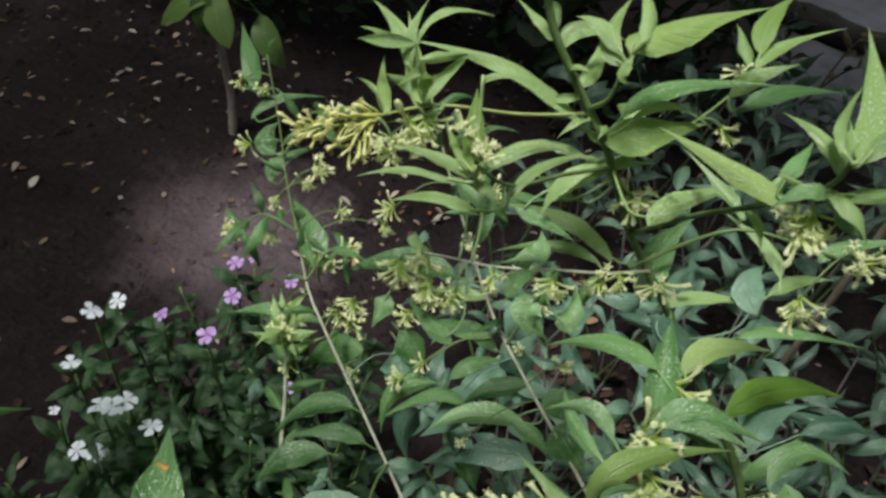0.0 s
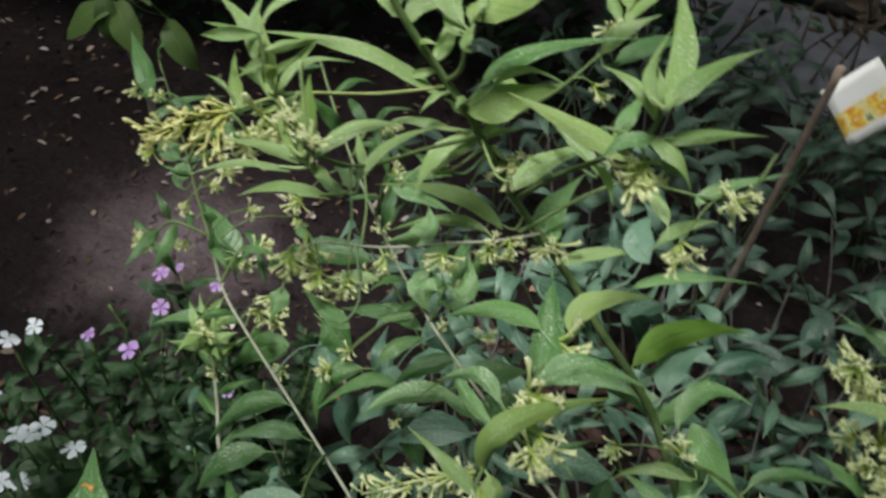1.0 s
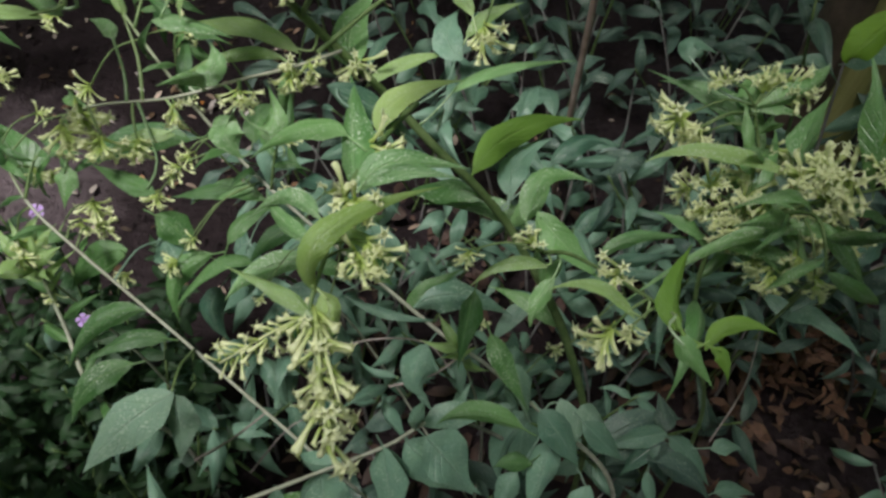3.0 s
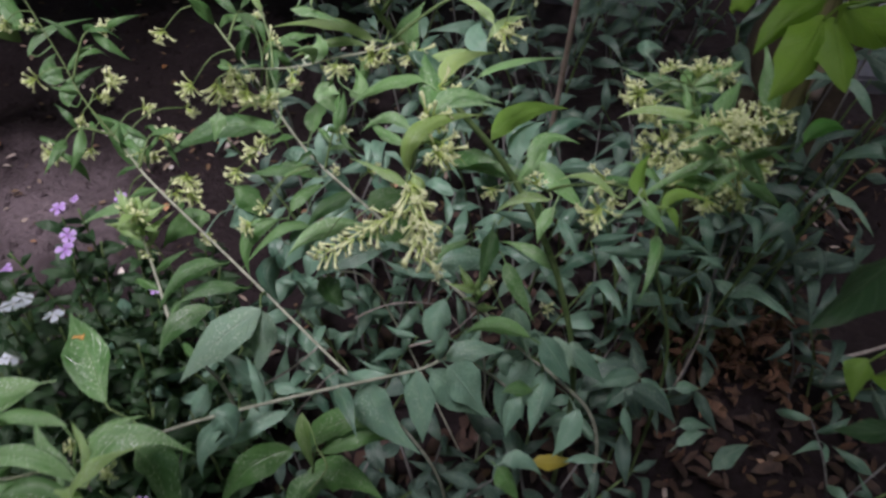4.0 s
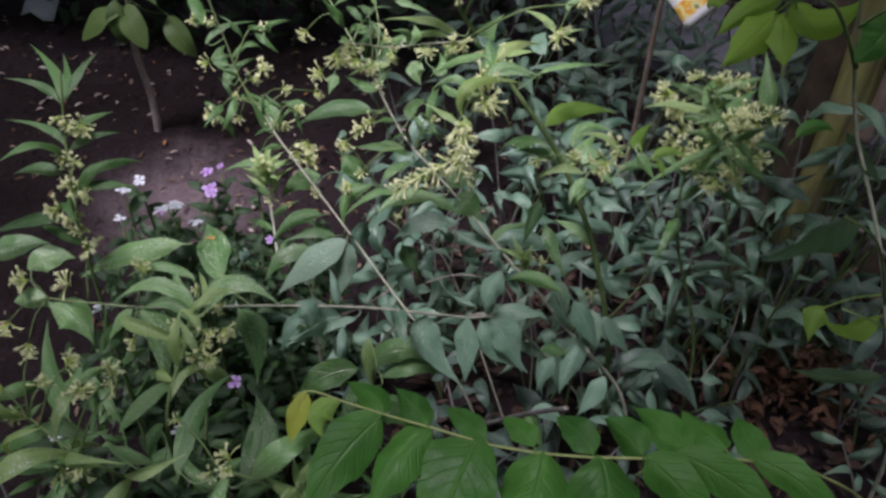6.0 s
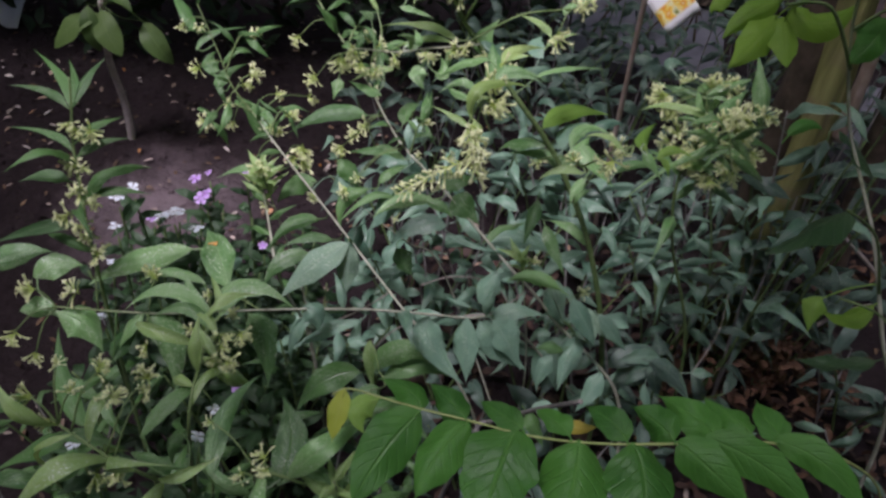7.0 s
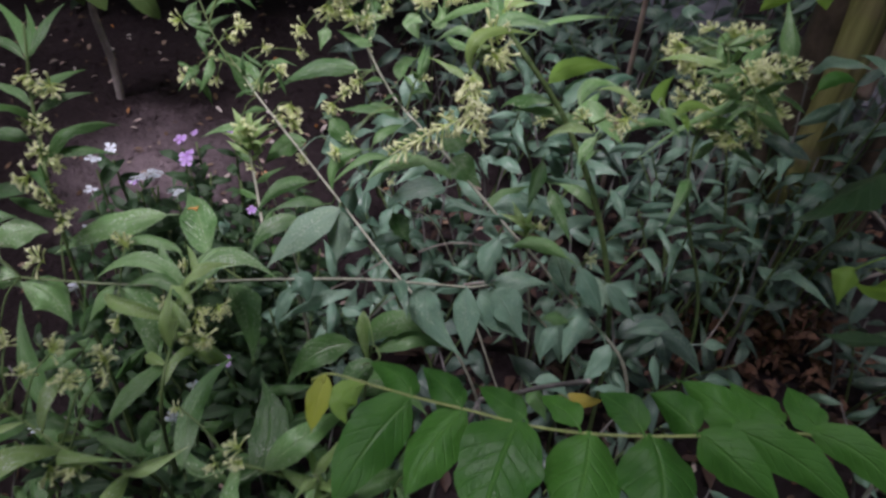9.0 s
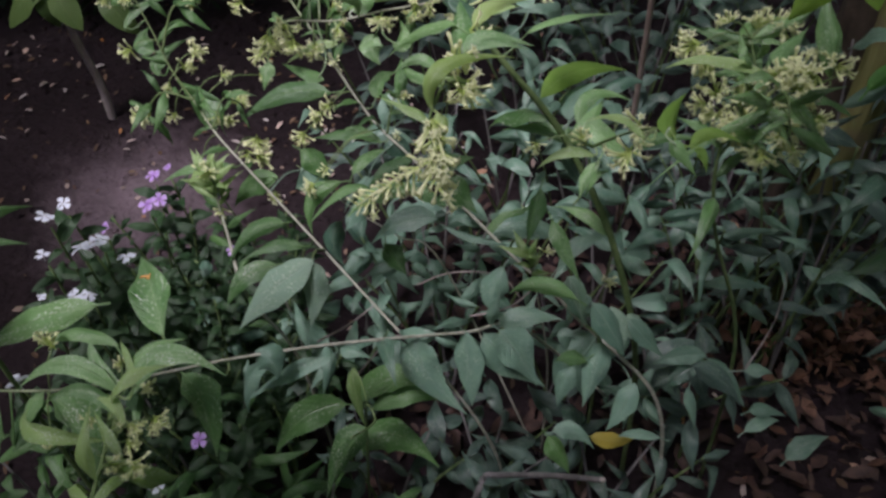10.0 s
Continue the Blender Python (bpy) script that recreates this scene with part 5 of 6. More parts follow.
bunch(crown, (0.047, 0.830, 1.051), None, 0.99)
bunch(crown, (0.050, 0.831, 1.053), None, 0.81)
bunch(back, (0.136, 0.976, 0.940), None, 0.72)
bunch(back, (0.153, 0.984, 0.941), None, 0.45)
bunch(back, (0.107, 0.950, 0.903), None, 0.90)
bunch(lean, (-0.398, 1.061, 0.652), None, 0.72)
bunch(lean, (-0.342, 0.985, 0.611), None, 0.85)
bunch(lean, (-0.258, 1.012, 0.624), None, 0.99)
bunch(lean, (-0.244, 0.974, 0.585), None, 0.63)
bunch(lean, (-0.311, 1.055, 0.653), None, 0.81)
bunch(lean, (-0.265, 1.100, 0.693), None, 0.81)
bunch(lean, (-0.479, 1.188, 0.760), None, 0.72)
bunch(lean, (-0.279, 1.008, 0.628), None, 0.90)
bunch(lean, (-0.333, 0.982, 0.609), None, 0.90)
bunch(lean, (-0.477, 1.144, 0.705), None, 0.85)
bunch(lean, (-0.412, 1.103, 0.672), None, 0.85)
bunch(lean, (-0.371, 1.142, 0.709), None, 0.99)
bunch(lean, (-0.380, 1.127, 0.695), None, 0.81)
bunch(lean, (-0.322, 1.050, 0.658), None, 0.81)
bunch(lean, (-0.266, 1.023, 0.640), None, 0.81)
bunch(lean, (-0.314, 1.100, 0.700), None, 0.63)
bunch(lean, (-0.508, 1.188, 0.759), None, 0.72)
bunch(reach, (-0.025, 1.044, 0.644), None, 0.81)
bunch(reach, (-0.193, 0.977, 0.602), None, 0.72)
bunch(reach, (-0.175, 0.996, 0.614), None, 0.54)
bunch(reach, (-0.104, 0.950, 0.575), None, 0.54)
bunch(reach, (-0.186, 1.048, 0.666), None, 0.95)
bunch(reach, (-0.172, 1.055, 0.679), None, 0.81)
bunch(reach, (-0.299, 1.149, 0.774), None, 0.90)
bunch(reach, (-0.258, 1.080, 0.742), None, 0.81)
bunch(reach, (-0.206, 1.027, 0.645), None, 0.72)
bunch(reach, (0.137, 0.966, 0.506), None, 0.72)
bunch(reach, (0.228, 0.962, 0.447), None, 0.63)
bunch(reach, (-0.159, 1.084, 0.732), None, 0.63)
bunch(reach, (-0.078, 1.043, 0.643), None, 0.45)
bunch(droop, (0.041, 0.833, 0.912), None, 0.90)
bunch(droop, (0.028, 0.793, 0.915), None, 0.90)
bunch(droop, (0.037, 0.768, 0.898), None, 0.99)
bunch(droop, (0.032, 0.760, 0.902), None, 0.72)
bunch(side, (0.148, 0.884, 0.768), None, 0.81)
bunch(side, (0.168, 0.741, 0.850), None, 0.90)
bunch(side, (0.182, 0.788, 0.847), None, 0.81)
bunch(side, (0.096, 0.864, 0.765), None, 0.63)
bunch(side, (0.175, 0.733, 0.867), None, 0.54)
bunch(right_back, (0.256, 0.937, 0.843), None, 0.99)
bunch(right_back, (0.273, 0.931, 0.821), None, 0.90)
bunch(right_back, (0.271, 0.917, 0.787), None, 0.81)
bunch(right_back, (0.288, 0.962, 0.860), None, 0.72)
bunch(right_back, (0.265, 0.931, 0.835), None, 0.72)
bunch(right_back, (0.324, 0.964, 0.861), None, 0.81)
bunch(right_back, (0.347, 0.954, 0.860), None, 0.81)
bunch(right, (0.293, 0.888, 0.792), None, 0.99)
bunch(right, (0.304, 0.885, 0.816), None, 0.90)
bunch(right, (0.300, 0.870, 0.783), None, 0.90)
bunch(right, (0.319, 0.831, 0.781), None, 0.90)
bunch(right, (0.332, 0.827, 0.803), None, 0.90)
bunch(right, (0.337, 0.808, 0.805), None, 0.90)
bunch(right, (0.329, 0.872, 0.851), None, 0.99)
bunch(right, (0.336, 0.868, 0.862), None, 0.99)
bunch(right, (0.347, 0.858, 0.862), None, 0.99)
bunch(right, (0.349, 0.850, 0.837), None, 0.90)
bunch(right, (0.314, 0.844, 0.777), None, 0.72)
bunch(along, (-0.344, 0.622, 0.726), None, 0.72)
bunch(along, (-0.403, 0.626, 0.742), None, 0.72)
bunch(along, (-0.434, 0.603, 0.705), None, 0.72)
bunch(along, (-0.483, 0.595, 0.706), None, 0.72)
bunch(along, (-0.491, 0.555, 0.662), None, 0.72)
bunch(along, (-0.464, 0.545, 0.639), None, 0.72)
bunch(along, (-0.336, 0.555, 0.664), None, 0.63)
bunch(right_back, (0.336, 0.961, 0.857), None, 0.90)
bunch(right_back, (0.356, 0.958, 0.853), None, 0.80)
bunch(right_back, (0.269, 0.935, 0.828), None, 0.80)
bunch(right, (0.281, 0.898, 0.814), None, 0.90)
bunch(right_back, (0.319, 0.922, 0.801), None, 1.00)
bunch(right_back, (0.348, 0.931, 0.813), None, 1.00)
bunch(right, (0.343, 0.855, 0.849), None, 0.90)
bunch(right, (0.358, 0.852, 0.880), None, 0.90)
bunch(right, (0.373, 0.843, 0.875), None, 0.70)
bunch(right, (0.302, 0.882, 0.794), None, 0.90)
bunch(right, (0.319, 0.875, 0.809), None, 0.80)
bunch(right, (0.349, 0.854, 0.821), None, 1.00)
bunch(right, (0.363, 0.832, 0.822), None, 0.90)
bunch(right, (0.277, 0.890, 0.794), None, 0.80)
bunch(right_back, (0.317, 0.894, 0.762), None, 0.70)
marked = leaf(along, MATURE, (-0.288, 0.699, 0.635), (-0.355, 0.812, 0.638), 0.42, 0.04, 0, "leaf", "green leaf with an orange withered spot")
om, _, _, op = mat("withered_spot")
op.inputs["Base Color"].default_value, op.inputs["Roughness"].default_value = (0.60, 0.33, 0.10, 1), 0.7
marked.data = min((leaf_mesh(MATURE, 0.04, q) for q in range(8)), key=lambda m: abs(m.vertices[52].co.z))
grid_pts = [v.co for v in marked.data.vertices]
ox = []
for a in np.linspace(0, 6.283, 13)[:-1]:
    u, s = 0.66 + 0.022 * math.cos(a) + 0.03 * math.sin(a) + 0.012 * math.sin(3 * a), 0.10 + 0.48 * math.sin(a) + 0.10 * math.sin(2 * a)
    row = min(int(u * 10), 9)
    lo, hi = [grid_pts[r * 5 + 2].lerp(grid_pts[r * 5 + (4 if s > 0 else 0)], abs(s)) for r in (row, row + 1)]
    ox.append(marked.matrix_basis @ (lo.lerp(hi, u * 10 - row) + Vector((0, 0, 0.012))))
spot = mesh_object("withered_spot", ox, [tuple(range(12))], om, along)
spot.modifiers.new("thickness", "SOLIDIFY").thickness = 0.001
for st, kind, a, b, n, size, seed, w in (
        (tall, MATURE, 0.15, 0.30, 4, 0.08, 2, 0.30), (backtwig, YOUNG, 0.3, 0.9, 3, 0.05, 4, 0.28), (lean, DIM, 0.55, 1.0, 9, 0.050, 7, 0.28),
        (right, MATURE, 0.45, 0.98, 8, 0.080, 8, 0.26), (right_back, MATURE, 0.2, 1.0, 4, 0.070, 9, 0.30), (along, SHADE, 0.15, 0.5, 5, 0.060, 10, 0.36), (reach, DIM, 0.72, 1.0, 7, 0.055, 6, 0.28), (tip_shoot, YOUNG, 0.2, 1.0, 5, 0.045, 61, 0.26), (bloom, MATURE, 0.2, 0.8, 3, 0.05, 12, 0.28)):
    dress(st, kind, a, b, n, size, seed, w)
dress(tall, YOUNG, 0.72, 0.98, 9, 0.030, 61, 0.30, 0.3)
dress(crown, YOUNG, 0.25, 0.85, 6, 0.028, 62, 0.30, 0.3)
for st, a, b, n, seed, kind, fl in ((reach, 0.70, 0.98, 3, 201, DIM, 0.7), (lean, 0.62, 0.98, 3, 202, DIM, 0.9), (right, 0.6, 0.95, 3, 205, MATURE, 0.6)):
    twigs(bush, st, a, b, n, seed, kind, 0.08, 0.052, 0.26, fl)
raceme(yellow, (-0.180, 0.861, 1.021), (-0.217, 0.829, 1.015), 52, 0.0115, YELLOW_M, 3, 1.0, 0.55)
raceme(yellow, (-0.183, 0.853, 1.021), (-0.189, 0.837, 1.006), 18, 0.0115, YELLOW_M, 33, 0.9, -0.2)
raceme(droop, (0.006, 0.742, 0.888), (0.016, 0.672, 0.872), 34, 0.0165, None, 4, 0.75, -0.25, 1.4)
raceme(droop, (0.004, 0.745, 0.886), (0.022, 0.690, 0.880), 14, 0.0150, None, 14, 0.6, -0.2, 1.4)
raceme(droop, (0.0, 0.80, 0.80), (-0.080, 0.785, 0.750), 50, 0.0150, None, 5, 0.45, -0.25, 1.3)
stem(bush, [(0.018, 0.800, 0.905), (0.012, 0.805, 0.85), (0.0, 0.80, 0.80)], 0.0010, 0.0007, STEM_GREEN, "flower_stalk")

# ---- a second, smaller jasmine: the flowering stem over bare soil and the spray beside it ----
small = thing("night_jasmine_bush", (-0.42, 0.62, 0), "smaller night-blooming jasmine with an upright flowering stem", "bush")
leftstem = stem(small, [(-0.450, 0.640, -0.01), (-0.425, 0.630, 0.45), (-0.409, 0.630, 0.749), (-0.422, 0.660, 0.800), (-0.431, 0.687, 0.847), (-0.426, 0.696, 0.888), (-0.426, 0.709, 0.919)], 0.0028, 0.0012, STEM_GREEN)
spray = stem(small, [(-0.320, 0.540, -0.01), (-0.29, 0.50, 0.4), (-0.245, 0.450, 0.68), (-0.250, 0.520, 0.715), (-0.270, 0.600, 0.704)], 0.0028, 0.0012, STEM_GREEN)
low_spray = stem(small, [(-0.300, 0.510, 0.30), (-0.235, 0.400, 0.65), (-0.225, 0.345, 0.765), (-0.260, 0.350, 0.782), (-0.312, 0.375, 0.780)], 0.0021, 0.0011, STEM_GREEN)
near_spray = stem(small, [(-0.290, 0.500, 0.36), (-0.18, 0.42, 0.62), (-0.14, 0.36, 0.765), (-0.10, 0.36, 0.755), (-0.06, 0.362, 0.732)], 0.0019, 0.0010, STEM_GREEN)
low_shoot = stem(small, [(-0.14, 0.76, -0.01), (-0.115, 0.765, 0.30), (-0.100, 0.752, 0.43), (-0.085, 0.725, 0.437), (-0.098, 0.665, 0.500)], 0.0022, 0.0010, STEM_GREEN)
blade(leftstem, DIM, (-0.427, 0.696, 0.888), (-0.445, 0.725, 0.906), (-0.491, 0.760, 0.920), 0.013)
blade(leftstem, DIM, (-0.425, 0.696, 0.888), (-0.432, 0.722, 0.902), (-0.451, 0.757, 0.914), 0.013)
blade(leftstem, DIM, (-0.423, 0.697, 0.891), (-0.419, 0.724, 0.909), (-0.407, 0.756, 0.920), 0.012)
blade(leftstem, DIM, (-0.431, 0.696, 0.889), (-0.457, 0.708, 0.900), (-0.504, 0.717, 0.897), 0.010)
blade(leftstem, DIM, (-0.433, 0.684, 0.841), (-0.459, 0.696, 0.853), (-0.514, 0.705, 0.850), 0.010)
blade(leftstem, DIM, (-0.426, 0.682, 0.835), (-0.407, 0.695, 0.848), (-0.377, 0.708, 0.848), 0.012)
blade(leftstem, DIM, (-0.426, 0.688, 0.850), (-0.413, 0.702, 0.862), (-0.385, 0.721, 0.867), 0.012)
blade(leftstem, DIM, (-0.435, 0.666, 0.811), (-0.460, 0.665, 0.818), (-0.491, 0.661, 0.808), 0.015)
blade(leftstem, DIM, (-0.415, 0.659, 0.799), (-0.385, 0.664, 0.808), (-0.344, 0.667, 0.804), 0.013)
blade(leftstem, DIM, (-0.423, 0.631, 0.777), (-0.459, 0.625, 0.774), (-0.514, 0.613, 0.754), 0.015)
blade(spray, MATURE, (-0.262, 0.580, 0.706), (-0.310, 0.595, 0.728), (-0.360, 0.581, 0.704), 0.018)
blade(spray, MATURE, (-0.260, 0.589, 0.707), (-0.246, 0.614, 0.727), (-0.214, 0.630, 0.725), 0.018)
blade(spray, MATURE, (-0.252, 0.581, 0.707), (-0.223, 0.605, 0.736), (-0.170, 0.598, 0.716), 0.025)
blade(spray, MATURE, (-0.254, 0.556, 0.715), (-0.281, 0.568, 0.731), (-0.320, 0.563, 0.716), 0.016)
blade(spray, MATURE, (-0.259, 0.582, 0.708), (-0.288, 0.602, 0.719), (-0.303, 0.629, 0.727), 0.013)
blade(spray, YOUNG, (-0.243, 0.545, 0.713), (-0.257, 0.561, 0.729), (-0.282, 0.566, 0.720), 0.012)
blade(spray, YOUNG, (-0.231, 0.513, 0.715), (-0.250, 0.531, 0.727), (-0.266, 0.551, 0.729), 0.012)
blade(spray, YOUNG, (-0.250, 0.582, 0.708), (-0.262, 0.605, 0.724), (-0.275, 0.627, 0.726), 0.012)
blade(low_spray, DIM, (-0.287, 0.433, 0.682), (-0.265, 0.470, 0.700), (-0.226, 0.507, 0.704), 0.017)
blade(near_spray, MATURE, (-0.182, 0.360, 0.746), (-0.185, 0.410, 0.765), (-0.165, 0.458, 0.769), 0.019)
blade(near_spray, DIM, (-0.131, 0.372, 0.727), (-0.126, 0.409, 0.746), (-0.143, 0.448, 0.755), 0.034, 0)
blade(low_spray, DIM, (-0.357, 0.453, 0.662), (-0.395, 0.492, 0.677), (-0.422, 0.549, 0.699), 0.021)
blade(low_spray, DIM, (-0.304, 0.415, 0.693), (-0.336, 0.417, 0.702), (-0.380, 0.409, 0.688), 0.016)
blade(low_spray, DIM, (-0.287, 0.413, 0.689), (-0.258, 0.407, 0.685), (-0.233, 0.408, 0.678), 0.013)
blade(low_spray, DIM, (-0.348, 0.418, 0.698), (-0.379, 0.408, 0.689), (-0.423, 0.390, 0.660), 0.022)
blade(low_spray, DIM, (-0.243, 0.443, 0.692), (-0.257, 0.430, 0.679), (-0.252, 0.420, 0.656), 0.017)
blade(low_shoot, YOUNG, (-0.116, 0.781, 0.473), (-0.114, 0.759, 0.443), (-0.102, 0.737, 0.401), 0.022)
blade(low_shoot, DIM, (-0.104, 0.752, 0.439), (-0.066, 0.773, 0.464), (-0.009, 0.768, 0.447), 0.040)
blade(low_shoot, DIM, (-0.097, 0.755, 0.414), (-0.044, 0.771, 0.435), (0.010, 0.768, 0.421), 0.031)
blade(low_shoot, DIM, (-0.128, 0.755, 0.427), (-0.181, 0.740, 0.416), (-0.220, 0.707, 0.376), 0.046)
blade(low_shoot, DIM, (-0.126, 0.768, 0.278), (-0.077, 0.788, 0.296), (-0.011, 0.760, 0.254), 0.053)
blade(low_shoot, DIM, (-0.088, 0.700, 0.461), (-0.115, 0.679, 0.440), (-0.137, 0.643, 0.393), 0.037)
bunch(leftstem, (-0.433, 0.685, 0.871), None, 0.68)
bunch(leftstem, (-0.421, 0.683, 0.864), None, 0.63)
bunch(leftstem, (-0.407, 0.691, 0.859), None, 0.72)
bunch(leftstem, (-0.432, 0.667, 0.831), None, 0.72)
bunch(leftstem, (-0.415, 0.669, 0.828), None, 0.63)
bunch(leftstem, (-0.426, 0.658, 0.803), None, 0.72)
bunch(leftstem, (-0.405, 0.654, 0.796), None, 0.72)
bunch(leftstem, (-0.431, 0.627, 0.789), None, 0.72)
bunch(leftstem, (-0.411, 0.624, 0.782), None, 0.72)
bunch(leftstem, (-0.412, 0.628, 0.761), None, 0.63)
bunch(spray, (-0.235, 0.582, 0.711), None, 0.56)
bunch(spray, (-0.230, 0.542, 0.716), None, 0.63)
bunch(spray, (-0.213, 0.545, 0.715), None, 0.63)
bunch(spray, (-0.232, 0.510, 0.716), None, 0.63)
bunch(spray, (-0.213, 0.506, 0.720), None, 0.63)
bunch(spray, (-0.270, 0.539, 0.724), None, 0.49)
bunch(spray, (-0.278, 0.608, 0.715), None, 0.35)
bunch(spray, (-0.227, 0.522, 0.719), None, 0.56)
bunch(low_spray, (-0.278, 0.409, 0.826), None, 0.56)
bunch(low_spray, (-0.261, 0.385, 0.813), None, 0.56)
bunch(low_spray, (-0.237, 0.397, 0.839), None, 0.56)
bunch(low_spray, (-0.237, 0.387, 0.823), None, 0.49)
bunch(low_spray, (-0.348, 0.386, 0.798), None, 0.56)
bunch(low_spray, (-0.325, 0.369, 0.780), None, 0.49)
bunch(low_spray, (-0.264, 0.329, 0.771), None, 0.53)
bunch(low_spray, (-0.250, 0.335, 0.773), None, 0.56)
bunch(low_spray, (-0.303, 0.395, 0.804), None, 0.49)
bunch(low_spray, (-0.314, 0.403, 0.829), None, 0.42)
bunch(near_spray, (-0.143, 0.369, 0.781), None, 0.46)
bunch(near_spray, (-0.133, 0.349, 0.778), None, 0.42)
bunch(near_spray, (-0.169, 0.370, 0.731), None, 0.42)
bunch(near_spray, (-0.193, 0.383, 0.790), None, 0.35)
for st, kind, a, b, n, size, seed, w in ((spray, YOUNG, 0.55, 0.92, 7, 0.075, 27, 0.24), (low_spray, YOUNG, 0.4, 1.0, 8, 0.070, 21, 0.24), (near_spray, MATURE, 0.3, 1.0, 5, 0.070, 22, 0.30), (leftstem, DIM, 0.3, 0.6, 4, 0.070, 23, 0.26)):
    dress(st, kind, a, b, n, size, seed, w, -0.1, 0.22)

# ---- young shoot beside the periwinkles ----
shoot = thing("jasmine_shoot", (-0.24, 0.93, 0), "young upright jasmine shoot with a leafy tip", "shoot")
young = stem(shoot, [(-0.235, 0.925, -0.01), (-0.25, 0.92, 0.3), (-0.283, 0.890, 0.476), (-0.308, 0.940, 0.550), (-0.330, 0.990, 0.622)], 0.0034, 0.0018, STEM_GREY)
dress(young, YOUNG, 0.85, 1.0, 9, 0.040, 30, 0.26, 0.6, 0.05, 0.6)
dress(young, DIM, 0.40, 0.85, 6, 0.052, 31, 0.30)
bunch(young, (-0.330, 0.994, 0.620))
bunch(young, (-0.318, 0.955, 0.572), None, 0.7)


# ---- small fresh shoots between the stems ----
for k, (x, y, z) in enumerate(((0.103, 0.905, 0.560), (-0.317, 0.959, 0.640), (-0.076, 0.357, 0.770))):
    fresh = thing("jasmine_shoot", (x + 0.05, y + 0.02, 0), "thin fresh jasmine shoot with a pale leafy tip", "shoot")
    fs = stem(fresh, [(x + 0.05, y + 0.02, -0.01), (x + 0.045, y + 0.03, z * 0.5), (x, y, z)], 0.0024, 0.0012, STEM_GREY, "stem", "", False)
    dress(fs, YOUNG, 0.90, 1.0, 8, 0.042, 400 + k, 0.30, 0.5, 0.10, 0.8)
    if k % 2:
        bunch(fs, (x, y - 0.004, z + 0.004), None, 0.8)


# ---- low leafy growth under and behind the bush ----
def undergrowth(at, reach_, tall_, stems, seed, kind, size, wide, label, leaves=(5, 8)):
    rng = random.Random(seed)
    at = Vector(at)
    ob = thing("undergrowth_plant", at, label, "plant", "undergrowth")
    for k in range(stems):
        a = k * 2.4 + rng.uniform(-0.4, 0.4)
        r = reach_ * rng.uniform(0.4, 1.0)
        h = tall_ * rng.uniform(0.6, 1.1)
        foot = at + Vector((rng.uniform(-0.03, 0.03), rng.uniform(-0.03, 0.03), -0.01))
        top = at + Vector((r * math.cos(a), r * math.sin(a), h))
        s = stem(ob, [foot, foot.lerp(top, 0.5) + Vector((0, 0, 0.12 * h)), top], 0.0032, 0.0014, TWIG_M if k % 2 else STEM_GREEN, "stem", "", False)
        dress(s, kind, 0.35, 1.0, rng.randint(*leaves), size * rng.uniform(0.6, 1.12), seed * 50 + k, wide * rng.uniform(0.7, 1.05), -0.2, 0.20)


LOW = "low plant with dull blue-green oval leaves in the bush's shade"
FAR = "leafy plant with shade-darkened leaves crowding the soil behind the bush"
grow = random.Random(77)
# plants to the right and front take the colour with deeper shade painted in
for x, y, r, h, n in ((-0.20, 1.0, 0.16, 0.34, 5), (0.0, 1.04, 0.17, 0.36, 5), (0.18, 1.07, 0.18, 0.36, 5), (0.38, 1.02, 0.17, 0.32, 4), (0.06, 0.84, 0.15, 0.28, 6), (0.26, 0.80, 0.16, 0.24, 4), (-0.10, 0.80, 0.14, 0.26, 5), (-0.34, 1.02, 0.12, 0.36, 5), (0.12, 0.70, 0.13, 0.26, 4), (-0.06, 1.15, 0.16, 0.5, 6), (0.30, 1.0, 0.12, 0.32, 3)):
    undergrowth((x, y, 0), r, h, n, int(1000 + x * 100 + y * 1000), SHADE if x < 0.33 and y > 0.9 else DEEP_SHADE, 0.082, 0.42, LOW)
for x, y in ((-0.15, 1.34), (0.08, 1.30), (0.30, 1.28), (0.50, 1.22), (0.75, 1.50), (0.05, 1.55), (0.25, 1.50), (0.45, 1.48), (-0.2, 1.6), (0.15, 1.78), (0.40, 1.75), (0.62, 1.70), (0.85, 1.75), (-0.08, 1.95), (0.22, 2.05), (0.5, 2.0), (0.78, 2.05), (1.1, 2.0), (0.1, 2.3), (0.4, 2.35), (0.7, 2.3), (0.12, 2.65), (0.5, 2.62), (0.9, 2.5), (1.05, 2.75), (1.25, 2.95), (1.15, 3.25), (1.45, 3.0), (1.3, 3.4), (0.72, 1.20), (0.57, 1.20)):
    undergrowth((x + grow.uniform(-0.03, 0.03), y, 0), 0.20, 0.42 + grow.uniform(-0.06, 0.10), 5, int(3000 + x * 100 + y * 1000), SHADE if x < 0.40 and y < 1.6 else DEEP_SHADE, 0.100, 0.40, FAR, (5, 7))
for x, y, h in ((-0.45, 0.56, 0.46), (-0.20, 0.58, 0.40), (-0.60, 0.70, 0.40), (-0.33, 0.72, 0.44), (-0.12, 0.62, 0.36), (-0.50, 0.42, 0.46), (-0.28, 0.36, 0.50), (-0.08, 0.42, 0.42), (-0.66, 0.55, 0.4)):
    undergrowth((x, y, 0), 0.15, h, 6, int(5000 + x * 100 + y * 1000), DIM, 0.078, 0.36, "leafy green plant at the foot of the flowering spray")
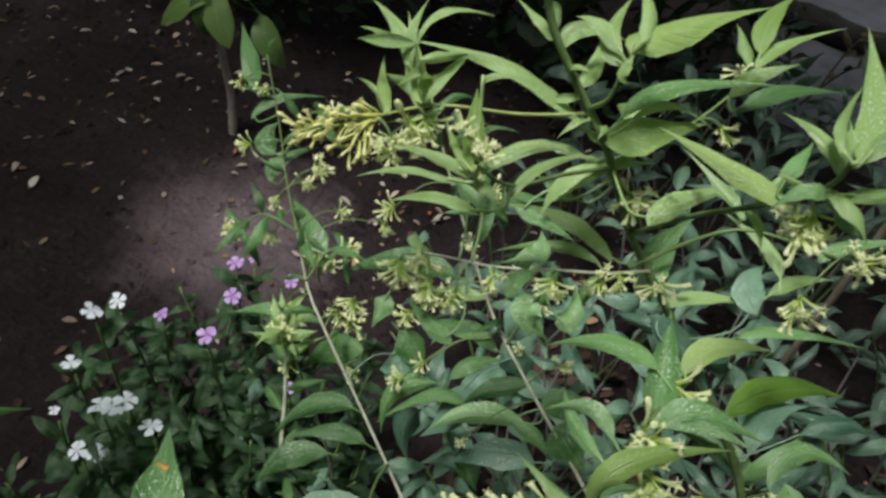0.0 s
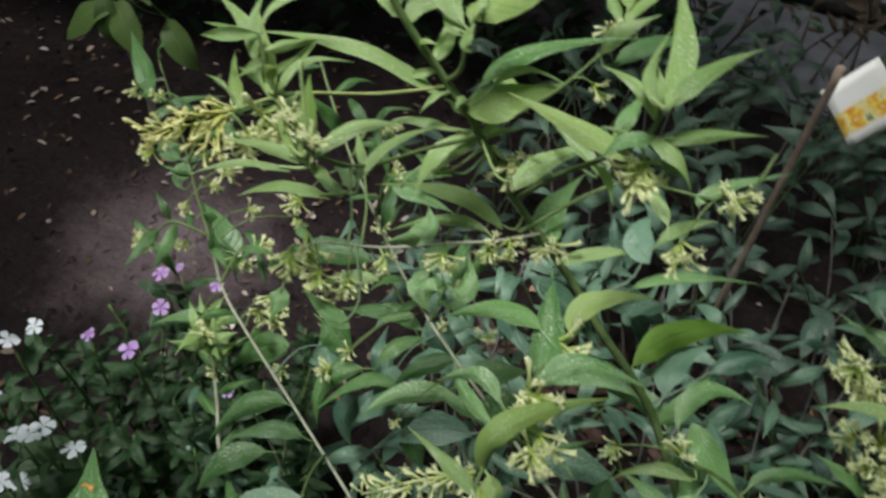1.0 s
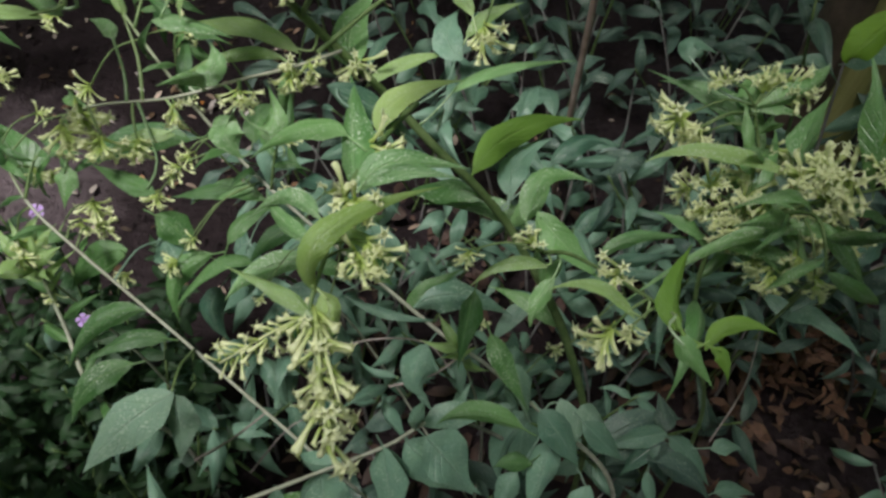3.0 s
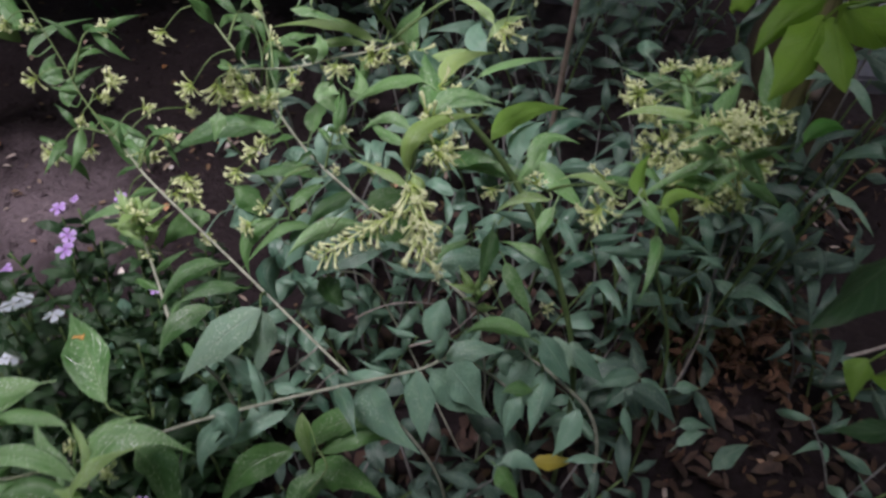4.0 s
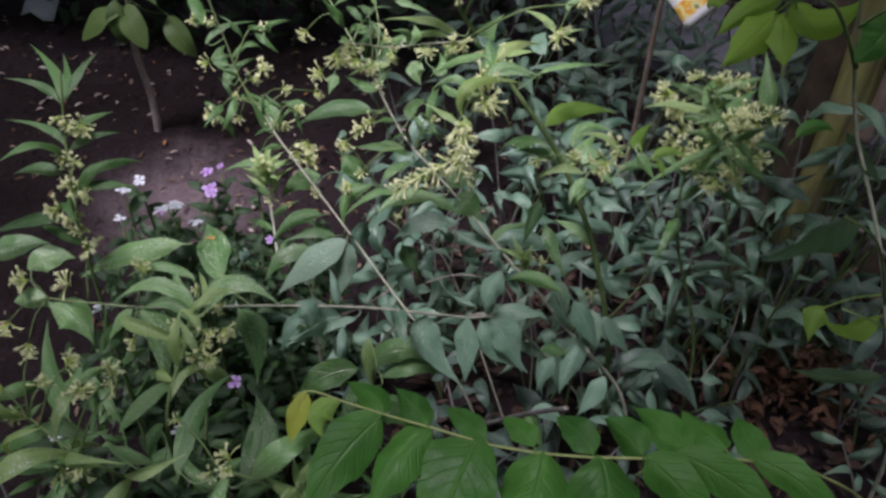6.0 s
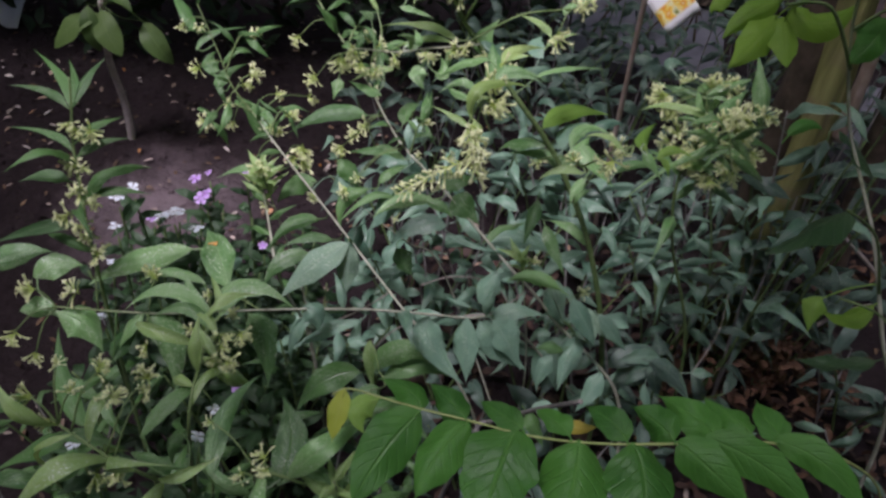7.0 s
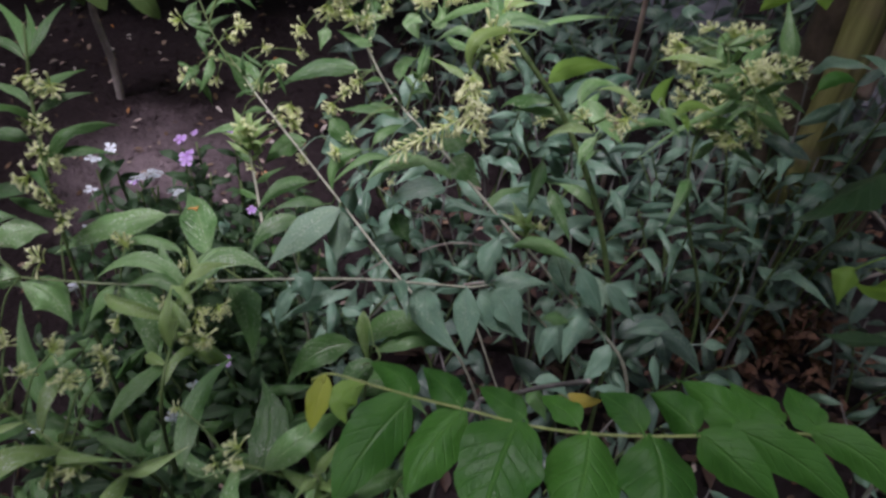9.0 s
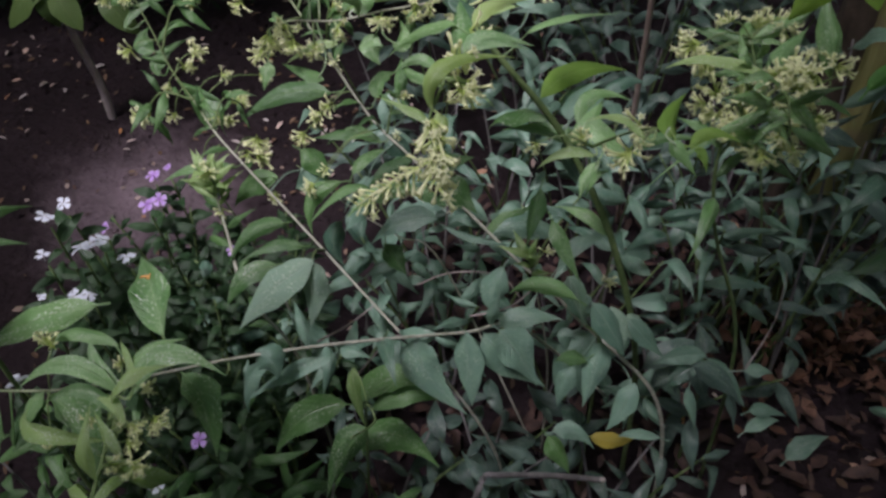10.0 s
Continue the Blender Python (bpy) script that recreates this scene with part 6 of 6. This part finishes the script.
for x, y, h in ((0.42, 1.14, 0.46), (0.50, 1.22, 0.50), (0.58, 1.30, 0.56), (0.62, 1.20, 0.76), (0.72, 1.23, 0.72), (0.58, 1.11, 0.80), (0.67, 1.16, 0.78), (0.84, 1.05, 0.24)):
    undergrowth((x, y, 0), 0.16, h, 5, int(6000 + x * 100 + y * 1000), SHADE if x < 0.6 else DEEP_SHADE, 0.108, 0.33, FAR, (4, 6))
for x, y, h in ((0.80, 0.80, 0.2), (0.42, 0.62, 0.22)):
    undergrowth((x, y, 0), 0.15, h, 4, int(7000 + x * 100 + y * 1000), SHADE, 0.08, 0.4, "sparse low plant on shaded soil", (4, 6))

stub = thing("dry_twig", (0.0, 0.64, 0), "smooth grey dead twig with a pale cut end among low plants", "twig", "dry twigs")
stem(stub, [(0.0, 0.64, -0.01), (0.010, 0.640, 0.25), (0.047, 0.604, 0.495), (0.056, 0.620, 0.512), (0.072, 0.616, 0.525), (0.115, 0.572, 0.615), (0.153, 0.535, 0.684)], 0.0040, 0.0026, TWIG_M, "branch")
cut_dir = Vector((0.038, -0.037, 0.069)).normalized()
v, f, u = tube_data([Vector((0.153, 0.535, 0.684)) - stub.location - cut_dir * 0.001, Vector((0.153, 0.535, 0.684)) - stub.location + cut_dir * 0.0015], 0.0027, 0.0024, 7)
mesh_object("cut_end", v, f, STICK_M, stub, u)["label"] = "pale freshly cut end"


# pale dead twigs caught in the low growth
for pts, r in (([(-0.174, 0.827, 0.462), (-0.135, 0.843, 0.478), (-0.099, 0.862, 0.499)], 0.0022), ([(-0.057, 0.975, 0.415), (-0.003, 0.990, 0.429), (0.068, 0.989, 0.426), (0.102, 0.966, 0.397)], 0.0018), ([(0.024, 0.960, 0.363), (0.084, 0.972, 0.374), (0.131, 0.999, 0.404)], 0.0020), ([(-0.146, 0.866, 0.321), (-0.102, 0.902, 0.361), (-0.074, 0.914, 0.374)], 0.0016), ([(0.422, 0.882, 0.362), (0.459, 0.929, 0.416), (0.472, 0.975, 0.469)], 0.0016)):
    tw = thing("dry_twig", Vector(pts[0]), "thin pale dead twig caught in the low plants", "twig", "dry twigs")
    stem(tw, pts, r * 0.85, r * 0.5, DEAD_M, "branch")


# ---- low plants with long blue-green leaves ----
star_plant = thing("undergrowth_plant", (0.40, 0.92, 0), "low plant with a star of long blue-green leaves", "plant", "undergrowth")
star = stem(star_plant, [(0.40, 0.92, -0.01), (0.38, 0.90, 0.25), (0.356, 0.874, 0.393)], 0.0030, 0.0014, STEM_GREEN, "stem", "", False)
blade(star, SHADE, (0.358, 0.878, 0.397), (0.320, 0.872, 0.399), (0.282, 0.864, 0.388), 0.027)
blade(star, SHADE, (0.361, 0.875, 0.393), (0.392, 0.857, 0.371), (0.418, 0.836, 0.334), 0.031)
blade(star, DEEP_SHADE, (0.355, 0.871, 0.390), (0.352, 0.854, 0.373), (0.363, 0.835, 0.342), 0.036)
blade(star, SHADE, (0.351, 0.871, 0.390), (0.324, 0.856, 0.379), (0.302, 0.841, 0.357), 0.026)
blade(star, DEEP_SHADE, (0.358, 0.880, 0.398), (0.357, 0.898, 0.406), (0.353, 0.925, 0.411), 0.027)
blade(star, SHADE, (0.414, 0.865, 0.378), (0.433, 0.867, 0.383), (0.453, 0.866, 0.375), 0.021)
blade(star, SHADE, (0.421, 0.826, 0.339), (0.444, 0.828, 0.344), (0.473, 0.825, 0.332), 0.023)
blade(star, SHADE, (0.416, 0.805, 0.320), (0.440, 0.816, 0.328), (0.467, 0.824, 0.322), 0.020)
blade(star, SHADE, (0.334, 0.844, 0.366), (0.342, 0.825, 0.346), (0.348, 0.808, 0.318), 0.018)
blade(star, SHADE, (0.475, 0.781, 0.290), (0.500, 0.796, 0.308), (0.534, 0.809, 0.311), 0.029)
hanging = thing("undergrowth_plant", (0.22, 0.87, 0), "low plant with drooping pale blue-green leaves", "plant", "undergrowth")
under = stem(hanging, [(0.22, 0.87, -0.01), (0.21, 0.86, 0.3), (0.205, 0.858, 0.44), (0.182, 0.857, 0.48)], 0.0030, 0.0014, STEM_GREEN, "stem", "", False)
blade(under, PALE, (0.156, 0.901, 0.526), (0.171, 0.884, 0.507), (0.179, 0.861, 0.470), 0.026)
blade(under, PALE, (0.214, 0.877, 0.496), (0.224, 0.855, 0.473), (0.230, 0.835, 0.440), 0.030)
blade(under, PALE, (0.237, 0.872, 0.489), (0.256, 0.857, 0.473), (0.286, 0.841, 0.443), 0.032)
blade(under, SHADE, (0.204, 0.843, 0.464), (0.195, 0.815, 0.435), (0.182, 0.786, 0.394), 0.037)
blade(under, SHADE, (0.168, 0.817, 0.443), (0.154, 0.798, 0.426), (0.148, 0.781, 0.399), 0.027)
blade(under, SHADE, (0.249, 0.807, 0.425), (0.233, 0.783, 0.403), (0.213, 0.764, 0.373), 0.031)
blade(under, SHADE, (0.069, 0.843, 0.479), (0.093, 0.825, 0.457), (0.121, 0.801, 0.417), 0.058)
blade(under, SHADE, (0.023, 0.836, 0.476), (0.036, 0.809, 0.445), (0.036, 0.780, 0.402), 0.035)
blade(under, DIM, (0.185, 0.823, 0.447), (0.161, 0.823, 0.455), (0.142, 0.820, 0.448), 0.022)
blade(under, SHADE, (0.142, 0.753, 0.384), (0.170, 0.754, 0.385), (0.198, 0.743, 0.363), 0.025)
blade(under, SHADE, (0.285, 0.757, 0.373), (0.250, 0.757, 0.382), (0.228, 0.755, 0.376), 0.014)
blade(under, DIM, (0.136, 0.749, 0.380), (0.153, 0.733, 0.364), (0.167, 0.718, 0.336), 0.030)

spent = thing("fallen_leaf", (0.20, 0.80, 0.29), "withered yellow leaf caught in the low plants", "leaf")
ym = leaf_material("yellow_leaf", (0.30, 0.24, 0.03), (0.48, 0.40, 0.06), (0.5, 0.42, 0.12), 0.5, 0.2)
spent_stalk = stem(spent, [(0.194, 0.803, 0.292), (0.206, 0.803, 0.291)], 0.0012, 0.0008, STEM_YELLOW, "leaf_stalk", "", False)
blade(spent_stalk, (OVATE, ym), (0.206, 0.803, 0.291), (0.239, 0.802, 0.283), (0.268, 0.806, 0.286), 0.024)


# ---- periwinkles ----
def petal_ring(seed):
    rng = random.Random(seed)
    v, f, u = [], [], []
    for k in range(5):
        a = k * 1.2566 + rng.uniform(-0.06, 0.06)
        lift = rng.uniform(-0.40, 0.30)
        b = len(v)
        for i in range(5):
            r = (0.06, 0.3, 0.62, 0.88, 1.0)[i]
            w = (0.06, 0.17, 0.36, 0.40, 0.20)[i]
            for j in range(3):
                s = j - 1
                x, y = r, s * w
                v.append(Vector((x * math.cos(a) - y * math.sin(a), x * math.sin(a) + y * math.cos(a), lift * r * r + 0.05 * s * r + 0.05 * math.sin(r * 4 + k))))
                u.append((r, 0.5))
        for i in range(4):
            for j in range(2):
                q = b + i * 3 + j
                f.append((q, q + 3, q + 4, q + 1))
    b = len(v)
    for i, (z, r) in enumerate(((-1.1, 0.05), (-0.5, 0.07), (0.0, 0.09))):
        for k in range(5):
            v.append(Vector((r * math.cos(k * 1.2566), r * math.sin(k * 1.2566), z)))
            u.append((0.02, 0.5))
    for i in range(2):
        for k in range(5):
            f.append((b + i * 5 + k, b + i * 5 + (k + 1) % 5, b + i * 5 + 5 + (k + 1) % 5, b + i * 5 + 5 + k))
    return v, f, u


RINGS = [petal_ring(k) for k in range(4)]


def periwinkle(base, flowers, material, seed, label, extra=4, tall_=0.42):
    rng = random.Random(seed)
    base = Vector(base)
    ob = thing("periwinkle_plant", base, label, "periwinkle", "periwinkles")
    tips = [(Vector(p), r) for p, r in flowers]
    for k in range(extra):
        a = rng.uniform(0, 6.28)
        tips.append((base + Vector((0.12 * math.cos(a), 0.12 * math.sin(a), tall_ * rng.uniform(0.6, 1.0))), 0))
    for p, r in tips:
        foot = base + Vector((rng.uniform(-0.025, 0.025), rng.uniform(-0.025, 0.025), -0.01))
        top = p - Vector((0, 0, 0.022 if r else 0))
        mid = foot.lerp(top, 0.55) + Vector((rng.uniform(-0.02, 0.02), rng.uniform(-0.02, 0.02), 0.02))
        s = stem(ob, [foot, mid, top], 0.0030, 0.0016, STEM_GREEN, "stem", "", False)
        dress(s, PERI, 0.30, 0.92, 16, 0.042, rng.randrange(9999), 0.34, 0.05, 0.12)
        if r:
            v, f, u = rng.choice(RINGS)
            way = Vector((rng.uniform(-0.4, 0.4), -0.10 + rng.uniform(-0.4, 0.4), 0.85)).normalized()
            m = Matrix.Translation(p - base) @ way.to_track_quat("Z", "Y").to_matrix().to_4x4() @ Matrix.Rotation(rng.uniform(0, 6), 4, "Z") @ Matrix.Scale(r * (0.72 if material == PURPLE_M else 0.70), 4)
            mesh_object("flower", [m @ q for q in v], f, material, s, u)


WP = "white-flowered periwinkle with small dark green leaves"
PP = "purple-flowered periwinkle with small dark green leaves"
periwinkle((-0.45, 0.86, 0), [((-0.406, 0.790, 0.671), 0.016), ((-0.388, 0.803, 0.673), 0.016), ((-0.389, 0.789, 0.680), 0.014)], WHITE_M, 1, WP)
periwinkle((-0.56, 0.97, 0), [((-0.545, 0.923, 0.590), 0.017), ((-0.528, 0.945, 0.593), 0.015)], WHITE_M, 2, WP)
periwinkle((-0.60, 0.90, 0), [((-0.520, 0.858, 0.585), 0.015), ((-0.520, 0.820, 0.546), 0.008)], WHITE_M, 3, WP)
periwinkle((-0.38, 0.80, 0), [((-0.366, 0.803, 0.645), 0.016)], WHITE_M, 4, WP)
periwinkle((-0.50, 0.82, 0), [((-0.428, 0.768, 0.611), 0.014), ((-0.411, 0.773, 0.611), 0.013)], WHITE_M, 5, WP)
periwinkle((-0.50, 1.12, 0), [((-0.523, 1.163, 0.462), 0.018), ((-0.500, 1.176, 0.469), 0.010)], PURPLE_M, 6, PP)
periwinkle((-0.48, 1.10, 0), [((-0.494, 1.108, 0.456), 0.017)], PURPLE_M, 7, PP)
periwinkle((-0.42, 1.00, 0), [((-0.411, 0.948, 0.593), 0.017)], PURPLE_M, 8, PP)
periwinkle((-0.55, 1.06, 0), [((-0.557, 1.033, 0.462), 0.014)], PURPLE_M, 9, PP)
periwinkle((-0.40, 1.10, 0), [((-0.401, 1.116, 0.526), 0.014)], PURPLE_M, 10, PP)
periwinkle((-0.34, 1.04, 0), [((-0.353, 1.021, 0.431), 0.012)], PURPLE_M, 11, PP)
periwinkle((-0.26, 0.72, 0), [((-0.287, 0.669, 0.470), 0.015)], PURPLE_M, 12, PP)
periwinkle((-0.33, 0.47, 0), [((-0.365, 0.439, 0.652), 0.012), ((-0.257, 0.481, 0.624), 0.013), ((-0.281, 0.574, 0.547), 0.013)], WHITE_M, 13, WP)
periwinkle((-0.47, 0.68, 0), [((-0.446, 0.657, 0.602), 0.018)], WHITE_M, 14, WP)
for k, (x, y) in enumerate(((-0.40, 0.90), (-0.30, 0.92), (-0.52, 0.84), (-0.36, 1.12))):
    periwinkle((x, y, 0), [], WHITE_M, 20 + k, "leafy periwinkle without flowers", 6, 0.40)

# ---- the twig with two rows of leaflets close to the camera ----
pin = thing("compound_leaf_branch", (0.52, 0.46, 0), "arching twig with two rows of broad veined green leaflets", "branch")
rachis = stem(pin, [(0.52, 0.46, -0.01), (0.50, 0.46, 0.45), (0.43, 0.44, 0.70), (0.335, 0.415, 0.800), (0.290, 0.398, 0.826), (0.252, 0.392, 0.834), (0.195, 0.380, 0.838), (0.132, 0.375, 0.834), (0.079, 0.375, 0.834), (0.033, 0.379, 0.839), (-0.003, 0.382, 0.843), (-0.033, 0.385, 0.847), (-0.066, 0.389, 0.851), (-0.080, 0.386, 0.845)], 0.0014, 0.0008, STEM_YELLOW, "rachis")
blade(rachis, (DRIP, LIME_M), (-0.070, 0.388, 0.850), (-0.073, 0.369, 0.841), (-0.075, 0.356, 0.826), 0.016, None, "", "leaflet")
blade(rachis, BRIGHT, (-0.043, 0.385, 0.847), (-0.056, 0.372, 0.845), (-0.050, 0.361, 0.833), 0.022, None, "", "leaflet")
blade(rachis, LEAFLET, (-0.010, 0.381, 0.842), (-0.035, 0.347, 0.830), (-0.055, 0.312, 0.804), 0.042, None, "", "leaflet")
blade(rachis, LEAFLET, (0.029, 0.379, 0.839), (0.006, 0.349, 0.832), (-0.007, 0.319, 0.813), 0.037, None, "", "leaflet")
blade(rachis, LEAFLET, (0.066, 0.377, 0.837), (0.052, 0.338, 0.826), (0.043, 0.298, 0.803), 0.057, None, "", "leaflet")
blade(rachis, LEAFLET, (0.115, 0.376, 0.835), (0.110, 0.339, 0.828), (0.097, 0.301, 0.807), 0.054, None, "", "leaflet")
blade(rachis, LEAFLET, (0.156, 0.377, 0.837), (0.163, 0.342, 0.832), (0.159, 0.301, 0.808), 0.054, None, "", "leaflet")
blade(rachis, LEAFLET, (0.191, 0.381, 0.840), (0.213, 0.360, 0.837), (0.247, 0.338, 0.820), 0.035, None, "", "leaflet")
blade(rachis, LEAFLET, (0.213, 0.386, 0.841), (0.259, 0.365, 0.837), (0.293, 0.339, 0.817), 0.031, None, "", "leaflet")
blade(rachis, LEAFLET, (0.272, 0.396, 0.833), (0.308, 0.377, 0.833), (0.340, 0.349, 0.808), 0.027, None, "", "leaflet")
blade(rachis, LEAFLET, (-0.009, 0.383, 0.844), (-0.021, 0.398, 0.845), (-0.048, 0.415, 0.836), 0.024, None, "", "leaflet")
blade(rachis, LEAFLET, (0.026, 0.380, 0.841), (0.011, 0.396, 0.842), (-0.007, 0.416, 0.836), 0.025, None, "", "leaflet")
blade(rachis, LEAFLET, (0.071, 0.379, 0.839), (0.055, 0.391, 0.836), (0.035, 0.410, 0.828), 0.020, None, "", "leaflet")
blade(rachis, LEAFLET, (0.108, 0.378, 0.837), (0.096, 0.391, 0.836), (0.081, 0.408, 0.827), 0.021, None, "", "leaflet")
blade(rachis, LEAFLET, (0.152, 0.378, 0.838), (0.139, 0.394, 0.840), (0.122, 0.412, 0.832), 0.025, None, "", "leaflet")
blade(rachis, LEAFLET, (0.188, 0.381, 0.841), (0.175, 0.397, 0.841), (0.159, 0.415, 0.834), 0.028, None, "", "leaflet")
blade(rachis, LEAFLET, (0.222, 0.389, 0.841), (0.207, 0.408, 0.839), (0.184, 0.433, 0.830), 0.031, None, "", "leaflet")
blade(rachis, LEAFLET, (0.252, 0.397, 0.840), (0.238, 0.415, 0.836), (0.223, 0.439, 0.828), 0.030, None, "", "leaflet")
blade(rachis, LEAFLET, (0.283, 0.398, 0.831), (0.274, 0.417, 0.829), (0.271, 0.444, 0.824), 0.025, None, "", "leaflet")

# ---- broad-leaved sapling at the edge of the bed ----
broad = thing("broad_leaf_sapling", (0.60, 0.60, 0), "thin sapling with broad bright green drooping leaves", "sapling")
bst = stem(broad, [(0.60, 0.60, -0.01), (0.57, 0.605, 0.40), (0.533, 0.611, 0.626), (0.488, 0.635, 0.734), (0.451, 0.676, 0.832), (0.429, 0.719, 0.884), (0.405, 0.745, 0.935), (0.37, 0.75, 1.03), (0.35, 0.74, 1.12)], 0.0027, 0.0016, STEM_GREY)
btw = stem(broad, [(0.385, 0.750, 0.99), (0.335, 0.735, 1.055), (0.286, 0.720, 1.060)], 0.0024, 0.0012, STEM_GREEN, "twig")
blade(btw, BROAD, (0.300, 0.766, 1.049), (0.270, 0.751, 1.038), (0.244, 0.735, 1.015), 0.025)
blade(btw, BROAD, (0.296, 0.755, 1.036), (0.274, 0.724, 1.022), (0.246, 0.698, 1.002), 0.035)
blade(btw, BROAD, (0.303, 0.755, 1.035), (0.301, 0.725, 1.022), (0.302, 0.703, 1.006), 0.030)
blade(btw, BROAD, (0.309, 0.761, 1.042), (0.342, 0.752, 1.034), (0.376, 0.773, 1.049), 0.035)
blade(btw, BROAD, (0.259, 0.785, 1.042), (0.242, 0.774, 1.033), (0.240, 0.774, 1.025), 0.015)
blade(bst, LEAFLET, (0.405, 0.762, 1.039), (0.390, 0.744, 1.019), (0.372, 0.735, 0.999), 0.036)
blade(bst, SHADED_LEAFLET, (0.422, 0.694, 0.856), (0.370, 0.660, 0.848), (0.314, 0.628, 0.829), 0.045, 52)
blade(bst, BRIGHT, (0.409, 0.644, 0.772), (0.401, 0.633, 0.761), (0.400, 0.622, 0.737), 0.027)
blade(bst, SHADED_LEAFLET, (0.489, 0.622, 0.702), (0.439, 0.613, 0.697), (0.392, 0.619, 0.698), 0.029, 48)
blade(bst, SHADED_LEAFLET, (0.444, 0.718, 0.882), (0.429, 0.747, 0.902), (0.411, 0.775, 0.908), 0.036, 45)
blade(bst, LEAFLET, (0.396, 0.842, 0.856), (0.417, 0.851, 0.871), (0.441, 0.850, 0.861), 0.017)
blade(bst, BROAD, (0.468, 0.646, 0.766), (0.439, 0.633, 0.757), (0.410, 0.639, 0.760), 0.025, 30)
stem(broad, [(0.47, 0.65, 0.78), (0.42, 0.63, 0.87), (0.368, 0.612, 0.912)], 0.0018, 0.0012, STEM_GREEN, "twig")
stem(broad, [(0.37, 0.75, 1.03), (0.40, 0.745, 1.06), (0.433, 0.735, 1.062)], 0.0018, 0.0012, STEM_GREEN, "twig")
stem(broad, [(0.52, 0.615, 0.66), (0.47, 0.612, 0.77), (0.412, 0.620, 0.794)], 0.0016, 0.0012, STEM_GREEN, "twig")
